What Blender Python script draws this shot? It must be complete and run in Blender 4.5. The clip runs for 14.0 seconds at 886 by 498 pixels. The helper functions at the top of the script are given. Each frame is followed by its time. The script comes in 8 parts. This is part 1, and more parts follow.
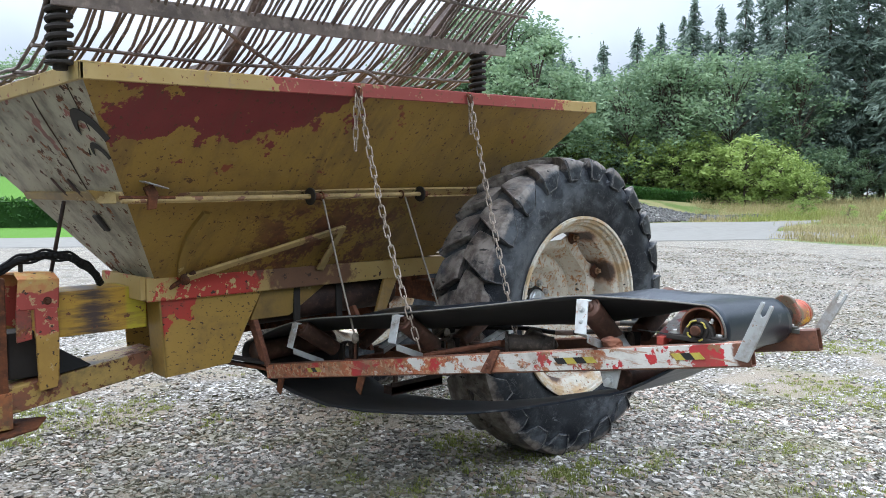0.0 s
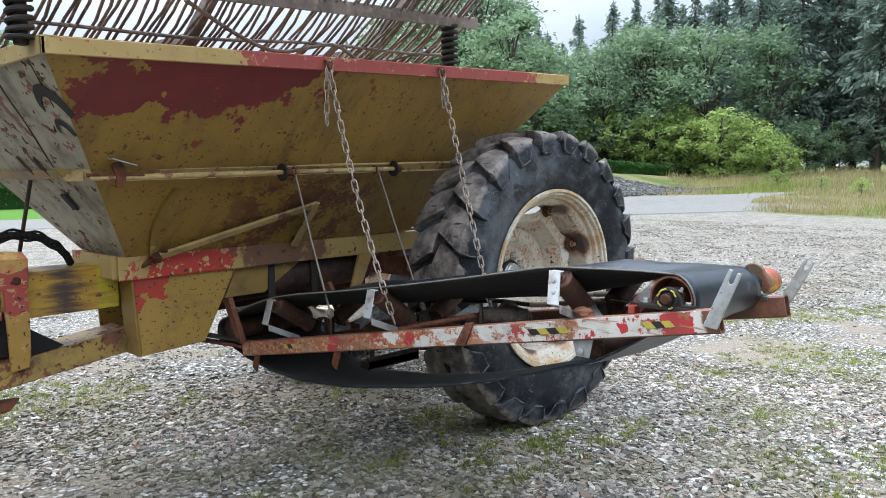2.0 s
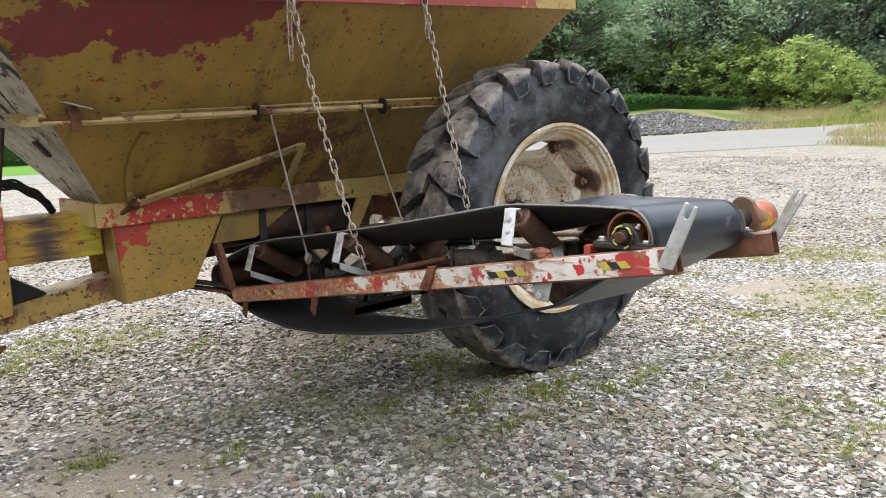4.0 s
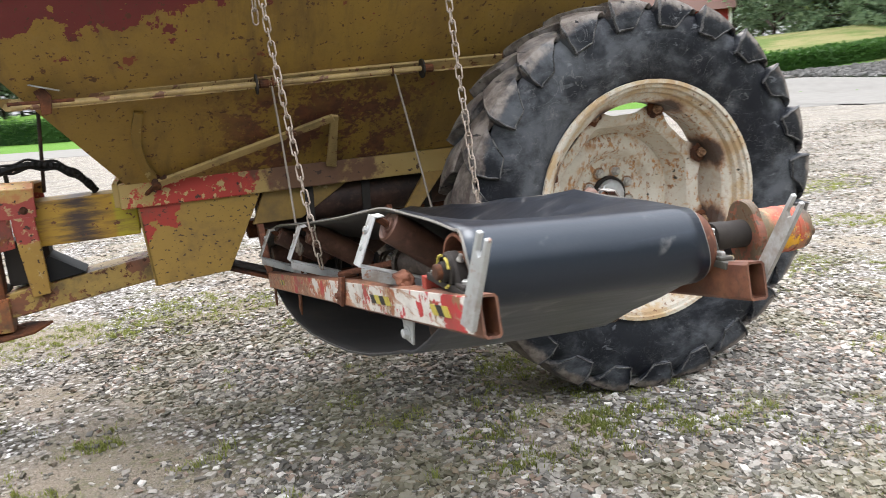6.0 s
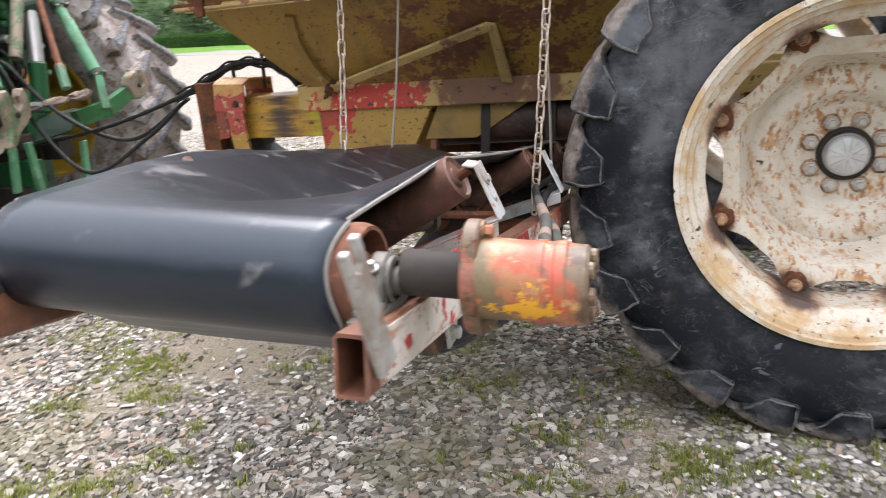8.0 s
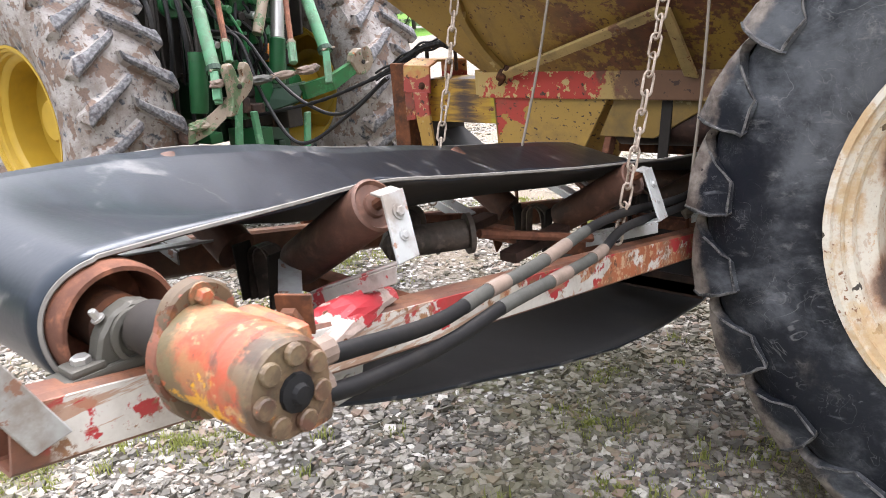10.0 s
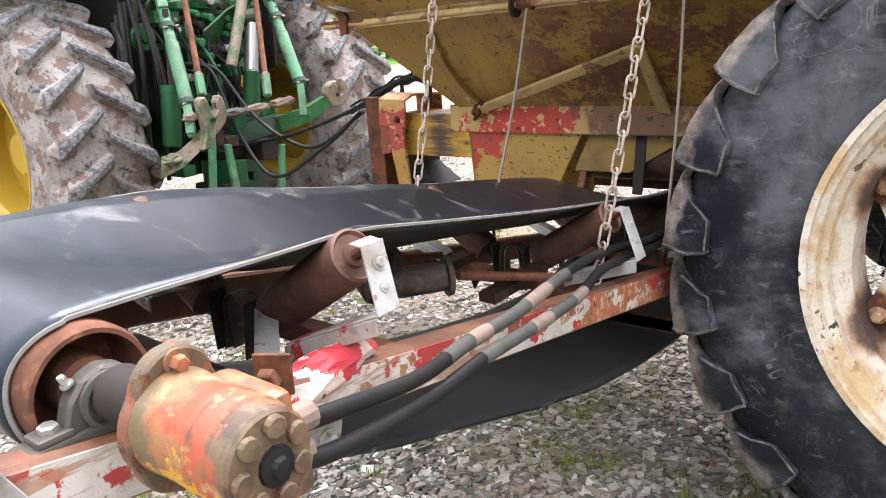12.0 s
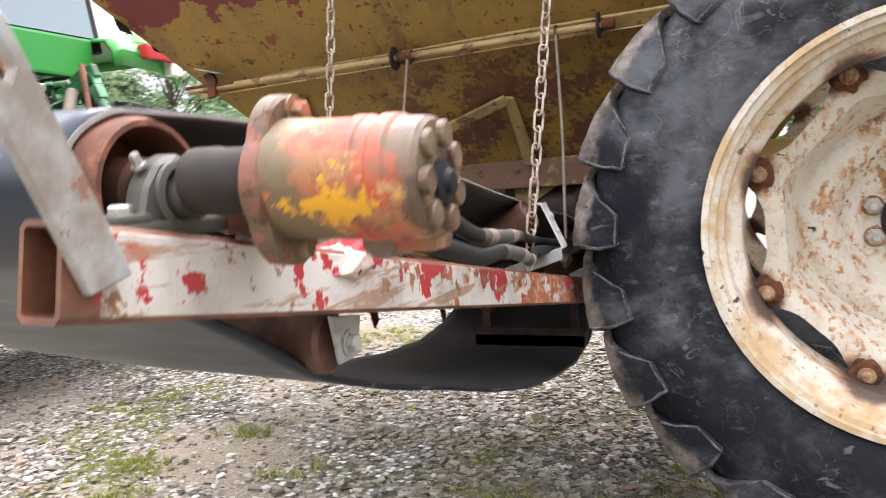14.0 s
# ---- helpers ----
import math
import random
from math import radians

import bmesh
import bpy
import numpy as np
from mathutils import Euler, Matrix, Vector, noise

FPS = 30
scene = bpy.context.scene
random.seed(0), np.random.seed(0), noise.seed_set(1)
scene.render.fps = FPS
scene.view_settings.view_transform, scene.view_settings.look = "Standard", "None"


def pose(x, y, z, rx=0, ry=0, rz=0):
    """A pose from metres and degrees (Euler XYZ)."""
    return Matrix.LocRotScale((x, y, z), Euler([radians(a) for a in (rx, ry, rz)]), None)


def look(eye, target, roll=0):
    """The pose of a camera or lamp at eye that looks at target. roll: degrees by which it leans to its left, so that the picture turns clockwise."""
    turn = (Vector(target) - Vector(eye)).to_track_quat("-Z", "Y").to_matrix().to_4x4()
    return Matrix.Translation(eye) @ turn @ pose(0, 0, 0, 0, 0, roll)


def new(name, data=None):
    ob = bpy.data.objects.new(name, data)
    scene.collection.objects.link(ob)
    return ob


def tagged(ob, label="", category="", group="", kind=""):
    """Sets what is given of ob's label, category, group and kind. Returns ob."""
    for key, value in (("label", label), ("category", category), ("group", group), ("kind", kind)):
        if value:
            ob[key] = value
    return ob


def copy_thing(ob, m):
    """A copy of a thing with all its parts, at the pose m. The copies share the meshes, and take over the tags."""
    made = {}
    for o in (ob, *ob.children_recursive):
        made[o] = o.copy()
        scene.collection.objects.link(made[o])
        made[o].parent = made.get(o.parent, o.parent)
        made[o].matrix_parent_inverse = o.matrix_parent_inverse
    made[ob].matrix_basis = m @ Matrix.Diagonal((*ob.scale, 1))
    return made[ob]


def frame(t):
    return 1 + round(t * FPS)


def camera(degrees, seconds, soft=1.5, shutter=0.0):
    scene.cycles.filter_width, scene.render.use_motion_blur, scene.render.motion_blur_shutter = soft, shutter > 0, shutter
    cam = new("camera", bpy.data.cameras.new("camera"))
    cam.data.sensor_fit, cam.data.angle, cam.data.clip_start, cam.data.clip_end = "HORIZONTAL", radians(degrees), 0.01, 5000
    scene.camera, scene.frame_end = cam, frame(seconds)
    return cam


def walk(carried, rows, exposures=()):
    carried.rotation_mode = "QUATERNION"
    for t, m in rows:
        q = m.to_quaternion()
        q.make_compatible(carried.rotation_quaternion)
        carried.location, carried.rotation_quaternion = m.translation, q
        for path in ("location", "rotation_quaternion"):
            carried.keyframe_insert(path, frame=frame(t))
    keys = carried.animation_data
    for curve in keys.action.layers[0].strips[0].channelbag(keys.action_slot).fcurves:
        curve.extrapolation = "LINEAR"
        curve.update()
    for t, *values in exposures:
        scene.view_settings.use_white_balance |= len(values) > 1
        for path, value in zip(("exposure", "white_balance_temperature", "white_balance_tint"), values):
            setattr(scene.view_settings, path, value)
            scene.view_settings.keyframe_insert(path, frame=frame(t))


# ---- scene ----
cam = camera(60.4, 14.0, 0.9, 0.4)
PATH = [
    (0, (-0.027, -0.027, 1.473), (1.382, 1.386, 1.326), 0.2),
    (0.5, (-0.03, -0.032, 1.471), (1.395, 1.362, 1.311), 0.3),
    (1, (-0.024, -0.037, 1.468), (1.414, 1.343, 1.298), 0.2),
    (1.5, (-0.021, -0.039, 1.468), (1.423, 1.332, 1.281), -0.1),
    (2, (-0.015, -0.043, 1.461), (1.429, 1.325, 1.253), -0.5),
    (2.5, (-0.072, -0.09, 1.459), (1.363, 1.282, 1.216), -0.8),
    (3, (-0.128, -0.183, 1.469), (1.282, 1.207, 1.189), -1.2),
    (3.2, (-0.054, -0.188, 1.445), (1.341, 1.215, 1.152), -1.3),
    (5.3, (1.237, -0.217, 1.404), (2.191, 1.489, 0.98), -4.1),
    (5.5, (1.385, -0.244, 1.406), (2.254, 1.507, 0.985), -4.2),
    (6, (1.701, -0.255, 1.402), (2.352, 1.588, 0.974), -4.8),
    (6.5, (2.056, -0.177, 1.393), (2.452, 1.733, 0.95), -4.8),
    (7, (2.417, -0.142, 1.364), (2.542, 1.793, 0.874), -4.9),
    (7.5, (2.761, -0.06, 1.353), (2.577, 1.856, 0.811), -4.6),
    (8, (3.104, 0.176, 1.347), (2.553, 2.005, 0.756), -4.5),
    (8.5, (3.341, 0.3, 1.324), (2.49, 2.011, 0.733), -4.4),
    (9, (3.478, 0.397, 1.33), (2.407, 1.976, 0.728), -4.0),
    (9.2, (3.507, 0.476, 1.323), (2.355, 1.996, 0.721), -4.6),
    (11.3, (3.549, 0.739, 1.362), (2.303, 2.187, 0.769), -4.1),
    (11.5, (3.544, 0.73, 1.36), (2.314, 2.197, 0.782), -4.2),
    (12, (3.517, 0.693, 1.365), (2.338, 2.218, 0.831), -4.0),
    (12.5, (3.472, 0.634, 1.339), (2.348, 2.223, 0.878), -4.2),
    (13, (3.416, 0.573, 1.23), (2.375, 2.247, 0.893), -4.6),
    (13.5, (3.382, 0.55, 1.146), (2.427, 2.288, 0.89), -5.3),
    (14, (3.25, 0.497, 1.012), (2.504, 2.344, 0.832), -4.4),
]
EXPOSURES = [(0, 1.22, 5800, 10), (2, 1.22, 5850, 10), (2.5, 1.2, 6500, 13), (3.2, 1.28, 6500, 14), (5.5, 1.42, 6350, 13), (6.5, 1.46, 6700, 16), (9, 1.78, 6550, 18), (11.3, 1.92, 6600, 18), (14, 1.95, 6700, 20)]
walk(cam, [(t, look(eye, target, roll)) for t, eye, target, roll in PATH], EXPOSURES)

# ---- world, sun ----
world = bpy.data.worlds.new("overcast_sky")
scene.world = world
world.use_nodes = True
wt = world.node_tree
wt.nodes.clear()
w_out = wt.nodes.new("ShaderNodeOutputWorld")
w_bg = wt.nodes.new("ShaderNodeBackground")
w_sky = wt.nodes.new("ShaderNodeTexSky")
w_sky.sky_type, w_sky.sun_disc = "NISHITA", False
w_sky.sun_elevation, w_sky.sun_rotation = radians(48), radians(20)
w_gain = wt.nodes.new("ShaderNodeMix")
w_gain.data_type, w_gain.blend_type = "RGBA", "MULTIPLY"
w_gain.inputs[0].default_value = 1.0
w_gain.inputs[7].default_value = (0.09, 0.09, 0.09, 1)
w_co = wt.nodes.new("ShaderNodeTexCoord")
w_noise = wt.nodes.new("ShaderNodeTexNoise")
w_noise.inputs["Scale"].default_value, w_noise.inputs["Detail"].default_value = 3.0, 6.0
w_ramp = wt.nodes.new("ShaderNodeValToRGB")
w_ramp.color_ramp.elements[0].position, w_ramp.color_ramp.elements[0].color = 0.3, (0.62, 0.68, 0.74, 1)
w_ramp.color_ramp.elements[1].position, w_ramp.color_ramp.elements[1].color = 0.68, (1.0, 1.02, 1.03, 1)
w_mix = wt.nodes.new("ShaderNodeMix")
w_mix.data_type = "RGBA"
w_mix.inputs[0].default_value = 0.86
wt.links.new(w_co.outputs["Generated"], w_noise.inputs["Vector"])
wt.links.new(w_noise.outputs["Fac"], w_ramp.inputs["Fac"])
wt.links.new(w_sky.outputs["Color"], w_gain.inputs[6])
wt.links.new(w_gain.outputs[2], w_mix.inputs[6])
wt.links.new(w_ramp.outputs["Color"], w_mix.inputs[7])
w_axes = wt.nodes.new("ShaderNodeSeparateXYZ")
w_band = wt.nodes.new("ShaderNodeMapRange")
for socket, value in (("From Min", 0.15), ("From Max", 1.0), ("To Min", 0.27), ("To Max", 1.5)):
    w_band.inputs[socket].default_value = value
w_low = wt.nodes.new("ShaderNodeMix")
w_low.data_type, w_low.blend_type = "RGBA", "MULTIPLY"
w_low.inputs[0].default_value = 1.0
wt.links.new(w_co.outputs["Generated"], w_axes.inputs[0])
wt.links.new(w_axes.outputs[2], w_band.inputs["Value"])
wt.links.new(w_mix.outputs[2], w_low.inputs[6])
wt.links.new(w_band.outputs["Result"], w_low.inputs[7])
wt.links.new(w_low.outputs[2], w_bg.inputs["Color"])
wt.links.new(w_bg.outputs["Background"], w_out.inputs["Surface"])
w_bg.inputs["Strength"].default_value = 1.6

sun = new("sun", bpy.data.lights.new("sun", "SUN"))
sun.data.energy, sun.data.angle, sun.data.color = 1.5, radians(30), (1.0, 0.97, 0.92)
sun.matrix_world = look((-3, 10, 30), (0, 0, 14))


# ---- materials ----
class Nodes:
    """Short names for the shader nodes that the materials use."""

    def __init__(self, name):
        self.mat = bpy.data.materials.new(name)
        self.mat.use_nodes = True
        self.t = self.mat.node_tree
        self.t.nodes.clear()
        self.out = self.t.nodes.new("ShaderNodeOutputMaterial")
        self.bsdf = self.t.nodes.new("ShaderNodeBsdfPrincipled")
        self.t.links.new(self.bsdf.outputs[0], self.out.inputs[0])
        self.geo = self.t.nodes.new("ShaderNodeNewGeometry")
        self.pos = self.geo.outputs["Position"]
        self.info = None

    def put(self, socket, value):
        if isinstance(value, bpy.types.NodeSocket):
            self.t.links.new(value, socket)
        elif isinstance(value, tuple) and len(value) == 3 and socket.type == "RGBA":
            socket.default_value = (*value, 1)
        else:
            socket.default_value = value

    def noise(self, scale, detail=4.0, rough=0.55, vec=None, dist=0.0):
        n = self.t.nodes.new("ShaderNodeTexNoise")
        n.inputs["Scale"].default_value, n.inputs["Detail"].default_value = scale, detail
        n.inputs["Roughness"].default_value, n.inputs["Distortion"].default_value = rough, dist
        self.put(n.inputs["Vector"], self.pos if vec is None else vec)
        return n.outputs["Fac"]

    def voronoi(self, scale, feature="F1", vec=None, out="Distance"):
        n = self.t.nodes.new("ShaderNodeTexVoronoi")
        n.feature = feature
        n.inputs["Scale"].default_value = scale
        self.put(n.inputs["Vector"], self.pos if vec is None else vec)
        return n.outputs[out]

    def scaled(self, v):
        n = self.t.nodes.new("ShaderNodeMapping")
        n.inputs["Scale"].default_value = v
        self.t.links.new(self.pos, n.inputs["Vector"])
        return n.outputs["Vector"]

    def math(self, op, a, b=0.0, c=0.0):
        n = self.t.nodes.new("ShaderNodeMath")
        n.operation = op
        for i, v in enumerate((a, b, c)):
            self.put(n.inputs[i], v)
        return n.outputs[0]

    def step(self, v, lo, hi):
        n = self.t.nodes.new("ShaderNodeMapRange")
        n.interpolation_type = "SMOOTHSTEP"
        self.put(n.inputs["Value"], v)
        n.inputs["From Min"].default_value, n.inputs["From Max"].default_value = lo, hi
        return n.outputs["Result"]

    def mix(self, fac, a, b):
        n = self.t.nodes.new("ShaderNodeMix")
        n.data_type = "RGBA"
        self.put(n.inputs[0], fac)
        self.put(n.inputs[6], a)
        self.put(n.inputs[7], b)
        return n.outputs[2]

    def xyz(self):
        n = self.t.nodes.new("ShaderNodeSeparateXYZ")
        self.t.links.new(self.pos, n.inputs[0])
        return n.outputs

    def random(self):
        n = self.t.nodes.new("ShaderNodeObjectInfo")
        return n.outputs["Random"]

    def island(self):
        return self.geo.outputs["Random Per Island"]

    def bump(self, height, strength=0.3, distance=0.004):
        n = self.t.nodes.new("ShaderNodeBump")
        n.inputs["Strength"].default_value, n.inputs["Distance"].default_value = strength, distance
        self.put(n.inputs["Height"], height)
        self.t.links.new(n.outputs[0], self.bsdf.inputs["Normal"])

    def done(self, color, rough=0.6, metal=0.0, spec=0.5):
        self.put(self.bsdf.inputs["Base Color"], color)
        self.put(self.bsdf.inputs["Roughness"], rough)
        self.put(self.bsdf.inputs["Metallic"], metal)
        self.bsdf.inputs["Specular IOR Level"].default_value = spec
        return self.mat


RUST_DARK, RUST, RUST_BRIGHT = (0.045, 0.02, 0.012), (0.13, 0.045, 0.018), (0.3, 0.11, 0.03)
OCHRE, OCHRE_PALE, RED = (0.28, 0.17, 0.036), (0.42, 0.31, 0.13), (0.21, 0.022, 0.02)
WHITE_OLD = (0.58, 0.55, 0.48)


def rust_colour(n, scale=14.0):
    return n.mix(n.step(n.noise(scale, 6), 0.35, 0.7), RUST_DARK, n.mix(n.step(n.noise(scale * 3, 5), 0.4, 0.65), RUST, RUST_BRIGHT))


def worn_paint(name, base, second=None, second_at=0.55, second_scale=4.0, chips=0.68, chip_scale=22.0, grime=0.5, rough=0.55, stretch=(1, 1, 1)):
    """Old paint: a base coat, patches of a second coat, chips down to rust, and grime."""
    n = Nodes(name)
    v = n.scaled(stretch)
    tint = n.mix(n.noise(3, 5, vec=v), base, tuple(c * 0.72 for c in base))
    if second:
        edge = n.math("ADD", n.noise(second_scale, 7, 0.6, v), n.math("MULTIPLY", n.math("SUBTRACT", n.noise(second_scale * 6, 5), 0.5), 0.22))
        tint = n.mix(n.step(edge, second_at, second_at + 0.012), tint, second)
    tint = n.mix(n.math("MULTIPLY", n.step(n.noise(7, 7, 0.65), 0.4, 0.75), min(1.0, grime * 1.25)), tint, (0.055, 0.04, 0.028))
    tint = n.mix(n.math("MULTIPLY", n.step(n.noise(85, 4, 0.7), 0.5, 0.8), 0.35), tint, (0.07, 0.05, 0.035))
    hole = n.math("ADD", n.noise(chip_scale, 6, 0.65, v), n.math("MULTIPLY", n.math("SUBTRACT", n.noise(3.0, 3), 0.5), 0.35))
    chip = n.step(hole, chips, chips + 0.02)
    colour = n.mix(chip, tint, rust_colour(n))
    n.bump(n.math("SUBTRACT", n.noise(60, 4), n.math("MULTIPLY", chip, 0.8)), 0.35, 0.002)
    return n.done(colour, n.math("ADD", n.math("MULTIPLY", chip, 0.3), rough))


def plain_rust(name, a=RUST_DARK, b=RUST, rough=0.85, scale=9.0):
    n = Nodes(name)
    c = n.mix(n.step(n.noise(scale, 7, 0.65), 0.35, 0.65), a, b)
    c = n.mix(n.math("MULTIPLY", n.step(n.noise(scale * 5, 4), 0.5, 0.75), 0.5), c, tuple(min(1, x * 1.9) for x in b))
    n.bump(n.noise(90, 5, 0.7), 0.4, 0.002)
    return n.done(c, rough, 0.0, 0.3)


def hopper_paint():
    """Mustard paint over the hopper's side, with the red coat that is left along the upper front, soot and rust low down."""
    n = Nodes("hopper_side_paint")
    x, y, z = n.xyz()
    wob = n.math("ADD", n.math("MULTIPLY", n.math("SUBTRACT", n.noise(4.2, 8, 0.62), 0.5), 0.95), n.math("MULTIPLY", n.math("SUBTRACT", n.noise(30, 5), 0.5), 0.14))
    line = n.math("SUBTRACT", z, n.math("MULTIPLY_ADD", x, 0.175, 1.445))
    up = n.step(n.math("ADD", line, wob), 0.0, 0.006)
    front = n.step(n.math("ADD", n.math("SUBTRACT", x, 1.08), n.math("MULTIPLY", wob, 0.5)), 0.0, 0.01)
    back = n.step(n.math("ADD", n.math("SUBTRACT", 2.15, x), wob), 0.0, 0.01)
    red = n.math("MULTIPLY", n.math("MULTIPLY", up, front), back)
    base = n.mix(n.noise(2.2, 5), (0.33, 0.2, 0.036), (0.25, 0.15, 0.032))
    base = n.mix(n.math("MULTIPLY", n.step(n.noise(6, 7, 0.65, n.scaled((1, 1, 0.45))), 0.42, 0.68), 0.5), base, (0.14, 0.08, 0.028))
    base = n.mix(n.math("MULTIPLY", n.step(n.noise(17, 6, 0.6), 0.55, 0.75), 0.4), base, (0.3, 0.2, 0.07))
    colour = n.mix(red, base, n.mix(n.step(n.noise(16, 7, 0.7), 0.66, 0.68), n.mix(n.noise(9, 5), (0.19, 0.027, 0.027), (0.125, 0.021, 0.022)), (0.3, 0.18, 0.06)))
    stray = n.step(n.math("ADD", n.noise(8, 7, 0.62), n.math("MULTIPLY", z, 0.06)), 0.765, 0.775)
    colour = n.mix(n.math("MULTIPLY", stray, 0.9), colour, (0.2, 0.04, 0.025))
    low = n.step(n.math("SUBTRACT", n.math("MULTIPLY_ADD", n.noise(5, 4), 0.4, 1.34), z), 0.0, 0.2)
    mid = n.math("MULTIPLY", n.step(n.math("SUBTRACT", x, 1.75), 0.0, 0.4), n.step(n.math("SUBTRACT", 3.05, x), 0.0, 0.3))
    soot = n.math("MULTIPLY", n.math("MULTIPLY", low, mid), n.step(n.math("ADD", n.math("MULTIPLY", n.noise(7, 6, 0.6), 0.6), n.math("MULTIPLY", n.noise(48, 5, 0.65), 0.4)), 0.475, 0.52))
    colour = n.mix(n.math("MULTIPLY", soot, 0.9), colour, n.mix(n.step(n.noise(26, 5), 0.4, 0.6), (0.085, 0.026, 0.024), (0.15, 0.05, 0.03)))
    spots = n.math("MAXIMUM", n.step(n.noise(46, 4, 0.55), 0.635, 0.655), n.step(n.noise(20, 6, 0.62), 0.655, 0.67))
    colour = n.mix(n.math("MULTIPLY", spots, 0.9), colour, n.mix(n.noise(15, 3), RUST_DARK, RUST))
    streak = n.step(n.noise(2.2, 8, 0.7, n.scaled((5.0, 1.0, 0.9))), 0.5, 0.72)
    colour = n.mix(n.math("MULTIPLY", streak, 0.5), colour, (0.085, 0.05, 0.028))
    dirt = n.step(n.noise(90, 4, 0.7), 0.5, 0.8)
    colour = n.mix(n.math("MULTIPLY", dirt, 0.3), colour, (0.09, 0.06, 0.03))
    n.bump(n.math("SUBTRACT", n.noise(35, 5), n.math("MULTIPLY", spots, 0.7)), 0.2, 0.003)
    return n.done(colour, n.math("MULTIPLY_ADD", n.noise(6, 4), 0.3, 0.42))


def rim_band_paint():
    n = Nodes("rim_band_paint")
    x, y, z = n.xyz()
    wob = n.math("MULTIPLY", n.math("SUBTRACT", n.noise(7, 8, 0.65), 0.5), 1.6)
    front = n.step(n.math("ADD", n.math("SUBTRACT", x, 1.62), wob), 0.0, 0.02)
    back = n.step(n.math("ADD", n.math("SUBTRACT", 3.75, x), wob), 0.0, 0.02)
    red = n.math("MULTIPLY", front, back)
    red = n.math("MAXIMUM", red, n.step(n.noise(13, 6, 0.6), 0.66, 0.67))
    c = n.mix(red, n.mix(n.noise(9, 5), OCHRE_PALE, OCHRE), n.mix(n.noise(5, 5), (0.30, 0.055, 0.042), (0.2, 0.03, 0.026)))
    c = n.mix(n.step(n.noise(16, 7, 0.68), 0.6, 0.62), c, n.mix(n.noise(20, 4), (0.36, 0.27, 0.12), (0.24, 0.14, 0.07)))
    c = n.mix(n.step(n.noise(34, 6, 0.6), 0.62, 0.64), c, RUST)
    n.bump(n.noise(50, 5), 0.3, 0.002)
    return n.done(c, 0.6)


def chassis_paint():
    n = Nodes("chassis_paint")
    x, y, z = n.xyz()
    wob = n.math("MULTIPLY", n.math("SUBTRACT", n.noise(7, 8, 0.65), 0.5), 1.3)
    redzone = n.math("MULTIPLY", n.step(n.math("ADD", n.math("SUBTRACT", x, 1.52), n.math("MULTIPLY", wob, 0.6)), 0, 0.02),
                     n.step(n.math("ADD", n.math("SUBTRACT", 2.12, x), wob), 0, 0.02))
    rust = n.math("MULTIPLY", n.step(n.math("ADD", n.math("SUBTRACT", x, 2.05), wob), 0, 0.15), n.step(n.math("ADD", n.math("SUBTRACT", 2.72, x), wob), 0, 0.15))
    c = n.mix(n.noise(4, 5), OCHRE, OCHRE_PALE)
    c = n.mix(redzone, c, n.mix(n.step(n.noise(26, 6, 0.6), 0.56, 0.58), (0.36, 0.03, 0.02), OCHRE_PALE))
    c = n.mix(n.math("MULTIPLY", rust, 0.9), c, n.mix(n.noise(20, 5), (0.07, 0.025, 0.02), (0.14, 0.06, 0.03)))
    c = n.mix(n.step(n.noise(30, 6, 0.6), 0.63, 0.65), c, RUST_DARK)
    n.bump(n.noise(45, 5), 0.3, 0.002)
    return n.done(c, 0.6)


def gusset_paint():
    n = Nodes("gusset_paint")
    x, y, z = n.xyz()
    wob = n.math("MULTIPLY", n.math("SUBTRACT", n.noise(9, 8, 0.6), 0.5), 0.6)
    red = n.step(n.math("ADD", n.math("SUBTRACT", n.math("ADD", z, n.math("MULTIPLY", x, -0.75)), -0.38), wob), 0, 0.01)
    c = n.mix(n.noise(3, 5), OCHRE, (0.33, 0.2, 0.035))
    c = n.mix(red, c, (0.34, 0.03, 0.02))
    c = n.mix(n.step(n.noise(38, 4, 0.55, n.scaled((1, 1, 1.8))), 0.61, 0.63), c, RUST_DARK)
    c = n.mix(n.math("MULTIPLY", n.step(n.noise(6, 7, 0.7), 0.45, 0.7), 0.5), c, (0.1, 0.06, 0.03))
    n.bump(n.noise(45, 5), 0.2, 0.002)
    return n.done(c, 0.5)


def tongue_paint():
    n = Nodes("tongue_paint")
    x, y, z = n.xyz()
    grain = n.noise(9, 6, 0.65, n.scaled((0.6, 1, 5)))
    worn = n.math("ADD", n.math("ABSOLUTE", n.math("SUBTRACT", x, 1.3)), n.math("MULTIPLY", n.math("SUBTRACT", grain, 0.5), 0.36))
    dark = n.step(n.math("SUBTRACT", 0.13, worn), 0.0, 0.15)
    c = n.mix(n.noise(5, 5), (0.45, 0.28, 0.02), (0.38, 0.2, 0.03))
    c = n.mix(n.step(n.math("SUBTRACT", x, 1.44), 0, 0.02), c, (0.42, 0.34, 0.02))
    c = n.mix(n.math("MULTIPLY", n.step(n.noise(12, 7, 0.7, n.scaled((0.5, 1, 3))), 0.44, 0.66), 0.65), c, (0.17, 0.085, 0.03))
    c = n.mix(dark, c, (0.05, 0.03, 0.026))
    c = n.mix(n.step(n.noise(34, 5), 0.64, 0.66), c, RUST)
    n.bump(n.noise(45, 5), 0.3, 0.002)
    return n.done(c, 0.5)


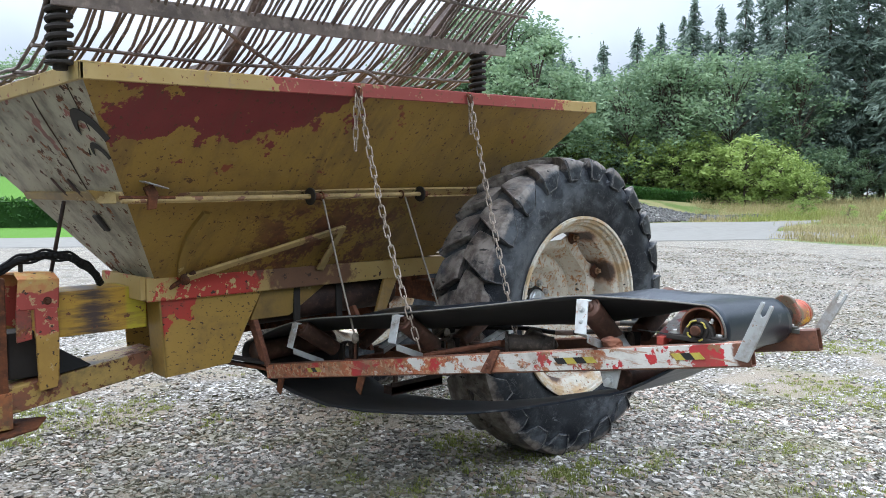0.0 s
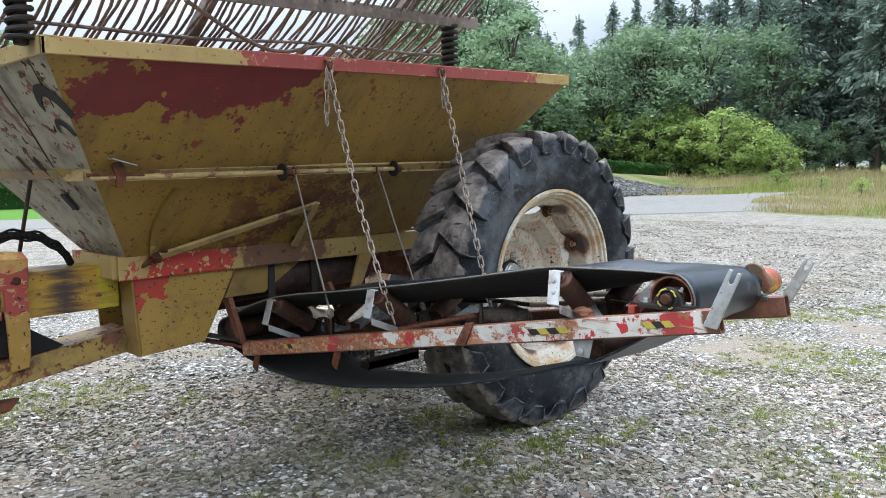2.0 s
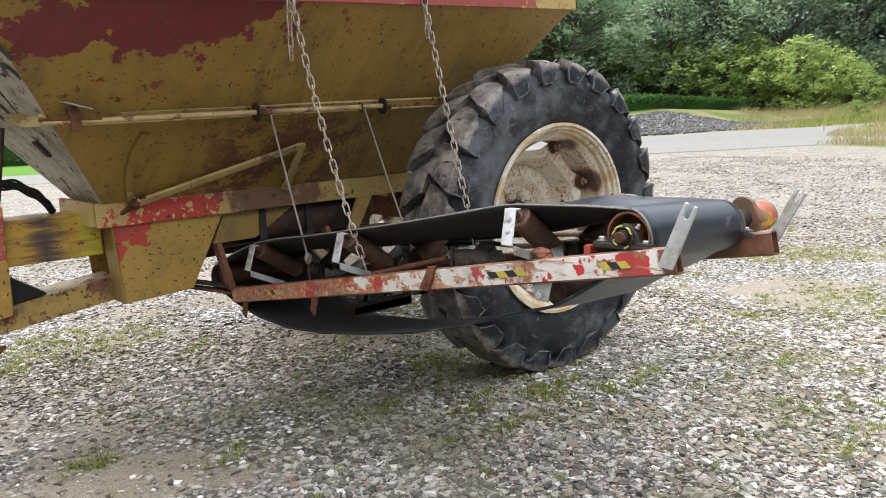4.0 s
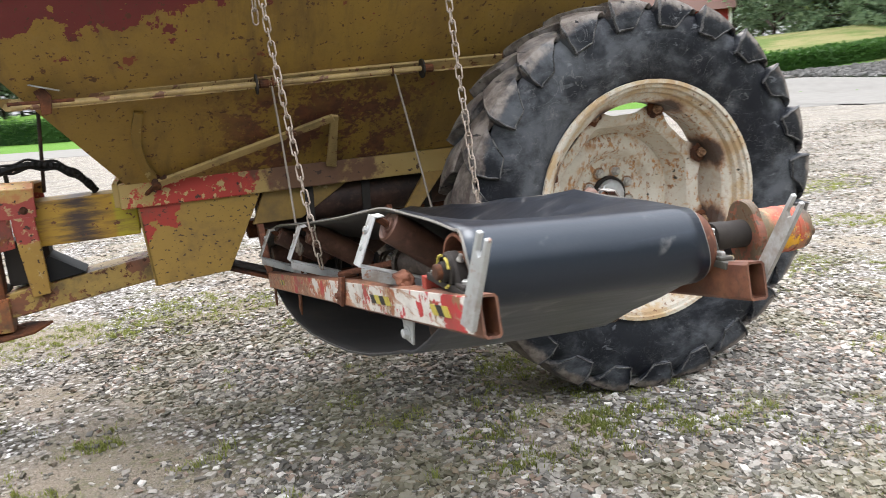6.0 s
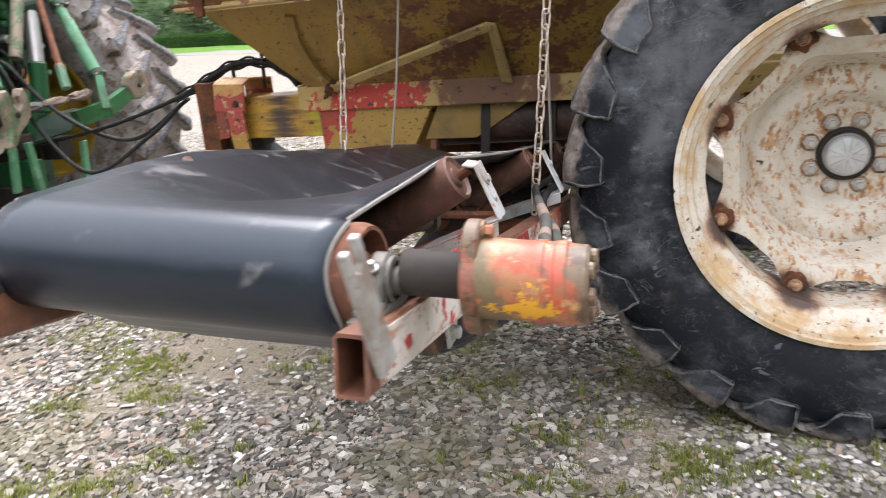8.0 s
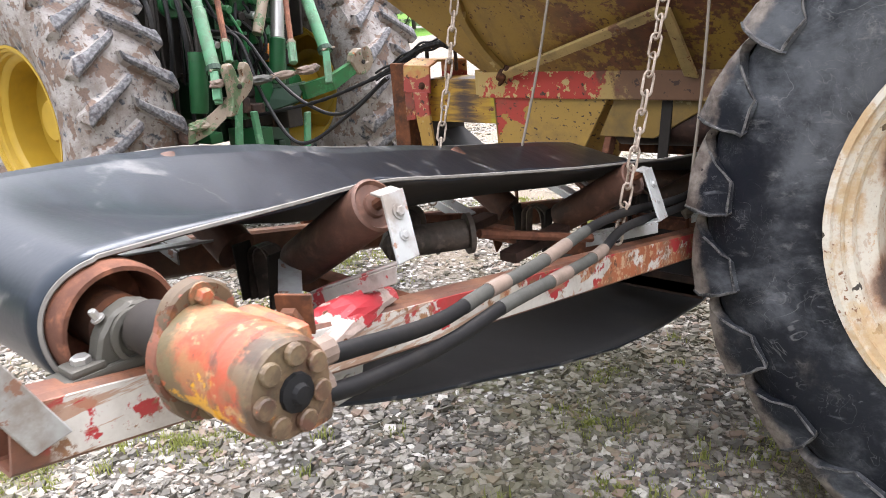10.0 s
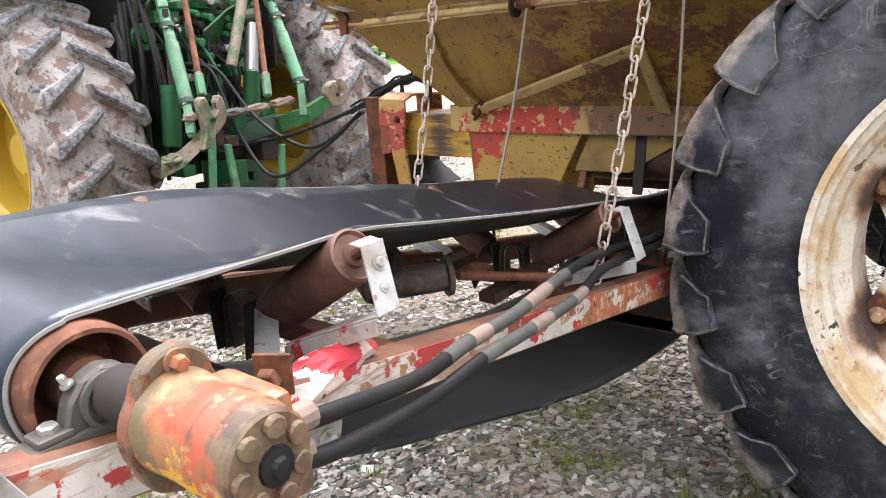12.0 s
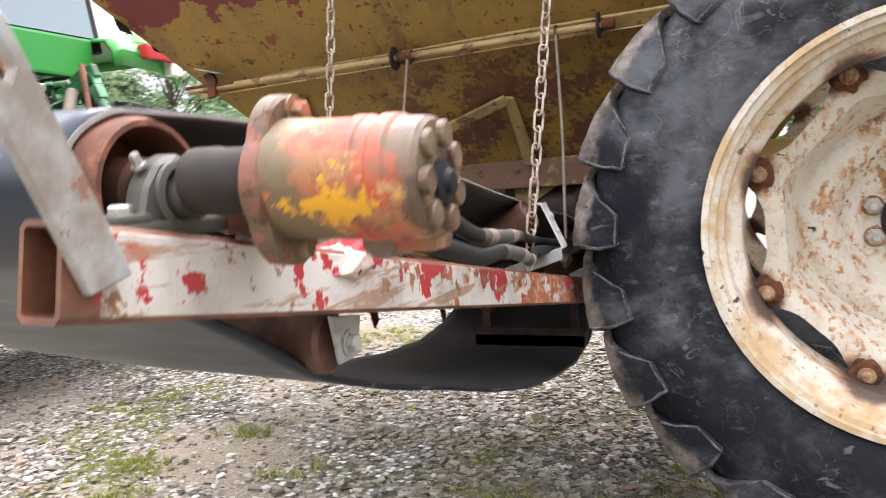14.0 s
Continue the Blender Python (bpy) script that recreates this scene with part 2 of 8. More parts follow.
def clamp_paint():
    """Orange on the cap, a red band below it, ochre on the lower strap."""
    n = Nodes("clamp_paint")
    x, y, z = n.xyz()
    wob = n.math("MULTIPLY", n.math("SUBTRACT", n.noise(14, 6, 0.6), 0.5), 0.09)
    h = n.math("ADD", z, wob)
    c = n.mix(n.noise(16, 5), (0.40, 0.25, 0.05), (0.26, 0.14, 0.035))
    c = n.mix(n.step(h, 0.85, 0.858), c, n.mix(n.noise(9, 5), (0.36, 0.06, 0.045), (0.25, 0.035, 0.03)))
    c = n.mix(n.step(h, 1.028, 1.036), c, n.mix(n.step(n.noise(18, 6, 0.65), 0.4, 0.62), (0.42, 0.17, 0.06), (0.44, 0.28, 0.09)))
    c = n.mix(n.math("MULTIPLY", n.step(n.noise(22, 7, 0.66), 0.58, 0.6), 0.85), c, (0.42, 0.3, 0.15))
    c = n.mix(n.step(n.noise(40, 5), 0.62, 0.64), c, RUST_DARK)
    n.bump(n.noise(45, 5), 0.3, 0.002)
    return n.done(c, 0.55)


def beam_paint():
    """White over red over orange on the conveyor's beams, worn along the edges."""
    n = Nodes("conveyor_beam_paint")
    x, y, z = n.xyz()
    v = n.scaled((1, 1, 1.6))
    white = n.mix(n.noise(6, 5), (0.62, 0.6, 0.56), (0.5, 0.47, 0.42))
    orange = n.mix(n.noise(12, 6), (0.4, 0.085, 0.035), (0.3, 0.13, 0.055))
    orange = n.mix(n.step(n.noise(58, 6, 0.68), 0.5, 0.6), orange, n.mix(n.noise(9, 4), (0.56, 0.47, 0.33), (0.46, 0.22, 0.1)))
    orange = n.mix(n.step(n.noise(34, 6, 0.66), 0.58, 0.62), orange, (0.12, 0.045, 0.025))
    along = n.math("MULTIPLY", n.math("SUBTRACT", y, 1.85), 0.22)
    patch = n.math("ADD", n.math("ADD", n.noise(8, 8, 0.62, v), along), n.math("MULTIPLY", n.math("SUBTRACT", n.noise(40, 4), 0.5), 0.25))
    c = n.mix(n.step(patch, 0.52, 0.56), white, orange)
    red = n.step(n.math("ADD", n.noise(6.5, 8, 0.6), n.math("MULTIPLY", n.math("SUBTRACT", n.noise(34, 4), 0.5), 0.25)), 0.545, 0.56)
    c = n.mix(red, c, n.mix(n.noise(11, 5), (0.5, 0.02, 0.03), (0.3, 0.03, 0.03)))
    scrape = n.step(n.noise(12, 7, 0.68, n.scaled((1, 0.25, 2.2))), 0.56, 0.6)
    c = n.mix(n.math("MULTIPLY", scrape, 0.85), c, n.mix(n.noise(18, 5), (0.3, 0.1, 0.05), (0.42, 0.3, 0.2)))
    c = n.mix(n.step(n.noise(22, 7, 0.7), 0.57, 0.62), c, n.mix(n.noise(30, 4), RUST, (0.36, 0.2, 0.1)))
    outer = n.math("MAXIMUM", n.step(n.math("SUBTRACT", n.math("MULTIPLY_ADD", y, -0.03, 2.212), x), 0.0175, 0.0185), n.step(n.math("SUBTRACT", x, 2.762), 0.0215, 0.0225))
    tip = n.step(n.math("ADD", n.math("SUBTRACT", y, 0.93), n.math("MULTIPLY", n.math("SUBTRACT", n.noise(14, 5), 0.5), 0.12)), 0.0, 0.02)
    bare = n.mix(n.step(n.noise(9, 7, 0.65), 0.38, 0.65), (0.11, 0.042, 0.026), n.mix(n.noise(16, 5), (0.27, 0.085, 0.04), (0.2, 0.11, 0.06)))
    bare = n.mix(n.math("MULTIPLY", n.step(n.noise(50, 5, 0.7), 0.5, 0.72), 0.5), bare, (0.05, 0.03, 0.022))
    c = n.mix(n.math("MULTIPLY", outer, tip), bare, c)
    c = n.mix(n.math("MULTIPLY", n.step(n.noise(6, 8, 0.7), 0.42, 0.72), 0.5), c, (0.12, 0.08, 0.055))
    n.bump(n.noise(55, 5), 0.35, 0.002)
    return n.done(c, 0.55)


def tyre_rubber(name, mud=0.35, mud_colour=(0.2, 0.18, 0.16), axle=None, tread=0.8, curls=True):
    """Black rubber with smeared dust and scuffs; past the radius tread round the axle it carries dried dirt."""
    n = Nodes(name)
    c = n.mix(n.noise(7, 5), (0.006, 0.007, 0.010), (0.016, 0.018, 0.022))
    smear = n.noise(5, 8, 0.68, n.scaled((1.0, 1.0, 1.4)), 0.25)
    c = n.mix(n.math("MULTIPLY", n.step(n.math("ADD", smear, n.math("MULTIPLY", n.math("SUBTRACT", n.noise(2.1, 4), 0.5), 0.5)), 0.38, 0.7), 0.66), c, (0.125, 0.134, 0.148))
    fine = n.noise(17, 7, 0.7, n.scaled((1.0, 1.0, 1.8)), 0.3)
    c = n.mix(n.math("MULTIPLY", n.math("MULTIPLY", n.step(fine, 0.54, 0.74), n.step(n.noise(3, 4), 0.42, 0.6)), 0.45), c, (0.22, 0.22, 0.22))
    dust = n.step(n.noise(6, 8, 0.7), 0.62 - mud * 0.4, 0.86 - mud * 0.3)
    c = n.mix(n.math("MULTIPLY", dust, 0.25 + mud * 0.65), c, mud_colour)
    if curls:
        wet = n.step(n.noise(3.4, 5, 0.55), 0.5, 0.6)
        c = n.mix(n.math("MULTIPLY", wet, 0.8), c, (0.007, 0.008, 0.012))
        fleck = n.math("MULTIPLY", n.step(n.noise(26, 4, 0.55, n.scaled((0.45, 1.0, 1.2)), 0.6), 0.61, 0.66), n.step(n.noise(4.3, 5, 0.6), 0.5, 0.62))
        c = n.mix(n.math("MULTIPLY", fleck, 0.5), c, (0.19, 0.2, 0.215))
        for scale, wide, amount, where in ((5.5, 0.009, 0.28, 4.0), (11.0, 0.010, 0.2, 5.5), (19.0, 0.012, 0.16, 6.5)):
            curl = n.math("ABSOLUTE", n.math("SUBTRACT", n.noise(scale, 3, 0.45, None, 2.0), 0.5))
            scratch = n.math("MULTIPLY", n.math("SUBTRACT", 1.0, n.step(curl, 0.0, wide)), n.step(n.noise(where, 4), 0.48, 0.62))
            c = n.mix(n.math("MULTIPLY", scratch, amount), c, (0.27, 0.27, 0.27))
    if axle:
        x, y, z = n.xyz()
        dx, dz = n.math("SUBTRACT", x, axle[0]), n.math("SUBTRACT", z, axle[1])
        r = n.math("SQRT", n.math("ADD", n.math("MULTIPLY", dx, dx), n.math("MULTIPLY", dz, dz)))
        worn = n.math("MULTIPLY", n.step(n.math("ADD", r, n.math("MULTIPLY", n.math("SUBTRACT", n.noise(12, 6, 0.65), 0.5), 0.10)), tread, tread + 0.03), n.step(n.noise(9, 6, 0.6), 0.26, 0.5))
        c = n.mix(n.math("MULTIPLY", worn, 0.85), c, n.mix(n.step(n.noise(14, 6, 0.65), 0.35, 0.65), (0.27, 0.235, 0.205), (0.10, 0.078, 0.066)))
        cut = n.math("MULTIPLY", worn, n.step(n.noise(30, 3, 0.5, n.scaled((1.0, 0.3, 1.0))), 0.64, 0.68))
        c = n.mix(cut, c, (0.02, 0.018, 0.018))
    edge = n.step(n.geo.outputs["Pointiness"], 0.56, 0.64)
    c = n.mix(n.math("MULTIPLY", n.math("MULTIPLY", edge, n.step(n.noise(20, 5), 0.35, 0.6)), 0.5), c, (0.3, 0.29, 0.28))
    n.bump(n.math("ADD", n.noise(70, 5, 0.65), n.math("MULTIPLY", n.noise(9, 4), 2.0)), 0.3, 0.003)
    return n.done(c, n.math("MULTIPLY_ADD", dust, 0.3, 0.42), 0.0, 0.16)


def mud_tyre(axle, lug_r):
    """Tractor tyre caked in pale dry mud, the lug tops worn dark."""
    n = Nodes("muddy_tyre_rubber")
    x, y, z = n.xyz()
    dx, dz = n.math("SUBTRACT", x, axle[0]), n.math("SUBTRACT", z, axle[1])
    r = n.math("SQRT", n.math("ADD", n.math("MULTIPLY", dx, dx), n.math("MULTIPLY", dz, dz)))
    mud = n.mix(n.step(n.noise(8, 8, 0.65), 0.35, 0.65), (0.33, 0.31, 0.295), (0.20, 0.17, 0.15))
    mud = n.mix(n.step(n.noise(9, 8, 0.62), 0.53, 0.55), mud, (0.17, 0.12, 0.095))
    mud = n.mix(n.step(n.noise(30, 6, 0.7), 0.55, 0.66), mud, (0.11, 0.09, 0.08))
    clean = n.mix(n.step(n.noise(45, 5), 0.4, 0.65), (0.04, 0.045, 0.055), (0.16, 0.165, 0.175))
    top = n.step(n.math("ADD", r, n.math("MULTIPLY", n.math("SUBTRACT", n.noise(14, 6, 0.65), 0.5), 0.03)), lug_r - 0.022, lug_r - 0.01)
    c = n.mix(n.math("MULTIPLY", top, 0.8), mud, clean)
    c = n.mix(n.step(n.noise(11, 7, 0.65), 0.57, 0.64), c, clean)
    n.bump(n.math("ADD", n.noise(14, 6, 0.65), n.math("MULTIPLY", n.noise(70, 4), 0.3)), 0.7, 0.02)
    return n.done(c, 0.8, 0.0, 0.25)


def belt_rubber():
    n = Nodes("belt_rubber")
    streak = n.noise(10, 6, 0.65, n.scaled((0.35, 2.5, 2.5)), 0.6)
    c = n.mix(n.noise(4, 4), (0.007, 0.0088, 0.014), (0.013, 0.016, 0.023))
    c = n.mix(n.math("MULTIPLY", n.step(streak, 0.5, 0.78), 0.13), c, (0.06, 0.075, 0.11))
    curl = n.math("ABSOLUTE", n.math("SUBTRACT", n.noise(3.2, 4, 0.5, n.scaled((0.8, 1.0, 1.0)), 0.8), 0.5))
    scuff = n.math("MULTIPLY", n.math("SUBTRACT", 1.0, n.step(curl, 0.0, 0.03)), n.step(n.noise(7, 6, 0.65), 0.5, 0.66))
    c = n.mix(n.math("MULTIPLY", scuff, 0.45), c, (0.26, 0.25, 0.24))
    c = n.mix(n.math("MULTIPLY", n.step(n.noise(5, 7, 0.7), 0.55, 0.8), 0.16), c, (0.08, 0.075, 0.07))
    n.bump(n.math("ADD", n.noise(120, 3), n.math("MULTIPLY", n.noise(7, 4), 1.5)), 0.1, 0.002)
    n.bsdf.inputs["Specular Tint"].default_value = (0.78, 0.9, 1.0, 1)
    return n.done(c, n.math("MULTIPLY_ADD", streak, 0.24, 0.21), 0.0, 0.42)


def wheel_paint():
    """Dirty white wheel: orange rust freckles in patches, brown stains round the clamps, streaks on the rim."""
    n = Nodes("wheel_white_paint")
    x, y, z = n.xyz()
    dx, dz = n.math("SUBTRACT", x, 3.672), n.math("SUBTRACT", z, 0.812)
    r = n.math("SQRT", n.math("ADD", n.math("MULTIPLY", dx, dx), n.math("MULTIPLY", dz, dz)))
    c = n.mix(n.noise(4, 5), (0.60, 0.57, 0.50), (0.47, 0.43, 0.35))
    c = n.mix(n.math("MULTIPLY", n.step(n.noise(7, 8, 0.7), 0.45, 0.7), 0.5), c, (0.36, 0.29, 0.2))
    orange = n.mix(n.step(n.noise(40, 4), 0.4, 0.6), (0.42, 0.19, 0.05), (0.22, 0.085, 0.03))
    zone = n.math("MULTIPLY", n.step(n.noise(5.5, 5, 0.6), 0.32, 0.5), n.math("MULTIPLY_ADD", n.step(r, 0.43, 0.46), -0.6, 1.0))
    freckle = n.step(n.math("ADD", n.noise(44, 6, 0.7, n.scaled((1.25, 1.0, 0.7))), n.math("MULTIPLY", n.math("SUBTRACT", n.noise(9, 5, 0.65), 0.5), 0.42)), 0.53, 0.6)
    c = n.mix(n.math("MULTIPLY", n.math("MULTIPLY", freckle, zone), 0.92), c, orange)
    soft = n.math("MULTIPLY", n.step(n.noise(16, 7, 0.7), 0.5, 0.66), zone)
    c = n.mix(n.math("MULTIPLY", soft, 0.62), c, (0.40, 0.2, 0.065))
    c = n.mix(n.step(n.noise(27, 3, 0.5), 0.70, 0.715), c, (0.03, 0.025, 0.02))
    ang = n.math("ARCTAN2", dz, dx)
    lobe = n.math("COSINE", n.math("MULTIPLY", n.math("SUBTRACT", ang, 0.42), 8.0))
    dr = n.math("ABSOLUTE", n.math("SUBTRACT", r, 0.425))
    near = n.math("ADD", n.math("MULTIPLY", n.math("SUBTRACT", 1.0, lobe), 0.035), n.math("ADD", dr, n.math("MULTIPLY", n.math("SUBTRACT", n.noise(22, 6, 0.65), 0.5), 0.05)))
    stain = n.math("SUBTRACT", 1.0, n.step(near, 0.025, 0.062))
    c = n.mix(n.math("MULTIPLY", stain, 0.95), c, n.mix(n.step(near, 0.02, 0.05), (0.035, 0.015, 0.01), (0.26, 0.10, 0.03)))
    rim = n.math("MULTIPLY", n.step(r, 0.45, 0.47), n.step(n.noise(7, 8, 0.7), 0.42, 0.58))
    c = n.mix(n.math("MULTIPLY", rim, 0.8), c, n.mix(n.noise(26, 5), (0.36, 0.19, 0.075), (0.5, 0.38, 0.2)))
    chip = n.math("MULTIPLY", n.math("MULTIPLY", n.step(r, 0.45, 0.47), n.step(n.noise(48, 6, 0.65), 0.6, 0.64)), n.step(n.noise(6, 4), 0.42, 0.58))
    c = n.mix(chip, c, (0.17, 0.075, 0.035))
    c = n.mix(n.math("MULTIPLY", n.step(n.noise(110, 4, 0.7), 0.5, 0.8), 0.3), c, (0.14, 0.1, 0.07))
    n.bump(n.math("SUBTRACT", n.noise(50, 5), n.math("MULTIPLY", freckle, 0.6)), 0.3, 0.002)
    return n.done(c, 0.6)


def galvanised():
    n = Nodes("galvanised_steel")
    c = n.mix(n.noise(20, 5), (0.46, 0.47, 0.46), (0.27, 0.275, 0.27))
    c = n.mix(n.math("MULTIPLY", n.step(n.noise(12, 7, 0.65), 0.45, 0.68), 0.75), c, (0.18, 0.135, 0.1))
    c = n.mix(n.step(n.noise(38, 6, 0.65), 0.62, 0.66), c, (0.24, 0.13, 0.09))
    n.bump(n.noise(60, 4), 0.25, 0.001)
    return n.done(c, 0.55, 0.25)


def motor_paint():
    """Orange-red paint, a yellow smear, olive grease on the flange side and the end cover."""
    n = Nodes("hydraulic_motor_paint")
    x, y, z = n.xyz()
    c = n.mix(n.step(n.noise(16, 8, 0.66), 0.42, 0.56), (0.30, 0.13, 0.055), (0.36, 0.065, 0.03))
    c = n.mix(n.math("MULTIPLY", n.step(n.noise(28, 8, 0.68), 0.54, 0.60), 0.75), c, (0.42, 0.27, 0.13))
    c = n.mix(n.math("MULTIPLY", n.step(n.noise(48, 6, 0.7), 0.52, 0.66), 0.8), c, (0.10, 0.055, 0.035))
    c = n.mix(n.math("MULTIPLY", n.step(n.noise(11, 6, 0.65), 0.5, 0.62), 0.6), c, (0.15, 0.115, 0.06))
    grease = n.math("ADD", n.math("MULTIPLY", n.math("SUBTRACT", 2.925, x), 4.5), n.math("MULTIPLY", n.math("SUBTRACT", 1.03, z), 2.2))
    grease = n.math("ADD", grease, n.math("MULTIPLY", n.math("SUBTRACT", n.noise(22, 7, 0.68), 0.5), 0.55))
    c = n.mix(n.math("MULTIPLY", n.step(grease, 0.0, 0.10), 0.85), c, n.mix(n.noise(30, 5), (0.05, 0.045, 0.026), (0.15, 0.125, 0.06)))
    blot = n.math("ADD", n.math("ADD", n.math("MULTIPLY", n.math("ABSOLUTE", n.math("SUBTRACT", x, 2.955)), 0.5), n.math("ABSOLUTE", n.math("SUBTRACT", z, 1.0))), n.math("MULTIPLY", n.math("SUBTRACT", n.noise(80, 6, 0.72), 0.5), 0.12))
    c = n.mix(n.step(n.math("SUBTRACT", 0.021, blot), 0, 0.006), c, (0.6, 0.30, 0.01))
    end = n.math("ADD", n.math("MULTIPLY", n.math("SUBTRACT", n.noise(18, 6, 0.65), 0.5), 0.14), n.math("SUBTRACT", x, 2.995))
    c = n.mix(n.math("MULTIPLY", n.step(end, 0.0, 0.012), 0.85), c, n.mix(n.step(n.noise(34, 6, 0.66), 0.42, 0.6), (0.04, 0.031, 0.022), (0.115, 0.088, 0.052)))
    c = n.mix(n.step(n.noise(26, 6, 0.6), 0.63, 0.66), c, (0.4, 0.1, 0.04))
    n.bump(n.noise(80, 5), 0.45, 0.002)
    return n.done(c, 0.5)


def flat(name, colour, rough=0.6, metal=0.0, vary=0.3, scale=12.0, bump=0.15, spec=0.4):
    n = Nodes(name)
    c = n.mix(n.noise(scale, 6), colour, tuple(v * (1 - vary) for v in colour))
    c = n.mix(n.math("MULTIPLY", n.step(n.noise(scale * 0.4, 7, 0.7), 0.5, 0.8), vary), c, (0.08, 0.065, 0.05))
    n.bump(n.noise(scale * 6, 4), bump, 0.002)
    return n.done(c, rough, metal, spec)


def leaf_material(name, dark, light, rough=0.6):
    n = Nodes(name)
    c = n.mix(n.island(), dark, light)
    c = n.mix(n.math("MULTIPLY", n.step(n.noise(0.35, 3), 0.4, 0.7), 0.5), c, tuple(v * 0.6 for v in dark))
    c = n.mix(n.math("MULTIPLY", n.random(), 0.35), c, tuple(v * 1.25 for v in light))
    n.put(n.bsdf.inputs["Base Color"], c)
    n.bsdf.inputs["Roughness"].default_value = rough
    n.bsdf.inputs["Specular IOR Level"].default_value = 0.25
    tr = n.t.nodes.new("ShaderNodeBsdfTranslucent")
    n.put(tr.inputs["Color"], c)
    mx = n.t.nodes.new("ShaderNodeMixShader")
    mx.inputs[0].default_value = 0.42
    n.t.links.new(n.bsdf.outputs[0], mx.inputs[1])
    n.t.links.new(tr.outputs[0], mx.inputs[2])
    n.t.links.new(mx.outputs[0], n.out.inputs[0])
    return n.mat


def gravel_ground():
    n = Nodes("gravel_ground")
    cell = n.voronoi(9, "F1", out="Color")
    sep = n.t.nodes.new("ShaderNodeSeparateColor")
    n.t.links.new(cell, sep.inputs[0])
    dist = n.voronoi(9)
    stone = n.mix(sep.outputs[0], (0.2, 0.196, 0.188), (0.06, 0.059, 0.056))
    stone = n.mix(n.step(sep.outputs[1], 0.75, 0.9), stone, (0.46, 0.45, 0.43))
    stone = n.mix(n.step(sep.outputs[2], 0.88, 0.95), stone, (0.33, 0.23, 0.19))
    gap = n.step(dist, 0.45, 0.85)
    c = n.mix(gap, stone, (0.06, 0.055, 0.048))
    fine = n.mix(n.noise(30, 4, 0.7), (0.09, 0.085, 0.075), (0.2, 0.19, 0.175))
    c = n.mix(n.step(n.noise(1.3, 6, 0.6), 0.46, 0.6), c, fine)
    moss = n.math("MULTIPLY", n.step(n.noise(1.7, 7, 0.65), 0.52, 0.66), n.step(n.noise(30, 4), 0.4, 0.6))
    c = n.mix(n.math("MULTIPLY", moss, 0.55), c, (0.09, 0.11, 0.035))
    n.bump(n.math("SUBTRACT", n.noise(90, 4), n.math("MULTIPLY", dist, 1.6)), 0.9, 0.06)
    return n.done(c, 0.85, 0.0, 0.3)


def stone_material():
    n = Nodes("crushed_stone")
    r = n.island()
    c = n.mix(n.step(r, 0.0, 0.75), (0.072, 0.066, 0.057), (0.37, 0.345, 0.305))
    c = n.mix(n.step(r, 0.86, 0.99), c, (0.64, 0.615, 0.57))
    other = n.math("FRACT", n.math("MULTIPLY", r, 37.0))
    c = n.mix(n.math("MULTIPLY", n.step(other, 0.82, 0.86), 0.7), c, (0.27, 0.185, 0.14))
    c = n.mix(n.math("MULTIPLY", n.math("SUBTRACT", 1.0, n.step(other, 0.12, 0.2)), 0.8), c, (0.055, 0.055, 0.052))
    c = n.mix(n.math("MULTIPLY", n.step(n.noise(70, 4), 0.4, 0.7), 0.4), c, (0.15, 0.125, 0.09))
    moss = n.step(n.math("ADD", n.noise(1.5, 7, 0.65), n.math("MULTIPLY", n.noise(22, 4), 0.2)), 0.56, 0.7)
    c = n.mix(n.math("MULTIPLY", moss, 0.5), c, (0.115, 0.105, 0.048))
    n.bump(n.noise(160, 4), 0.3, 0.002)
    return n.done(c, 0.75, 0.0, 0.35)


M_HOPPER, M_BAND, M_CHASSIS, M_GUSSET, M_TONGUE, M_BEAM = hopper_paint(), rim_band_paint(), chassis_paint(), gusset_paint(), tongue_paint(), beam_paint()
M_OCHRE = worn_paint("ochre_paint", OCHRE, OCHRE_PALE, 0.6, 5, 0.7, 26)
M_ROD = worn_paint("pale_ochre_rod_paint", (0.46, 0.32, 0.13), (0.2, 0.09, 0.05), 0.56, 9, 0.62, 40)
M_FRONT = worn_paint("whitewashed_panel_paint", (0.42, 0.37, 0.27), (0.22, 0.055, 0.04), 0.66, 3.5, 0.6, 30, 0.65, 0.6, (1, 0.6, 0.6))
M_ORANGE = worn_paint("orange_paint", (0.36, 0.12, 0.035), (0.40, 0.25, 0.06), 0.52, 8, 0.6, 30, 0.8)
M_ARM = worn_paint("mottled_arm_paint", (0.37, 0.24, 0.06), (0.18, 0.065, 0.03), 0.56, 9, 0.58, 24, 0.8)
M_CLAMP = clamp_paint()
M_REDPLATE = worn_paint("red_plate_paint", (0.34, 0.045, 0.03), (0.42, 0.25, 0.1), 0.55, 9, 0.6, 30, 0.7)
M_RUST, M_RUSTRED = plain_rust("dark_rust"), plain_rust("red_rust", (0.085, 0.035, 0.022), (0.19, 0.075, 0.042), 0.8)
M_GRIME = plain_rust("oily_brown_grime", (0.022, 0.015, 0.013), (0.065, 0.035, 0.026), 0.6, 7.0)
M_BARS = plain_rust("grate_rust", (0.10, 0.08, 0.072), (0.21, 0.165, 0.145), 0.6, 6.0)
M_TYRE, M_MUDTYRE = tyre_rubber("tyre_rubber", 0.12, (0.2, 0.18, 0.16), (3.672, 0.812), 0.825), mud_tyre((-1.12, 0.875), 0.89)
M_LUG = tyre_rubber("scuffed_lug_rubber", 0.2, (0.15, 0.13, 0.118), (3.672, 0.812), 0.812)
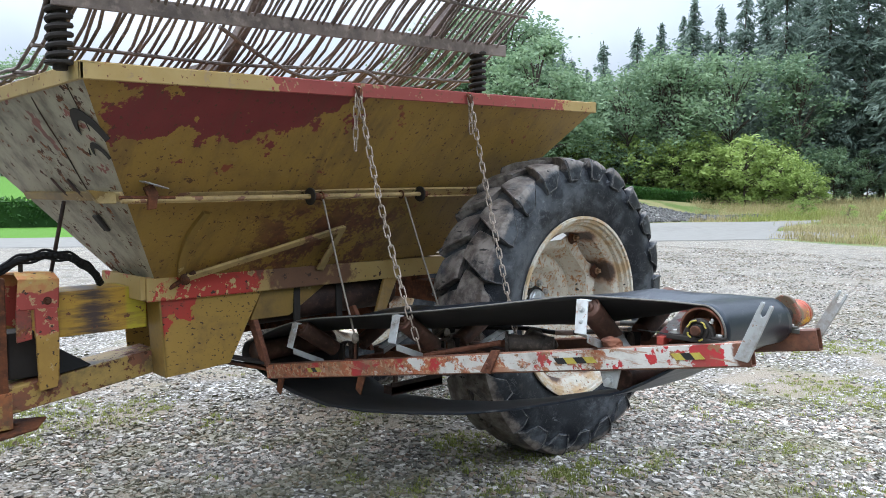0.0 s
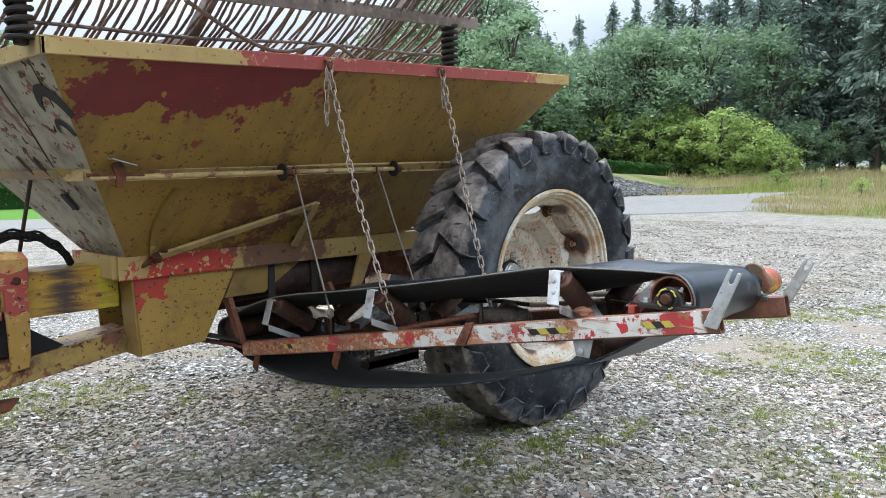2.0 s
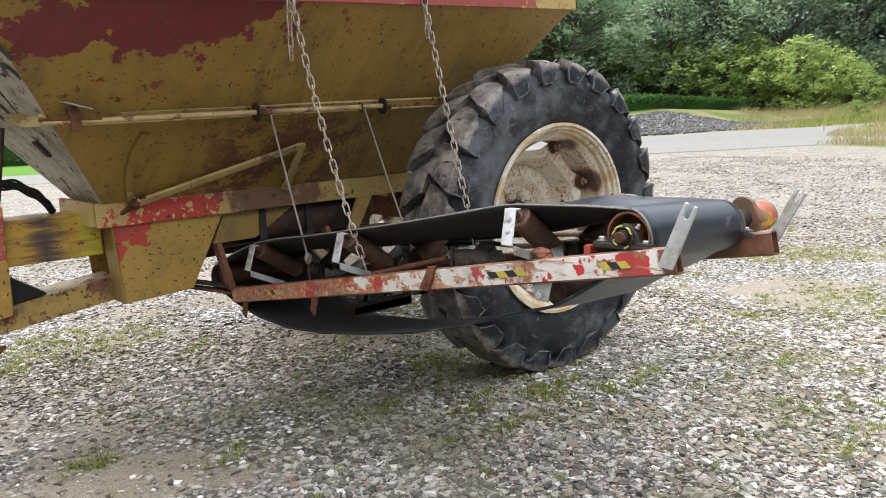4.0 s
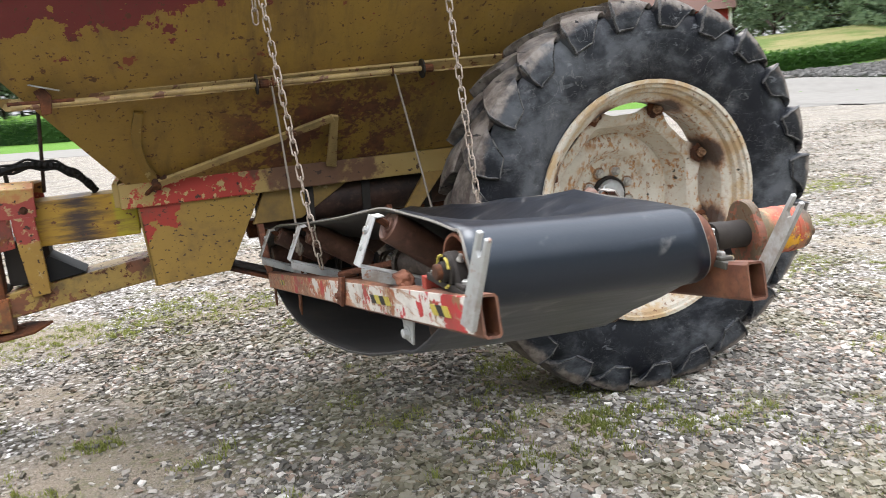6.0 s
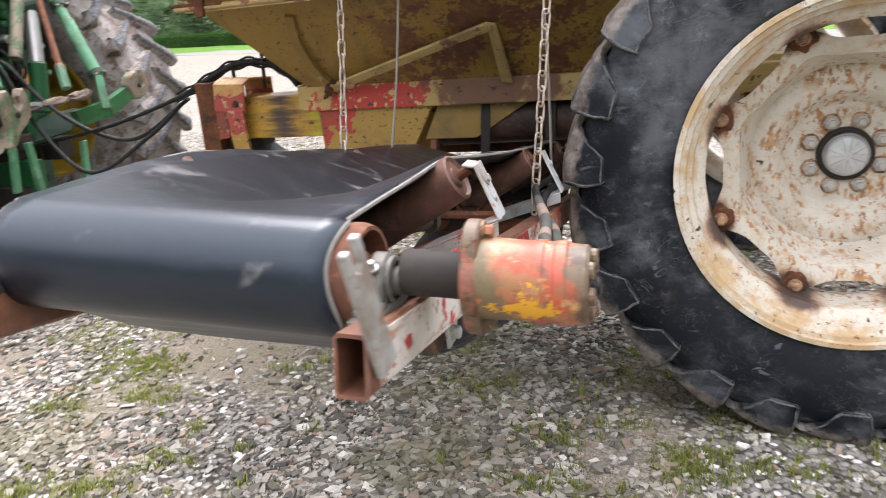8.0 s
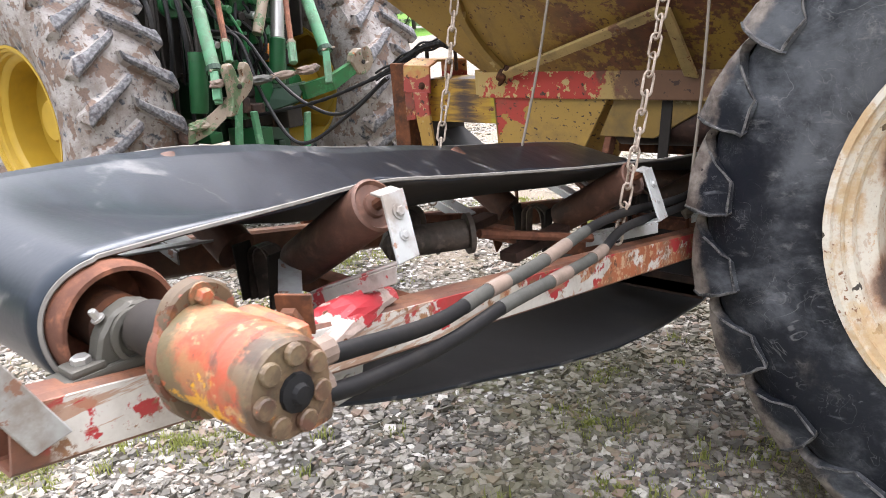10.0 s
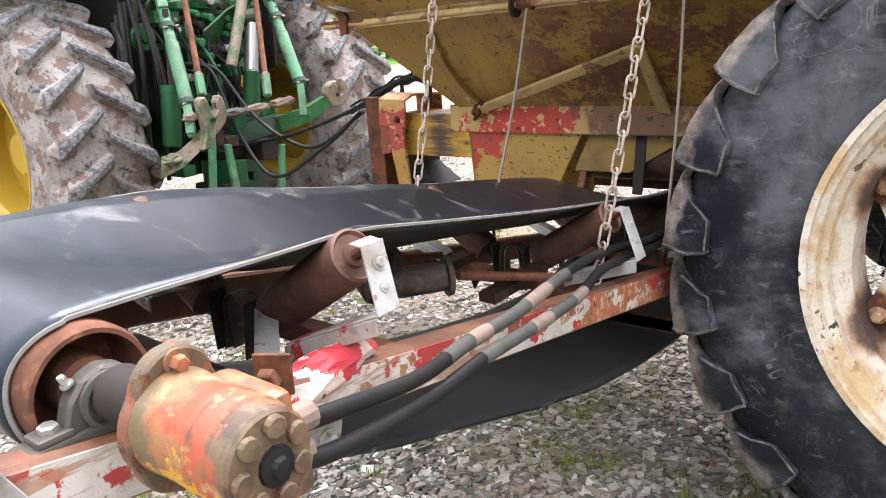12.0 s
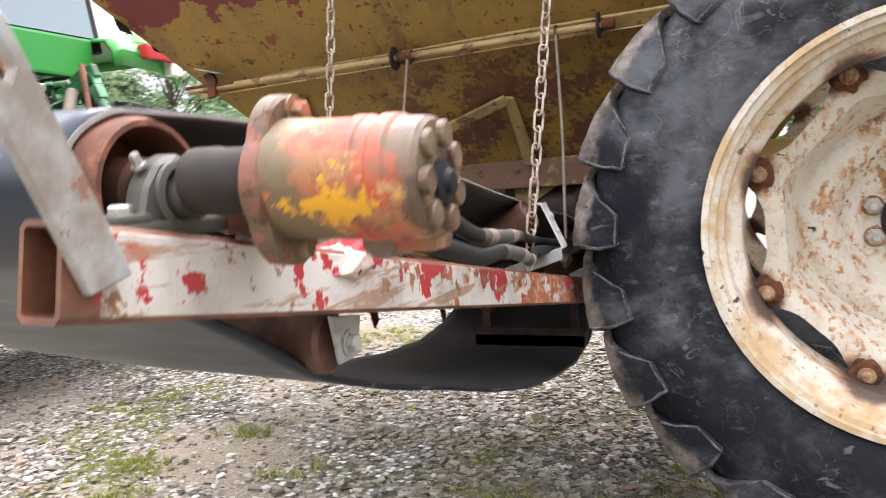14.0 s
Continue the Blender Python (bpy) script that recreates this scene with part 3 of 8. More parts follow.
M_LUG_EDGE = plain_rust("worn_lug_edge", (0.018, 0.018, 0.019), (0.11, 0.107, 0.105), 0.65, 22.0)
M_BELT, M_WHEEL, M_GALV, M_MOTOR = belt_rubber(), wheel_paint(), galvanised(), motor_paint()
M_DARK = flat("grimy_dark_steel", (0.035, 0.03, 0.027), 0.7, 0.0, 0.4, 12, 0.15, 0.2)
M_BLACK = flat("black_rubber", (0.013, 0.013, 0.014), 0.55, 0.0, 0.3, 12, 0.15, 0.2)
M_ROLLER = plain_rust("roller_rust", (0.055, 0.03, 0.023), (0.13, 0.065, 0.045), 0.5, 7.0)
M_SPINDLE = plain_rust("greasy_brown_steel", (0.05, 0.04, 0.034), (0.13, 0.1, 0.082), 0.55, 11.0)
M_CAST = flat("oily_cast_iron", (0.11, 0.105, 0.09), 0.5, 0.3, 0.4, 18)
M_WRAP = flat("muddy_hose_wrap", (0.085, 0.085, 0.075), 0.75, 0.0, 0.7, 35)
M_TAPE = flat("muddy_tape", (0.27, 0.2, 0.16), 0.7, 0.0, 0.6, 40)
M_GREEN_DARK = flat("oily_green_paint", (0.008, 0.04, 0.018), 0.5, 0.0, 0.4, 9)
M_CHAIN = plain_rust("weathered_chain", (0.2, 0.15, 0.11), (0.36, 0.3, 0.25), 0.6, 30)
M_WIRE = flat("grey_wire", (0.24, 0.2, 0.16), 0.6, 0.2, 0.4, 40)
M_CAP = flat("scuffed_silver_paint", (0.62, 0.64, 0.67), 0.3, 0.65, 0.4, 22)
M_NUT = flat("dirty_zinc_nut", (0.52, 0.5, 0.46), 0.5, 0.2, 0.5, 30)
M_RUSTPALE = plain_rust("pale_rust", (0.14, 0.07, 0.04), (0.4, 0.25, 0.15), 0.7, 30)
M_STEEL = flat("bright_worn_steel", (0.5, 0.49, 0.47), 0.35, 0.7)
M_GREEN = worn_paint("green_paint", (0.014, 0.15, 0.045), (0.02, 0.19, 0.065), 0.55, 9, 0.7, 40, 0.8, 0.45)
M_GREEN_PALE = worn_paint("dusty_green_paint", (0.075, 0.27, 0.135), (0.12, 0.30, 0.17), 0.55, 9, 0.68, 40, 0.6)
M_CLAW = worn_paint("worn_claw_paint", (0.27, 0.215, 0.155), (0.09, 0.15, 0.07), 0.54, 12, 0.6, 30)
M_GREEN_DEEP = flat("dirty_deep_green_paint", (0.01, 0.10, 0.032), 0.45, 0.0, 0.5, 11)
M_FENDER = flat("fender_green_paint", (0.03, 0.3, 0.055), 0.35, 0.0, 0.15, 6)
M_YELLOW = flat("yellow_paint", (0.48, 0.31, 0.03), 0.5, 0.0, 0.35, 8)
M_STICKER = flat("yellow_sticker", (0.55, 0.45, 0.08), 0.5, 0.0, 0.5, 60, 0.05)
M_RAG = worn_paint("red_and_white_lump", (0.46, 0.03, 0.04), (0.52, 0.40, 0.35), 0.5, 14, 0.62, 40, 0.5)
M_FLANGE = worn_paint("oily_flange_paint", (0.13, 0.085, 0.045), (0.3, 0.085, 0.045), 0.53, 14, 0.62, 30, 0.8)
M_FOOT = worn_paint("red_smeared_zinc", (0.40, 0.36, 0.33), (0.36, 0.035, 0.04), 0.53, 16, 0.62, 30, 0.7)
M_STICKER_BLACK = flat("black_sticker", (0.02, 0.02, 0.02), 0.5, 0.0, 0.2)
M_LAMP_RED = flat("red_lens", (0.5, 0.03, 0.03), 0.2, 0.0, 0.1)
M_LAMP_WHITE = flat("pale_lens", (0.8, 0.78, 0.65), 0.2, 0.0, 0.1)
M_AMBER = flat("amber_lens", (0.8, 0.35, 0.1), 0.25, 0.0, 0.1)
M_WINDOW = flat("cab_glass", (0.2, 0.26, 0.29), 0.08, 0.0, 0.1, 3, 0.0)
M_BARN, M_TRIM = flat("falu_red_boards", (0.3, 0.03, 0.025), 0.8, 0.0, 0.25, 3), flat("white_boards", (0.75, 0.75, 0.73), 0.7, 0.0, 0.1)
M_ROOF = flat("roof_tiles", (0.12, 0.06, 0.045), 0.8)
M_GRAVEL, M_STONE = gravel_ground(), stone_material()
M_ASPHALT = flat("bleached_asphalt", (0.21, 0.203, 0.187), 0.9, 0.0, 0.35, 3, 0.15, 0.15)
M_BARK = flat("bark", (0.09, 0.07, 0.055), 0.9, 0.0, 0.4, 8, 0.5)
M_SPRUCE = leaf_material("spruce_needles", (0.11, 0.155, 0.13), (0.22, 0.28, 0.225))
M_LEAF = leaf_material("broad_leaves", (0.115, 0.19, 0.115), (0.27, 0.36, 0.205))
M_BUSH = leaf_material("bush_leaves", (0.16, 0.24, 0.055), (0.38, 0.47, 0.15))
M_HEDGE = leaf_material("hedge_leaves", (0.016, 0.055, 0.012), (0.05, 0.12, 0.02))
M_DRY = leaf_material("dry_grass", (0.2, 0.165, 0.07), (0.42, 0.36, 0.19))
M_BLADE = leaf_material("grass_blades", (0.14, 0.17, 0.035), (0.34, 0.36, 0.11))


# ---- mesh helpers ----
def smooth(v, a, b):
    t = min(1.0, max(0.0, (v - a) / (b - a)))
    return t * t * (3 - 2 * t)


def part(name, bm, material, parent=None, label="", smooth=False):
    """Links a bmesh, built in world places, as one mesh object under a thing."""
    me = bpy.data.meshes.new(name)
    bmesh.ops.recalc_face_normals(bm, faces=bm.faces)
    if smooth:
        for f in bm.faces:
            f.smooth = True
        for e in bm.edges:
            e.smooth = len(e.link_faces) != 2 or e.calc_face_angle() < 0.62
    bm.to_mesh(me)
    bm.free()
    me.materials.append(material)
    ob = new(name, me)
    if parent:
        ob.parent = parent
        if parent.type == "EMPTY":
            ob.matrix_parent_inverse = parent.matrix_basis.inverted()
    if label:
        ob["label"] = label
    return ob


def thing(name, base, label, category, group="", kind=""):
    e = new(name)
    e.empty_display_size = 0.1
    e.matrix_basis = Matrix.Translation(base)
    return tagged(e, label, category, group, kind)


def sharp_box(bm, lo, hi, m=None):
    vs = [bm.verts.new((x, y, z)) for z in (lo[2], hi[2]) for y in (lo[1], hi[1]) for x in (lo[0], hi[0])]
    for f in ((0, 1, 3, 2), (4, 6, 7, 5), (0, 4, 5, 1), (2, 3, 7, 6), (0, 2, 6, 4), (1, 5, 7, 3)):
        bm.faces.new([vs[i] for i in f])
    if m:
        for v in vs:
            v.co = m @ v.co
    return vs


def box(lo, hi, bevel=0.004, m=None, bm=None):
    fresh = bmesh.new()
    sharp_box(fresh, lo, hi)
    if bevel:
        bmesh.ops.bevel(fresh, geom=fresh.edges[:], offset=bevel, segments=2, affect="EDGES", profile=0.6)
    if m:
        fresh.transform(m)
    return joined(bm, fresh)


def joined(bm, extra):
    if bm is None:
        return extra
    me = bpy.data.meshes.new("scrap")
    extra.to_mesh(me)
    extra.free()
    bm.from_mesh(me)
    bpy.data.meshes.remove(me)
    return bm


def turned(p0, p1):
    """A matrix whose z axis runs from p0 to p1."""
    p0, p1 = Vector(p0), Vector(p1)
    d = p1 - p0
    q = d.to_track_quat("Z", "Y")
    return Matrix.Translation(p0) @ q.to_matrix().to_4x4(), d.length


def lathe(profile, p0, p1, seg=32, bm=None, closed=False):
    """Turns a profile of (along, radius) about the line from p0 to p1; along is in metres from p0."""
    m, _ = turned(p0, p1)
    fresh = bmesh.new()
    rings = []
    for a, r in profile:
        if r < 1e-5:
            rings.append([fresh.verts.new(m @ Vector((0, 0, a)))] * seg)
        else:
            rings.append([fresh.verts.new(m @ Vector((r * math.cos(2 * math.pi * i / seg), r * math.sin(2 * math.pi * i / seg), a))) for i in range(seg)])
    pairs = list(zip(rings, rings[1:])) + ([(rings[-1], rings[0])] if closed else [])
    for ra, rb in pairs:
        for i in range(seg):
            j = (i + 1) % seg
            loop = [ra[i], ra[j], rb[j], rb[i]]
            uniq = []
            for v in loop:
                if v not in uniq:
                    uniq.append(v)
            if len(uniq) > 2:
                fresh.faces.new(uniq)
    return joined(bm, fresh)


def rod(p0, p1, r, seg=12, bm=None, edge=0.15):
    L = (Vector(p1) - Vector(p0)).length
    e = min(r * edge, L * 0.2)
    return lathe([(0, 0), (0, r - e), (e, r), (L - e, r), (L, r - e), (L, 0)], p0, p1, seg, bm)


def tube(points, r, seg=8, bm=None, close=False):
    """A round tube swept along points."""
    pts = [Vector(p) for p in points]
    fresh = bmesh.new()
    rings, side = [], None
    n = len(pts)
    for i, p in enumerate(pts):
        a = pts[(i - 1) % n] if (close or i) else p
        b = pts[(i + 1) % n] if (close or i < n - 1) else p
        d = (b - a).normalized()
        if side is None:
            side = d.orthogonal().normalized()
        side = (side - d * side.dot(d)).normalized()
        up = d.cross(side)
        rr = r[i] if isinstance(r, (list, tuple)) else r
        rings.append([fresh.verts.new(p + side * rr * math.cos(2 * math.pi * k / seg) + up * rr * math.sin(2 * math.pi * k / seg)) for k in range(seg)])
    for i in range(n if close else n - 1):
        ra, rb = rings[i], rings[(i + 1) % n]
        shift = 0
        if close and i == n - 1:
            shift = min(range(seg), key=lambda s: (ra[0].co - rb[s].co).length)
        for k in range(seg):
            fresh.faces.new((ra[k], ra[(k + 1) % seg], rb[(k + 1 + shift) % seg], rb[(k + shift) % seg]))
    if not close:
        fresh.faces.new(rings[0][::-1])
        fresh.faces.new(rings[-1])
    return joined(bm, fresh)


def plate(points, depth, bevel=0.0, bm=None):
    """A flat polygon made thick by the vector depth."""
    fresh = bmesh.new()
    d = Vector(depth)
    a = [fresh.verts.new(Vector(p)) for p in points]
    b = [fresh.verts.new(Vector(p) + d) for p in points]
    fresh.faces.new(a)
    fresh.faces.new(b[::-1])
    for i in range(len(a)):
        j = (i + 1) % len(a)
        fresh.faces.new((a[i], b[i], b[j], a[j]))
    if bevel:
        bmesh.ops.recalc_face_normals(fresh, faces=fresh.faces)
        bmesh.ops.bevel(fresh, geom=fresh.edges[:], offset=bevel, segments=1, affect="EDGES")
    return joined(bm, fresh)


def ribbon(one, other, depth):
    """A solid strip between two rows of points, made thick by the vector depth."""
    bm = bmesh.new()
    d = Vector(depth)
    rows = [[bm.verts.new(Vector(a)), bm.verts.new(Vector(b)), bm.verts.new(Vector(b) + d), bm.verts.new(Vector(a) + d)] for a, b in zip(one, other)]
    for r0, r1 in zip(rows, rows[1:]):
        for q in range(4):
            bm.faces.new((r0[q], r0[(q + 1) % 4], r1[(q + 1) % 4], r1[q]))
    bm.faces.new(rows[0])
    bm.faces.new(rows[-1][::-1])
    return bm


def curve_through(points, steps=8):
    """A smooth line through points (Catmull-Rom)."""
    p = [Vector(q) for q in points]
    p = [p[0] * 2 - p[1]] + p + [p[-1] * 2 - p[-2]]
    out = []
    for i in range(1, len(p) - 2):
        for k in range(steps):
            t = k / steps
            a, b, c, d = p[i - 1:i + 3]
            out.append(0.5 * (2 * b + (c - a) * t + (2 * a - 5 * b + 4 * c - d) * t * t + (3 * b - a - 3 * c + d) * t ** 3))
    out.append(p[-2])
    return out


def bolt(at, towards, r=0.012, h=0.012, bm=None):
    """A hexagonal bolt head with a washer."""
    p, d = Vector(at), Vector(towards).normalized()
    bm = lathe([(0, 0), (0, r * 1.5), (0.003, r * 1.5), (0.003, 0)], p, p + d, 14, bm)
    return lathe([(0.003, 0), (0.003, r), (h * 0.85, r), (h, r * 0.8), (h, 0)], p, p + d, 6, bm)


def bars_pipe(p0, p1, w, h, wall=0.005, up=(0, 0, 1), bm=None):
    """A rectangular hollow section from p0 to p1, open at both ends: w across, h high."""
    a, b = Vector(p0), Vector(p1)
    d = (b - a).normalized()
    u = (Vector(up) - d * Vector(up).dot(d)).normalized()
    s = d.cross(u)
    fresh = bmesh.new()
    rings = []
    c = 0.006
    for at in (a, b):
        for ww, hh, cc in ((w / 2, h / 2, c), (w / 2 - wall, h / 2 - wall, c * 0.5)):
            ring = []
            for sx, sy in ((1, 1), (-1, 1), (-1, -1), (1, -1)):
                pts = [(sx * (ww - cc), sy * hh), (sx * ww, sy * (hh - cc))]
                if sx * sy > 0:
                    pts = pts[::-1]
                for x, y in pts:
                    ring.append(fresh.verts.new(at + s * x + u * y))
            rings.append(ring)
    o0, i0, o1, i1 = rings
    for k in range(8):
        j = (k + 1) % 8
        fresh.faces.new((o0[k], o0[j], o1[j], o1[k]))
        fresh.faces.new((i0[k], i1[k], i1[j], i0[j]))
        fresh.faces.new((o0[k], i0[k], i0[j], o0[j]))
        fresh.faces.new((o1[k], o1[j], i1[j], i1[k]))
    return joined(bm, fresh)


def lump(c, r, seed, squash=(1, 1, 1)):
    bm = bmesh.new()
    bmesh.ops.create_icosphere(bm, subdivisions=3, radius=1.0)
    for v in bm.verts:
        k = 1 + 0.35 * noise.noise(v.co * 1.7 + Vector((seed, 0, 0))) + 0.15 * noise.noise(v.co * 4 + Vector((0, seed, 0)))
        v.co = Vector((v.co.x * squash[0], v.co.y * squash[1], v.co.z * squash[2])) * (r * k)
    bm.transform(Matrix.Translation(c))
    return bm


# ---- wheels ----
def tyre_mesh(R, rim_r, width, lug_h, seg=96):
    """The carcass of a tractor tyre about the y axis with its middle at the origin, outer side towards -y."""
    w = width / 2
    c = R - lug_h
    prof = [(-w * 0.80, rim_r - 0.012), (-w * 0.86, rim_r + 0.012), (-w * 0.95, rim_r + (c - rim_r) * 0.25), (-w, rim_r + (c - rim_r) * 0.5), (-w * 0.98, rim_r + (c - rim_r) * 0.72), (-w * 0.91, c - 0.04),
            (-w * 0.78, c - 0.014), (-w * 0.4, c - 0.002), (0, c)]
    prof = prof + [(-y, r) for y, r in prof[-2::-1]]
    return lathe([(y, r) for y, r in prof], (0, 0, 0), (0, 1, 0), seg)


def lug_mesh(R, width, lug_h, lean, side, seed, front=1.0, back=1.0):
    """One slanted worn lug: a steep front flank, a long back slope, and an end face that narrows down the sidewall."""
    w, c = width / 2, R - lug_h
    rnd = random.Random(seed)
    bm = bmesh.new()

    def at(y, r, th):
        return Vector((r * math.cos(th), y, r * math.sin(th)))

    # (share of the half width, radius, lean, front width, back width, sink of the back edge)
    k = 0.3
    path = [(0.0, R - 0.002, 0.0, 0.022, 0.03, 0.004), (0.06, R, 0.012, 0.024, 0.03, 0.004), (0.32, R, 0.075, 0.024, 0.045, 0.010), (0.62, R - 0.002, 0.15, 0.024, 0.075, 0.022 * k),
            (0.84, R - 0.005, 0.20, 0.024, 0.12, 0.034 * k), (0.925, R - 0.009, 0.222, 0.026, 0.15, 0.040 * k), (0.97, R - 0.024, 0.230, 0.022, 0.145, 0.034 * k),
            (1.0, R - 0.055, 0.234, 0.012, 0.125, 0.024 * k), (1.012, R - 0.09, 0.234, 0.002, 0.10, 0.016 * k), (1.01, R - 0.125, 0.232, -0.008, 0.082, 0.008 * k), (0.955, R - 0.145, 0.228, -0.006, 0.078, 0.0)]
    rows = []
    for f, r, dth, fw, bw, sink in path:
        th = lean * dth * (0.86 / R) + rnd.uniform(-0.003, 0.003)
        y = side * f * w
        r += rnd.uniform(-0.003, 0.002)
        down = smooth(f, 0.86, 1.0)
        base_r = (c - 0.02) * (1 - down) + (r - 0.03) * down
        base_y = side * (f * w - 0.035 * down)
        fa, ba = lean * fw * front / R, lean * bw * back / R
        dy = -side * sink * down
        rows.append([at(base_y, base_r, th - ba - lean * 0.035 / R), at(y + dy, r - sink * (1 - down) - 0.004, th - ba), at(y + dy * 0.5, r - sink * 0.4 * (1 - down), th - ba * 0.6),
                     at(y, r, th - lean * 0.004 / R), at(y, r, th + fa - lean * 0.013 / R), at(y - side * 0.009 * down, r - 0.010 * (1 - down) - 0.001, th + fa), at(base_y, base_r, th + fa + lean * 0.016 / R)])
    vv = [[bm.verts.new(p) for p in row] for row in rows]
    for k, (r0, r1) in enumerate(zip(vv, vv[1:])):
        for q in range(6):
            bm.faces.new((r0[q], r0[q + 1], r1[q + 1], r1[q]))
    bm.faces.new(vv[0])
    bm.faces.new(vv[-1][::-1])
    bmesh.ops.recalc_face_normals(bm, faces=bm.faces)
    for fc in bm.faces:
        fc.smooth = True
    for e in bm.edges:
        e.smooth = len(e.link_faces) < 2 or e.calc_face_angle() < 0.38
    return bm


def worn_lug(R, width, lug_h, lean, side, seed):
    """A worn lug: it rises slowly from behind, breaks off at a steep lipped edge, and turns over the shoulder into a tapering pad on the sidewall."""
    w = width / 2
    rnd = random.Random(seed + 40)
    bm = bmesh.new()
    # (share of the half width, depth under R, slant, width ahead, width behind, height of the edge, fall of the back)
    path = ((0.0, 0.008, 0.0, 0.016, 0.150, 0.9, 0.034), (0.10, 0.002, 0.012, 0.018, 0.165, 1.0, 0.036), (0.36, 0.0, 0.044, 0.020, 0.180, 1.0, 0.037), (0.62, 0.002, 0.080, 0.022, 0.186, 1.0, 0.035), (0.82, 0.006, 0.106, 0.024, 0.186, 1.0, 0.032),
            (0.93, 0.014, 0.120, 0.026, 0.180, 0.95, 0.026), (0.998, 0.032, 0.126, 0.027, 0.166, 0.85, 0.018), (1.032, 0.058, 0.129, 0.027, 0.146, 0.68, 0.011), (1.046, 0.086, 0.130, 0.027, 0.122, 0.55, 0.007), (1.046, 0.110, 0.130, 0.026, 0.098, 0.46, 0.005), (1.038, 0.130, 0.129, 0.024, 0.080, 0.38, 0.003), (1.006, 0.139, 0.128, 0.018, 0.070, 0.02, 0.0))
    line = [Vector((f * w, R - d)) for f, d, *_ in path]
    rows = []
    for i, (f, d, slant, ahead, behind, high, fall) in enumerate(path):
        t = (line[min(i + 1, len(line) - 1)] - line[max(i - 1, 0)]).normalized()
        out = Vector((-t.y, t.x))
        top = line[i] + out * rnd.uniform(-0.003, 0.002)
        mid = lean * slant * 0.86 / R + rnd.uniform(-0.003, 0.003)
        depth = lug_h * high + 0.010
        row = []
        for off, sink in ((-behind - 0.008, depth), (-behind, fall + 0.002), (-behind * 0.72, fall * 0.62), (-behind * 0.34, fall * 0.22), (0.0, 0.002), (ahead - 0.011, 0.001), (ahead - 0.007, -0.0015 - 0.003 * smooth(f, 0.9, 1.0)), (ahead, 0.001), (ahead + 0.006, depth)):
            p = top - out * sink
            th = mid + lean * (off + rnd.uniform(-0.002, 0.002)) / R
            row.append(bm.verts.new((p.y * math.cos(th), side * p.x, p.y * math.sin(th))))
        rows.append(row)
    for k, (r0, r1) in enumerate(zip(rows, rows[1:])):
        for q in range(8):
            fc = bm.faces.new((r0[q], r0[q + 1], r1[q + 1], r1[q]))
            if q == 6 and k > 3:
                fc.material_index = 1
    bm.faces.new(rows[0])
    bm.faces.new(rows[-1][::-1])
    ends = [r[6].co.copy() for r in rows[5:11]] + [rows[10][4].co.copy(), rows[10][2].co.copy()] + [r[1].co.copy() for r in rows[10:6:-1]]
    bmesh.ops.recalc_face_normals(bm, faces=bm.faces)
    plain = len(bm.faces)
    for v in ends:
        v += Vector([rnd.uniform(-0.002, 0.002) for _ in range(3)])
    tube(ends, [0.0026 + 0.0026 * rnd.random() for _ in ends], 5, bm)
    bm.faces.ensure_lookup_table()
    for fc in bm.faces[plain:]:
        fc.material_index = 1
    for fc in bm.faces:
        fc.smooth = True
    for e in bm.edges:
        e.smooth = len(e.link_faces) < 2 or e.calc_face_angle() < 0.42
    return bm


def fit_tyre(wheel, m, R, rim_r, width, lugs, lug_h, lean, material, label, front=1.0, back=1.0, lug_material=None):
    """A tyre and its lugs under a wheel; the lugs share a few meshes."""
    part("tyre", moved(tyre_mesh(R, rim_r, width, lug_h), m), material, wheel, label, True)
    for side in (-1, 1):
        kinds = []
        for v in range(3):
            me = bpy.data.meshes.new("lug")
            b = worn_lug(R, width, lug_h, lean, side, v) if lug_material else lug_mesh(R, width, lug_h, lean, side, v, front, back)
            b.to_mesh(me)
            b.free()
            me.materials.append(lug_material or material)
            me.materials.append(M_LUG_EDGE)
            kinds.append(me)
        for k in range(lugs):
            o = new("lug", kinds[k % 3])
            o.parent = wheel
            o.matrix_basis = m @ pose(0, 0, 0, 0, 360 * (k + (0.5 if side > 0 else 0)) / lugs, 0)


def rim_mesh(r, w):
    """The barrel of a wheel rim about the y axis, outer flange at -w / 2."""
    h = w / 2
    prof = [(-h - 0.012, r - 0.004), (-h - 0.012, r + 0.006), (-h + 0.004, r + 0.006), (-h + 0.01, r - 0.03), (-h + 0.05, r - 0.04), (-h + 0.085, r - 0.075), (0.06, r - 0.075),
            (h - 0.05, r - 0.04), (h - 0.01, r - 0.03), (h - 0.004, r + 0.006), (h + 0.012, r + 0.006), (h + 0.012, r - 0.012), (h - 0.04, r - 0.052), (0.06, r - 0.088), (-h + 0.085, r - 0.088), (-h + 0.062, r - 0.07), (-h + 0.055, r - 0.052), (-h + 0.03, r - 0.047), (-h + 0.022, r - 0.031), (-h + 0.003, r - 0.028), (-h + 0.001, r - 0.013), (-h - 0.012, r - 0.010)]
    return lathe(prof, (0, 0, 0), (0, 1, 0), 64, closed=True)


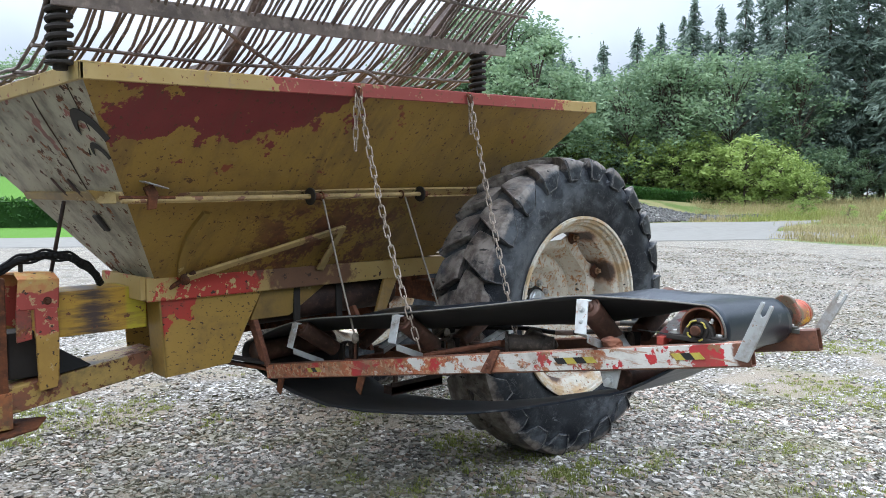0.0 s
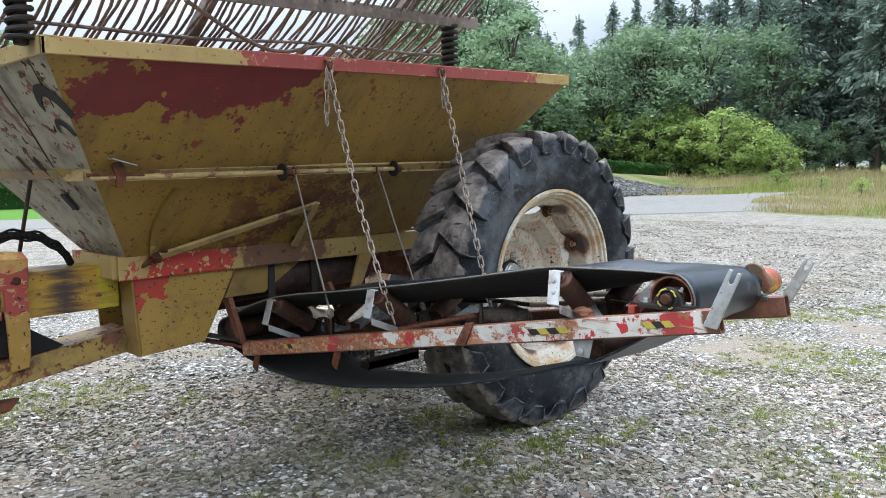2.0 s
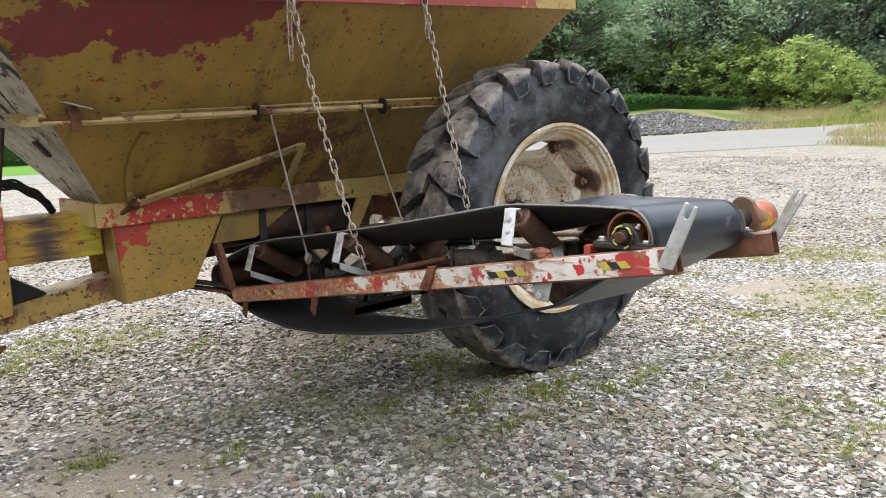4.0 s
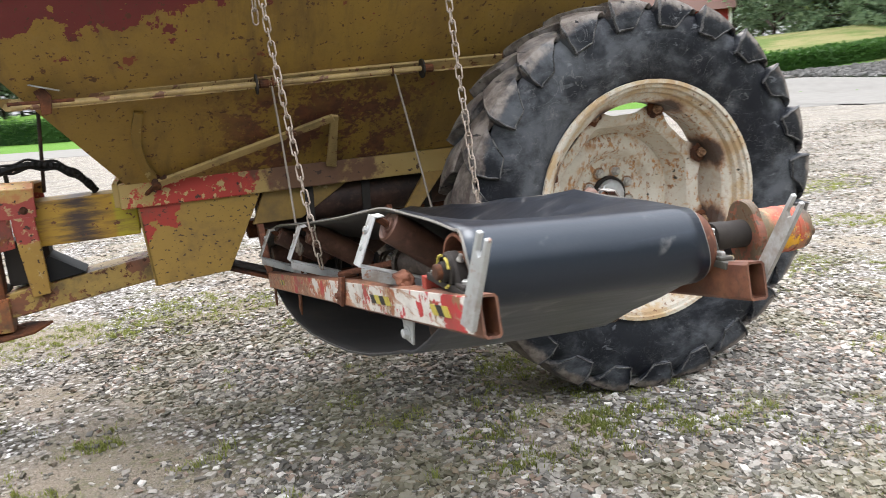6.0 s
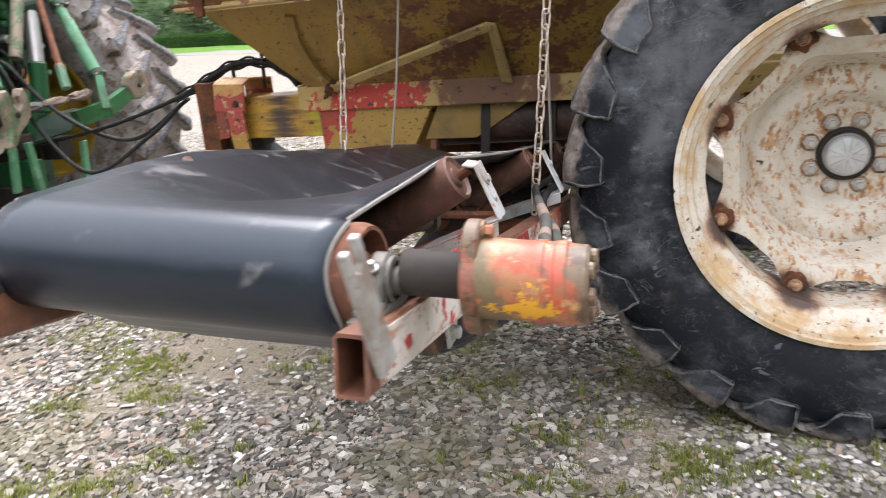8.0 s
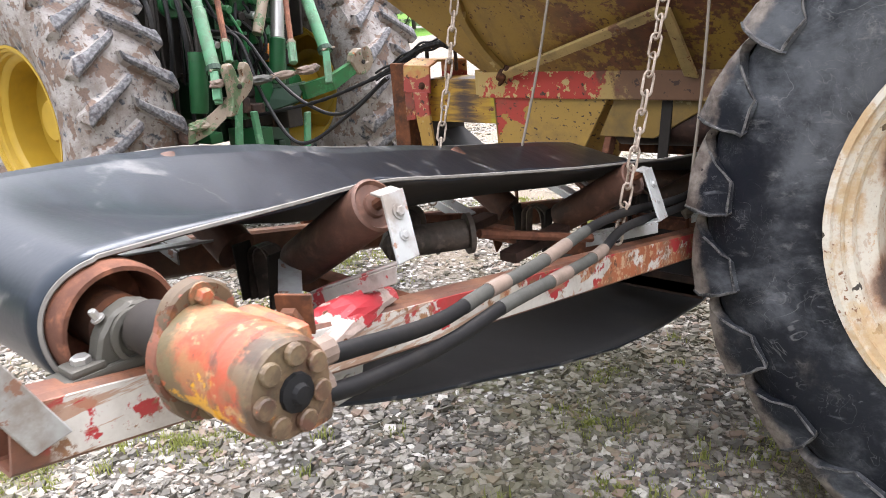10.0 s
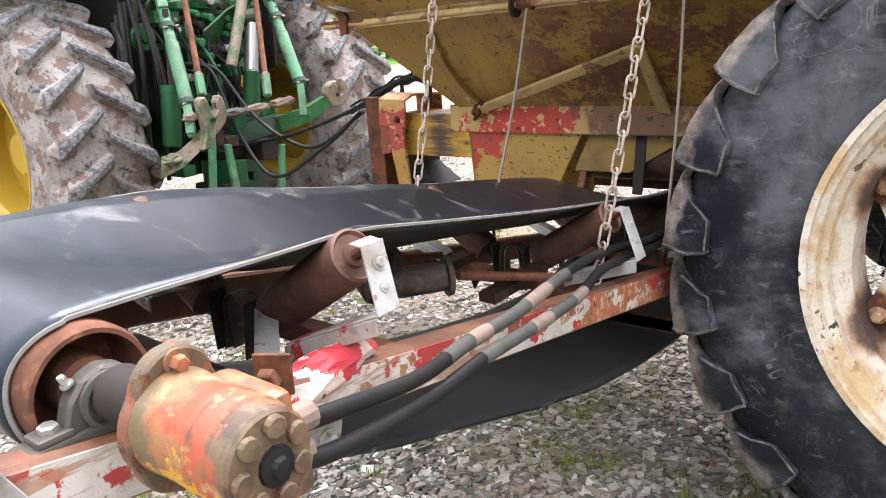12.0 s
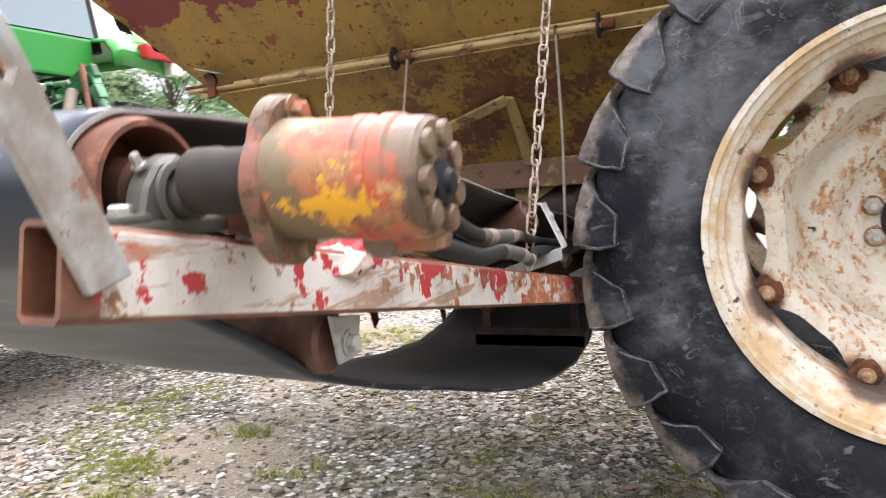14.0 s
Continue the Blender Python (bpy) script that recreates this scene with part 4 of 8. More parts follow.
def disc_mesh(r_tab, r_gap, tabs, y_edge, y_mid, turn=0.0, seg=128, power=1.0, hole=0.16):
    """A dished wheel disc whose scalloped edge meets the rim in tabs."""
    bm = bmesh.new()
    faces = []
    for thick in (0.0, 0.010):
        rows = []
        for f, yy in ((hole, y_mid), (0.36, y_mid), (0.40, y_mid - 0.010), (0.46, y_mid - 0.045), (0.50, y_mid - 0.055), (0.60, y_mid - 0.057), (0.66, y_mid - 0.045), (0.8, y_edge + 0.02), (0.92, y_edge + 0.004), (1.0, y_edge)):
            row = []
            for i in range(seg):
                th = 2 * math.pi * i / seg
                c = 0.5 + 0.5 * math.cos(tabs * (th - turn))
                re = r_gap + (r_tab - r_gap) * c ** power
                rr = f * r_tab if f < 0.66 else f * (r_tab + (re - r_tab) * smooth(f, 0.62, 1.0))
                row.append(bm.verts.new((rr * math.cos(th), yy + thick, rr * math.sin(th))))
            rows.append(row)
        faces.append(rows)
        for a, b in zip(rows, rows[1:]):
            for i in range(seg):
                bm.faces.new((a[i], a[(i + 1) % seg], b[(i + 1) % seg], b[i]))
    for k in (0, -1):
        a, b = faces[0][k], faces[1][k]
        for i in range(seg):
            bm.faces.new((a[i], a[(i + 1) % seg], b[(i + 1) % seg], b[i]))
    return bm


def moved(bm, m):
    bm.transform(m)
    return bm


# ---- the stone picker ----
YC = 3.70                                     # middle line of the machine
RIM_Y0, RIM_Y1, RIM_X0, RIM_X1 = 2.65, 4.75, 0.93, 3.97


def rim_z(x):
    return 1.879 + (x - 0.93) * 0.0385


BOT = [(1.53, 3.46, 1.06), (3.36, 3.46, 1.075), (3.36, 3.94, 1.075), (1.53, 3.94, 1.06)]
TOP = [(RIM_X0, RIM_Y0, rim_z(RIM_X0)), (RIM_X1, RIM_Y0, rim_z(RIM_X1)), (RIM_X1, RIM_Y1, rim_z(RIM_X1)), (RIM_X0, RIM_Y1, rim_z(RIM_X0))]


def side_at(x, z, out=0.0):
    """A point on the hopper's near side."""
    f = (z - 1.067) / (rim_z(2.4) - 1.067)
    y = 3.46 + (RIM_Y0 - 3.46) * f
    return Vector((x, y - out * 0.7, z - out * 0.7))


picker = thing("stone_picker", (2.5, YC, 0), "worn mustard and red farm stone picker trailer on gravel", "trailer")
names = ("side_panel", "rear_panel", "side_panel", "front_panel")
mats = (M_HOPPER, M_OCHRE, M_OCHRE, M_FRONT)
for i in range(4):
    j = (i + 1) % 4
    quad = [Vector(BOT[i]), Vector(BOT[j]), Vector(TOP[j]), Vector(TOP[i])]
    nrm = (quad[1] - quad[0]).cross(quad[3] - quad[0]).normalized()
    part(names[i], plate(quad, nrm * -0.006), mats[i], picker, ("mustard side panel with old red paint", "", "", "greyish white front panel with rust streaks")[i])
part("hopper_floor", plate([Vector(p) + Vector((0, 0, 0.01)) for p in BOT], (0, 0, 0.008)), M_OCHRE, picker)

# rim band: a folded lip round the top
for i in range(4):
    j = (i + 1) % 4
    a, b = Vector(TOP[i]), Vector(TOP[j])
    inward = Vector((0, 0, 1)).cross(b - a).normalized()
    bm = plate([a + Vector((0, 0, -0.03)), b + Vector((0, 0, -0.03)), b + Vector((0, 0, 0.03)), a + Vector((0, 0, 0.03))], inward * 0.014, 0.003)
    ia, ib = a + Vector((0, 0, 0.027)) + inward * 0.012, b + Vector((0, 0, 0.027)) + inward * 0.012
    plate([ia, ib, ib + inward * 0.05, ia + inward * 0.05], (0, 0, 0.006), 0, bm)
    part("rim_band", bm, M_BAND, picker)

# strip and control rod along the side
for x0, x1, z0, z1, nm in ((1.255, 3.55, 1.462, 1.50, "side_strip"),):
    pts = [side_at(x0, z0 - 0.02, 0.001), side_at(x1, z1 - 0.02, 0.001), side_at(x1, z1 + 0.016, 0.001), side_at(x0, z0 + 0.016, 0.001)]
    bm = plate(pts, (0, -0.010, -0.010), 0.002)
    low = [side_at(x0, z0 - 0.02, 0.014), side_at(x1, z1 - 0.02, 0.014)]
    plate([low[0], low[1], low[1] + Vector((0, -0.022, -0.004)), low[0] + Vector((0, -0.022, -0.004))], (0, 0, -0.005), 0, bm)
    part(nm, bm, M_ROD, picker)
part("front_strip", plate([(1.245, 3.06, 1.44), (1.245, 4.28, 1.44), (1.226, 4.28, 1.475), (1.226, 3.06, 1.475)], (-0.012, 0, -0.008), 0.002), M_OCHRE, picker)
ROD_A, ROD_B = Vector((1.20, 3.005, 1.438)), Vector((2.86, 3.018, 1.468))
part("control_rod", rod(ROD_A, ROD_B, 0.0125, 14), M_ROD, picker, "paint-worn round control rod", True)
bm = rod((1.19, 3.0, 1.45), (1.42, 3.0, 1.449), 0.008, 10)
part("rod_stub", bm, M_RUST, picker)
bm = plate([(1.30, 2.985, 1.40), (1.335, 2.985, 1.405), (1.345, 2.985, 1.47), (1.32, 2.985, 1.505), (1.285, 2.985, 1.49), (1.30, 2.985, 1.455)], (0, 0.02, 0), 0.002)
part("catch_flap", plate([(1.275, 2.955, 1.512), (1.375, 2.955, 1.484), (1.375, 3.01, 1.486), (1.275, 3.01, 1.514)], (0, 0, 0.005), 0.001), M_GALV, picker, "bare steel flap of the catch")
part("rod_catch", bm, M_RUST, picker, "rusty pivoting catch on the rod")
for x in (2.105, 2.83):
    c = ROD_A + (ROD_B - ROD_A) * ((x - ROD_A.x) / (ROD_B.x - ROD_A.x))
    bm = lathe([(0, 0.0), (0, 0.042), (0.007, 0.042), (0.007, 0.0)], c - Vector((0.004, 0, 0)), c + Vector((1, 0, 0)), 20)
    sharp_box(bm, (c.x - 0.006, c.y - 0.01, c.z - 0.012), (c.x + 0.006, c.y + 0.075, c.z + 0.012))
    part("rod_bearing_plate", bm, M_DARK, picker)
    part("collar", rod(c + Vector((0.01, 0, 0)), c + Vector((0.05, 0, 0)), 0.018, 12), M_RUST, picker)
for x in (2.17, 2.69):
    c = ROD_A + (ROD_B - ROD_A) * ((x - ROD_A.x) / (ROD_B.x - ROD_A.x))
    part("wire_eye", tube([c + Vector((0, 0.02 * math.cos(a), 0.02 * math.sin(a))) for a in np.linspace(0, 2 * math.pi, 12, endpoint=False)], 0.004, 6, None, True), M_RUST, picker)

# welded curve, discharge lever and its plate on the lower side
arc = curve_through([side_at(1.635, 1.395, 0.006), side_at(1.607, 1.30, 0.006), side_at(1.612, 1.19, 0.006), side_at(1.65, 1.085, 0.006)], 8)
sides = []
for i, p in enumerate(arc):
    d = (arc[min(i + 1, len(arc) - 1)] - arc[max(i - 1, 0)]).normalized()
    sides.append(d.cross(Vector((0, -0.7, -0.7))).normalized() * 0.018)
bm = ribbon([p - q for p, q in zip(arc, sides)], [p + q for p, q in zip(arc, sides)], (0, -0.016, -0.016))
part("quadrant_strip", bm, M_OCHRE, picker, "curved quadrant strip with bolt holes")
for p in arc[2::4]:
    part("quadrant_bolt", bolt(p + Vector((0, -0.008, -0.008)), (0, -1, -1), 0.006, 0.006), M_RUST, picker)
la, lb = side_at(1.66, 1.085, 0.03), side_at(2.45, 1.312, 0.03)
d = (lb - la).normalized()
s = d.cross(Vector((0, -0.7, -0.7))).normalized() * 0.02
bm = plate([la - s, la + s, lb + s, lb - s], (0, -0.012, -0.012), 0.002)
part("discharge_lever", bm, M_ROD, picker, "flat painted discharge lever")
part("lever_end", rod(side_at(1.54, 0.985, 0.035), side_at(1.70, 1.115, 0.035), 0.011, 8), M_RUST, picker)
part("lever_pivot", rod(side_at(1.655, 1.09, 0.0), side_at(1.655, 1.09, 0.07), 0.02, 10), M_RUST, picker)
bm = plate([side_at(2.44, 1.315, 0.02), side_at(2.475, 1.31, 0.02), side_at(2.49, 1.06, 0.02), side_at(2.44, 1.07, 0.02)], (0, -0.01, -0.01), 0.002)
part("lever_link", bm, M_ROD, picker)
part("lever_bolt", bolt(side_at(2.27, 1.262, 0.042), (0, -1, -1), 0.011, 0.012), M_ROD, picker)

# chassis rails, cross pieces, gussets
for y0, y1 in ((3.455, 3.535), (3.865, 3.945)):
    part("chassis_rail", box((1.49, y0, 0.955), (3.75, y1, 1.068), 0.006), M_CHASSIS, picker, "mustard chassis rail with red patches and rust")
part("front_crossmember", box((1.465, 3.47, 0.965), (1.49, 3.93, 1.075), 0.004), M_CHASSIS, picker)
part("rear_crossmember", box((3.65, 3.53, 0.955), (3.75, 3.87, 1.06), 0.006), M_OCHRE, picker)
part("middle_crossmember", box((2.9, 3.53, 0.9), (3.02, 3.87, 1.05), 0.006), M_DARK, picker)
for y in (3.475, 3.913):
    part("gusset", plate([(1.56, y, 0.958), (2.115, y, 0.958), (1.925, y, 0.598), (1.585, y, 0.578)], (0, 0.012, 0), 0.003), M_GUSSET, picker, "mustard gusset plate with a red corner")
part("gusset_edge", plate([(1.555, 3.475, 0.955), (1.555, 3.62, 0.955), (1.58, 3.62, 0.578), (1.58, 3.475, 0.578)], (0.014, 0, 0), 0.003), M_OCHRE, picker)
part("under_plate", plate([(2.13, 3.50, 0.955), (2.55, 3.50, 0.955), (2.30, 3.50, 0.80), (2.06, 3.50, 0.80)], (0, 0.02, 0), 0.003), M_OCHRE, picker)
part("transverse_drum", rod((2.1, 3.62, 0.86), (3.1, 3.62, 0.88), 0.11, 24), M_GRIME, picker, "grimy rust brown drum under the hopper", True)
for x in (2.33, 2.62, 2.95):
    part("hanger", plate([(x, 3.50, 0.96), (x + 0.045, 3.50, 0.96), (x + 0.03, 3.48, 0.72), (x - 0.01, 3.48, 0.72)], (0, 0.012, 0), 0.002), M_DARK, picker)
part("under_channel", box((2.05, 3.70, 0.70), (3.2, 3.80, 0.79), 0.005), M_RUST, picker)
part("diagonal_brace", plate([(2.95, 3.46, 0.96), (3.06, 3.46, 0.96), (2.80, 3.30, 0.74), (2.74, 3.30, 0.76)], (0, 0.02, 0.0), 0.003), M_OCHRE, picker)
part("axle", box((3.58, 3.0, 0.73), (3.72, 4.40, 0.87), 0.008), M_RUST, picker)
for y in (3.42, 3.88):
    part("axle_post", box((3.56, y, 0.86), (3.74, y + 0.1, 0.98), 0.006), M_RUST, picker)

# drawbar: upper arm, lower arm, clamp plates, jack leg and foot
part("upper_arm", box((1.06, 3.60, 0.815), (1.55, 3.80, 1.022), 0.008), M_TONGUE, picker, "yellow drawbar arm worn to dark metal")
bm = bmesh.new()
plate([(1.60, 3.61, 0.70), (1.60, 3.61, 0.585), (0.60, 3.61, 0.455), (0.60, 3.61, 0.575)], (0, 0.2, 0), 0.006, bm)
part("lower_arm", bm, M_ARM, picker, "rust-mottled lower drawbar arm")
part("arm_seat", plate([(1.285, 3.60, 0.67), (1.14, 3.60, 0.77), (1.09, 3.60, 0.72), (1.09, 3.60, 0.64)], (0, 0.18, 0), 0.003), M_BLACK, picker)
bm = bmesh.new()
plate([(0.96, 3.548, 0.962), (1.132, 3.548, 0.958), (1.138, 3.548, 1.082), (0.972, 3.548, 1.09)], (0, 0.012, 0), 0.003, bm)
plate([(0.972, 3.548, 1.085), (1.138, 3.548, 1.077), (1.138, 3.62, 1.102), (0.975, 3.62, 1.11)], (0, 0, 0.012), 0.003, bm)
plate([(0.975, 3.62, 1.11), (1.138, 3.62, 1.102), (1.138, 3.84, 1.09), (0.975, 3.84, 1.095)], (0, 0, 0.012), 0.003, bm)
plate([(0.975, 3.84, 0.80), (1.138, 3.84, 0.80), (1.138, 3.84, 1.10), (0.975, 3.84, 1.10)], (0, 0.012, 0), 0.003, bm)
part("clamp_cap", bm, M_CLAMP, picker, "orange and red clamp cap over the drawbar")
part("clamp_bolt", bolt((1.085, 3.548, 0.995), (0, -1, 0), 0.012, 0.012), M_RUST, picker)
bm = plate([(1.03, 3.538, 0.966), (1.122, 3.538, 0.963), (1.128, 3.538, 0.84), (1.130, 3.56, 0.66), (1.125, 3.575, 0.60), (1.05, 3.575, 0.59), (1.035, 3.545, 0.82)], (0, 0.016, 0), 0.003)
part("clamp_strap", bm, M_CLAMP, picker, "red and yellow clamp strap")
part("clamp_strap", plate([(0.96, 3.555, 0.965), (1.022, 3.555, 0.965), (1.022, 3.555, 0.83), (0.96, 3.555, 0.82)], (0, 0.014, 0), 0.003), M_REDPLATE, picker)
part("dark_block", box((0.95, 3.66, 0.64), (1.14, 3.80, 0.85), 0.01), M_DARK, picker)
part("jack_leg", box((0.835, 3.60, 0.44), (0.935, 3.70, 1.10), 0.006), M_RUST, picker, "rusty square jack leg")
part("jack_sleeve", box((0.825, 3.59, 0.44), (0.945, 3.71, 0.60), 0.006), M_ORANGE, picker)
bm = plate([(0.80, 3.53, 0.405), (1.03, 3.56, 0.425), (1.10, 3.66, 0.44), (0.98, 3.76, 0.43), (0.80, 3.78, 0.405)], (0, 0, 0.012), 0.003)
plate([(0.83, 3.65, 0.415), (1.0, 3.65, 0.43), (0.9, 3.65, 0.48), (0.83, 3.65, 0.48)], (0, 0.012, 0), 0.002, bm)
part("jack_foot", bm, M_RUST, picker)
part("drawbar_tube", rod((0.95, 3.70, 0.60), (0.40, 3.72, 0.54), 0.05, 16), M_DARK, picker, "", True)
part("drawbar_nose", plate([(0.62, 3.62, 0.575), (0.62, 3.62, 0.475), (0.02, 3.64, 0.42), (0.02, 3.64, 0.50)], (0, 0.16, 0), 0.006), M_TONGUE, picker)
part("panel_prop", rod((1.205, 3.66, 1.43), (1.155, 3.74, 1.05), 0.009, 8), M_GRIME, picker, "thin prop rod")
part("front_bracket", plate([(1.16, 3.13, 1.425), (1.22, 3.1, 1.425), (1.22, 3.1, 1.47), (1.12, 3.13, 1.48)], (0, 0.03, 0), 0.003), M_OCHRE, picker)
for pts in ([(1.12, 3.09, 1.62), (1.10, 3.05, 1.66), (1.075, 3.0, 1.69)],):
    part("scrape_plate", tube(curve_through([Vector(p) for p in pts], 4), 0.006, 6), M_DARK, picker)

# painted swoosh on the front panel
def front_at(y, z, out=0.004):
    f = (z - 1.06) / (rim_z(RIM_X0) - 1.06)
    return Vector((1.53 + (RIM_X0 - 1.53) * f - out, y, z - out * 0.5))


part("panel_seam", tube([front_at(3.24 + 0.18 * f + 0.006 * math.sin(9 * f), 1.84 - 0.38 * f, 0.001) for f in np.linspace(0, 1, 12)], [0.0022 + 0.002 * abs(math.sin(7 * f)) for f in np.linspace(0, 1, 12)], 5), M_GRIME, picker, "dark seam in the front panel")
part("panel_seam", tube([front_at(2.83 + 0.10 * f, 1.86 - 0.16 * f, 0.001) for f in np.linspace(0, 1, 6)], 0.002, 5), M_GRIME, picker)
for ya, yb, za, zb in ((3.74, 3.66, 1.525, 1.462), (3.54, 3.48, 1.52, 1.456)):
    part("bent_strap", tube([front_at(ya, za + 0.01, 0.002), front_at((ya + yb) / 2, (za + zb) / 2, 0.010), front_at(yb, zb, 0.012)], 0.006, 6), M_GRIME, picker)
bm = bmesh.new()
plate([front_at(3.50, 1.372), front_at(3.555, 1.372), front_at(3.545, 1.30), front_at(3.495, 1.30)], (-0.012, 0, -0.008), 0.003, bm)
part("panel_hinge", bm, M_DARK, picker, "dark hinge plate low on the front panel")
for y0, z0, sc in ((2.92, 1.72, 1.0), (2.98, 1.63, 0.55)):
    outer = [front_at(y0 + sc * 0.13 * math.cos(a), z0 - 0.07 * sc + sc * 0.13 * math.sin(a)) for a in np.linspace(0.5, 3.0, 12)]
    inner = [front_at(y0 + sc * (0.02 + 0.09 * math.cos(a)), z0 - 0.075 * sc + sc * 0.095 * math.sin(a)) for a in np.linspace(0.5, 3.0, 12)]
    bm = ribbon(outer, inner, (-0.0015, 0, -0.001))
    part("painted_mark", bm, M_DARK, picker)

# wheels of the picker
W_C, W_R, W_RIM, W_W = Vector((3.672, 2.708, 0.812)), 0.876, 0.524, 0.395
for y, turn in ((W_C.y, -0.03), (2 * YC - W_C.y, math.pi)):
    m = pose(W_C.x, y, W_C.z, 0, 0, math.degrees(turn))
    wheel = part("wheel", moved(rim_mesh(W_RIM, W_W - 0.04), m), M_WHEEL, picker, "dirty white steel wheel with rust spots", True)
    fit_tyre(wheel, m, W_R, W_RIM, W_W, 23, 0.048, 1.0, M_TYRE, "scuffed black tractor tyre with deep lugs", 1.0, 1.12, M_LUG)
    part("disc", moved(disc_mesh(0.442, 0.38, 8, 0.008, 0.185, 0.42, 128, 2.2), m), M_WHEEL, wheel, "", True)
    part("hub", moved(lathe([(-0.004, 0.070), (-0.026, 0.070), (-0.030, 0.066), (-0.040, 0.064), (-0.045, 0.058), (-0.049, 0.04), (-0.051, 0.02), (-0.051, 0.0)], (0, 0.185, 0), (0, 1, 0), 32), m), M_CAP, wheel, "scuffed silver hub cap")
    part("hub_ring", moved(lathe([(-0.002, 0.072), (-0.020, 0.072), (-0.022, 0.080), (-0.016, 0.086), (-0.002, 0.088)], (0, 0.185, 0), (0, 1, 0), 32), m), M_DARK, wheel, "dark greasy ring round the hub cap")
    for k in range(7):
        a = k * 0.898 + 0.3
        o, side = Vector((math.cos(a), 0, math.sin(a))), Vector((-math.sin(a), 0, math.cos(a)))
        bm = plate([o * 0.060 - side * 0.013 + Vector((0, 0.143, 0)), o * 0.060 + side * 0.013 + Vector((0, 0.143, 0)), o * 0.014 + side * 0.002 + Vector((0, 0.136, 0)), o * 0.014 - side * 0.002 + Vector((0, 0.136, 0))], (0, -0.006, 0), 0.002)
        part("cap_rib", moved(bm, m), M_CAP, wheel)
    part("hub_plate", moved(lathe([(0.012, 0), (0.012, 0.16), (0.03, 0.16), (0.2, 0.1), (0.2, 0)], (0, 0.185, 0), (0, 1, 0), 28), m), M_RUST, wheel)
    for k in range(8):
        a = 2 * math.pi * k / 8 + 0.42
        c = Vector((0.42 * math.cos(a), -0.008, 0.42 * math.sin(a)))
        bm = lump(c + Vector((0, 0.014, 0)), 0.040, k, (1, 0.4, 1))
        part("lug_clamp", moved(bm, m), M_RUST, wheel)
        part("lug_bolt", moved(bolt(c + Vector((0, -0.006, 0)), (0, -1, 0), 0.015, 0.024), m), M_RUSTPALE, wheel)
        b = Vector((0.112 * math.cos(a + 0.016), 0.183, 0.112 * math.sin(a + 0.016)))
        part("nut_washer", moved(rod(b + Vector((0, 0.004, 0)), b + Vector((0, -0.005, 0)), 0.029, 20), m), M_RUSTPALE, wheel)
        part("wheel_nut", moved(lathe([(0, 0), (0, 0.024), (0.006, 0.024), (0.007, 0.021), (0.022, 0.02), (0.026, 0.013), (0.034, 0.011), (0.034, 0)], b, b + Vector((0, -1, 0)), 6), m), M_NUT, wheel)



# ---- land: gravel yard, road, lawn, meadow ----
def across(x, y):
    """Distance across the road's direction; the road lies between 22 and 26.6."""
    return 0.547 * x + 0.837 * y


def land(x, y):
    n = across(x, y)
    t = 0.837 * x - 0.547 * y
    bearing = math.degrees(math.atan2(y, x))
    hill = 2.6 * smooth(bearing, 28, 41) * smooth(n, 31, 62) * (0.2 + 0.8 * smooth(t, -62, -26)) * (1 - smooth(x, 38, 62)) + 1.2 * smooth(n, 70, 160)
    dip = -0.045 * smooth(x, 2.7, 3.7) * (1 - smooth(x, 6, 12)) * smooth(y, 0.5, 2.0)
    verge = 0.12 * smooth(n, 26.8, 28.0)
    north = -0.196 * (x - 28.0) + 0.98 * (y - 24.0)
    crest = (0.55 + 0.35 * smooth(x, 29, 42) - 0.35 * smooth(x, 45, 57)) * smooth(x, 17, 23) * (1 - smooth(x, 60, 90))
    verge += crest * smooth(north, -7.0 + 1.0 * (1 - smooth(x, 28, 36)), -1.6) * (1 - smooth(north, 5, 18))
    verge += 0.75 * smooth(x, 38, 62) * (1 - smooth(north, -9.0, -2.0)) * smooth(y, 4, 12)
    rough = 0.006 * noise.noise((x * 1.1, y * 1.1, 0.3)) + 0.25 * noise.noise((x * 0.05, y * 0.05, 2.0)) * smooth(math.hypot(x, y), 30, 70)
    return hill + dip + verge + rough


def graded(lo, hi, fine_lo, fine_hi, fine):
    out = list(np.arange(fine_lo, fine_hi, fine))
    s, v = fine, fine_hi
    while v < hi:
        out.append(v)
        s *= 1.22
        v += s
    out.append(hi)
    s, v = fine, fine_lo
    while v > lo:
        s *= 1.22
        v -= s
        out.append(max(v, lo))
    return sorted(set(round(float(q), 4) for q in out))


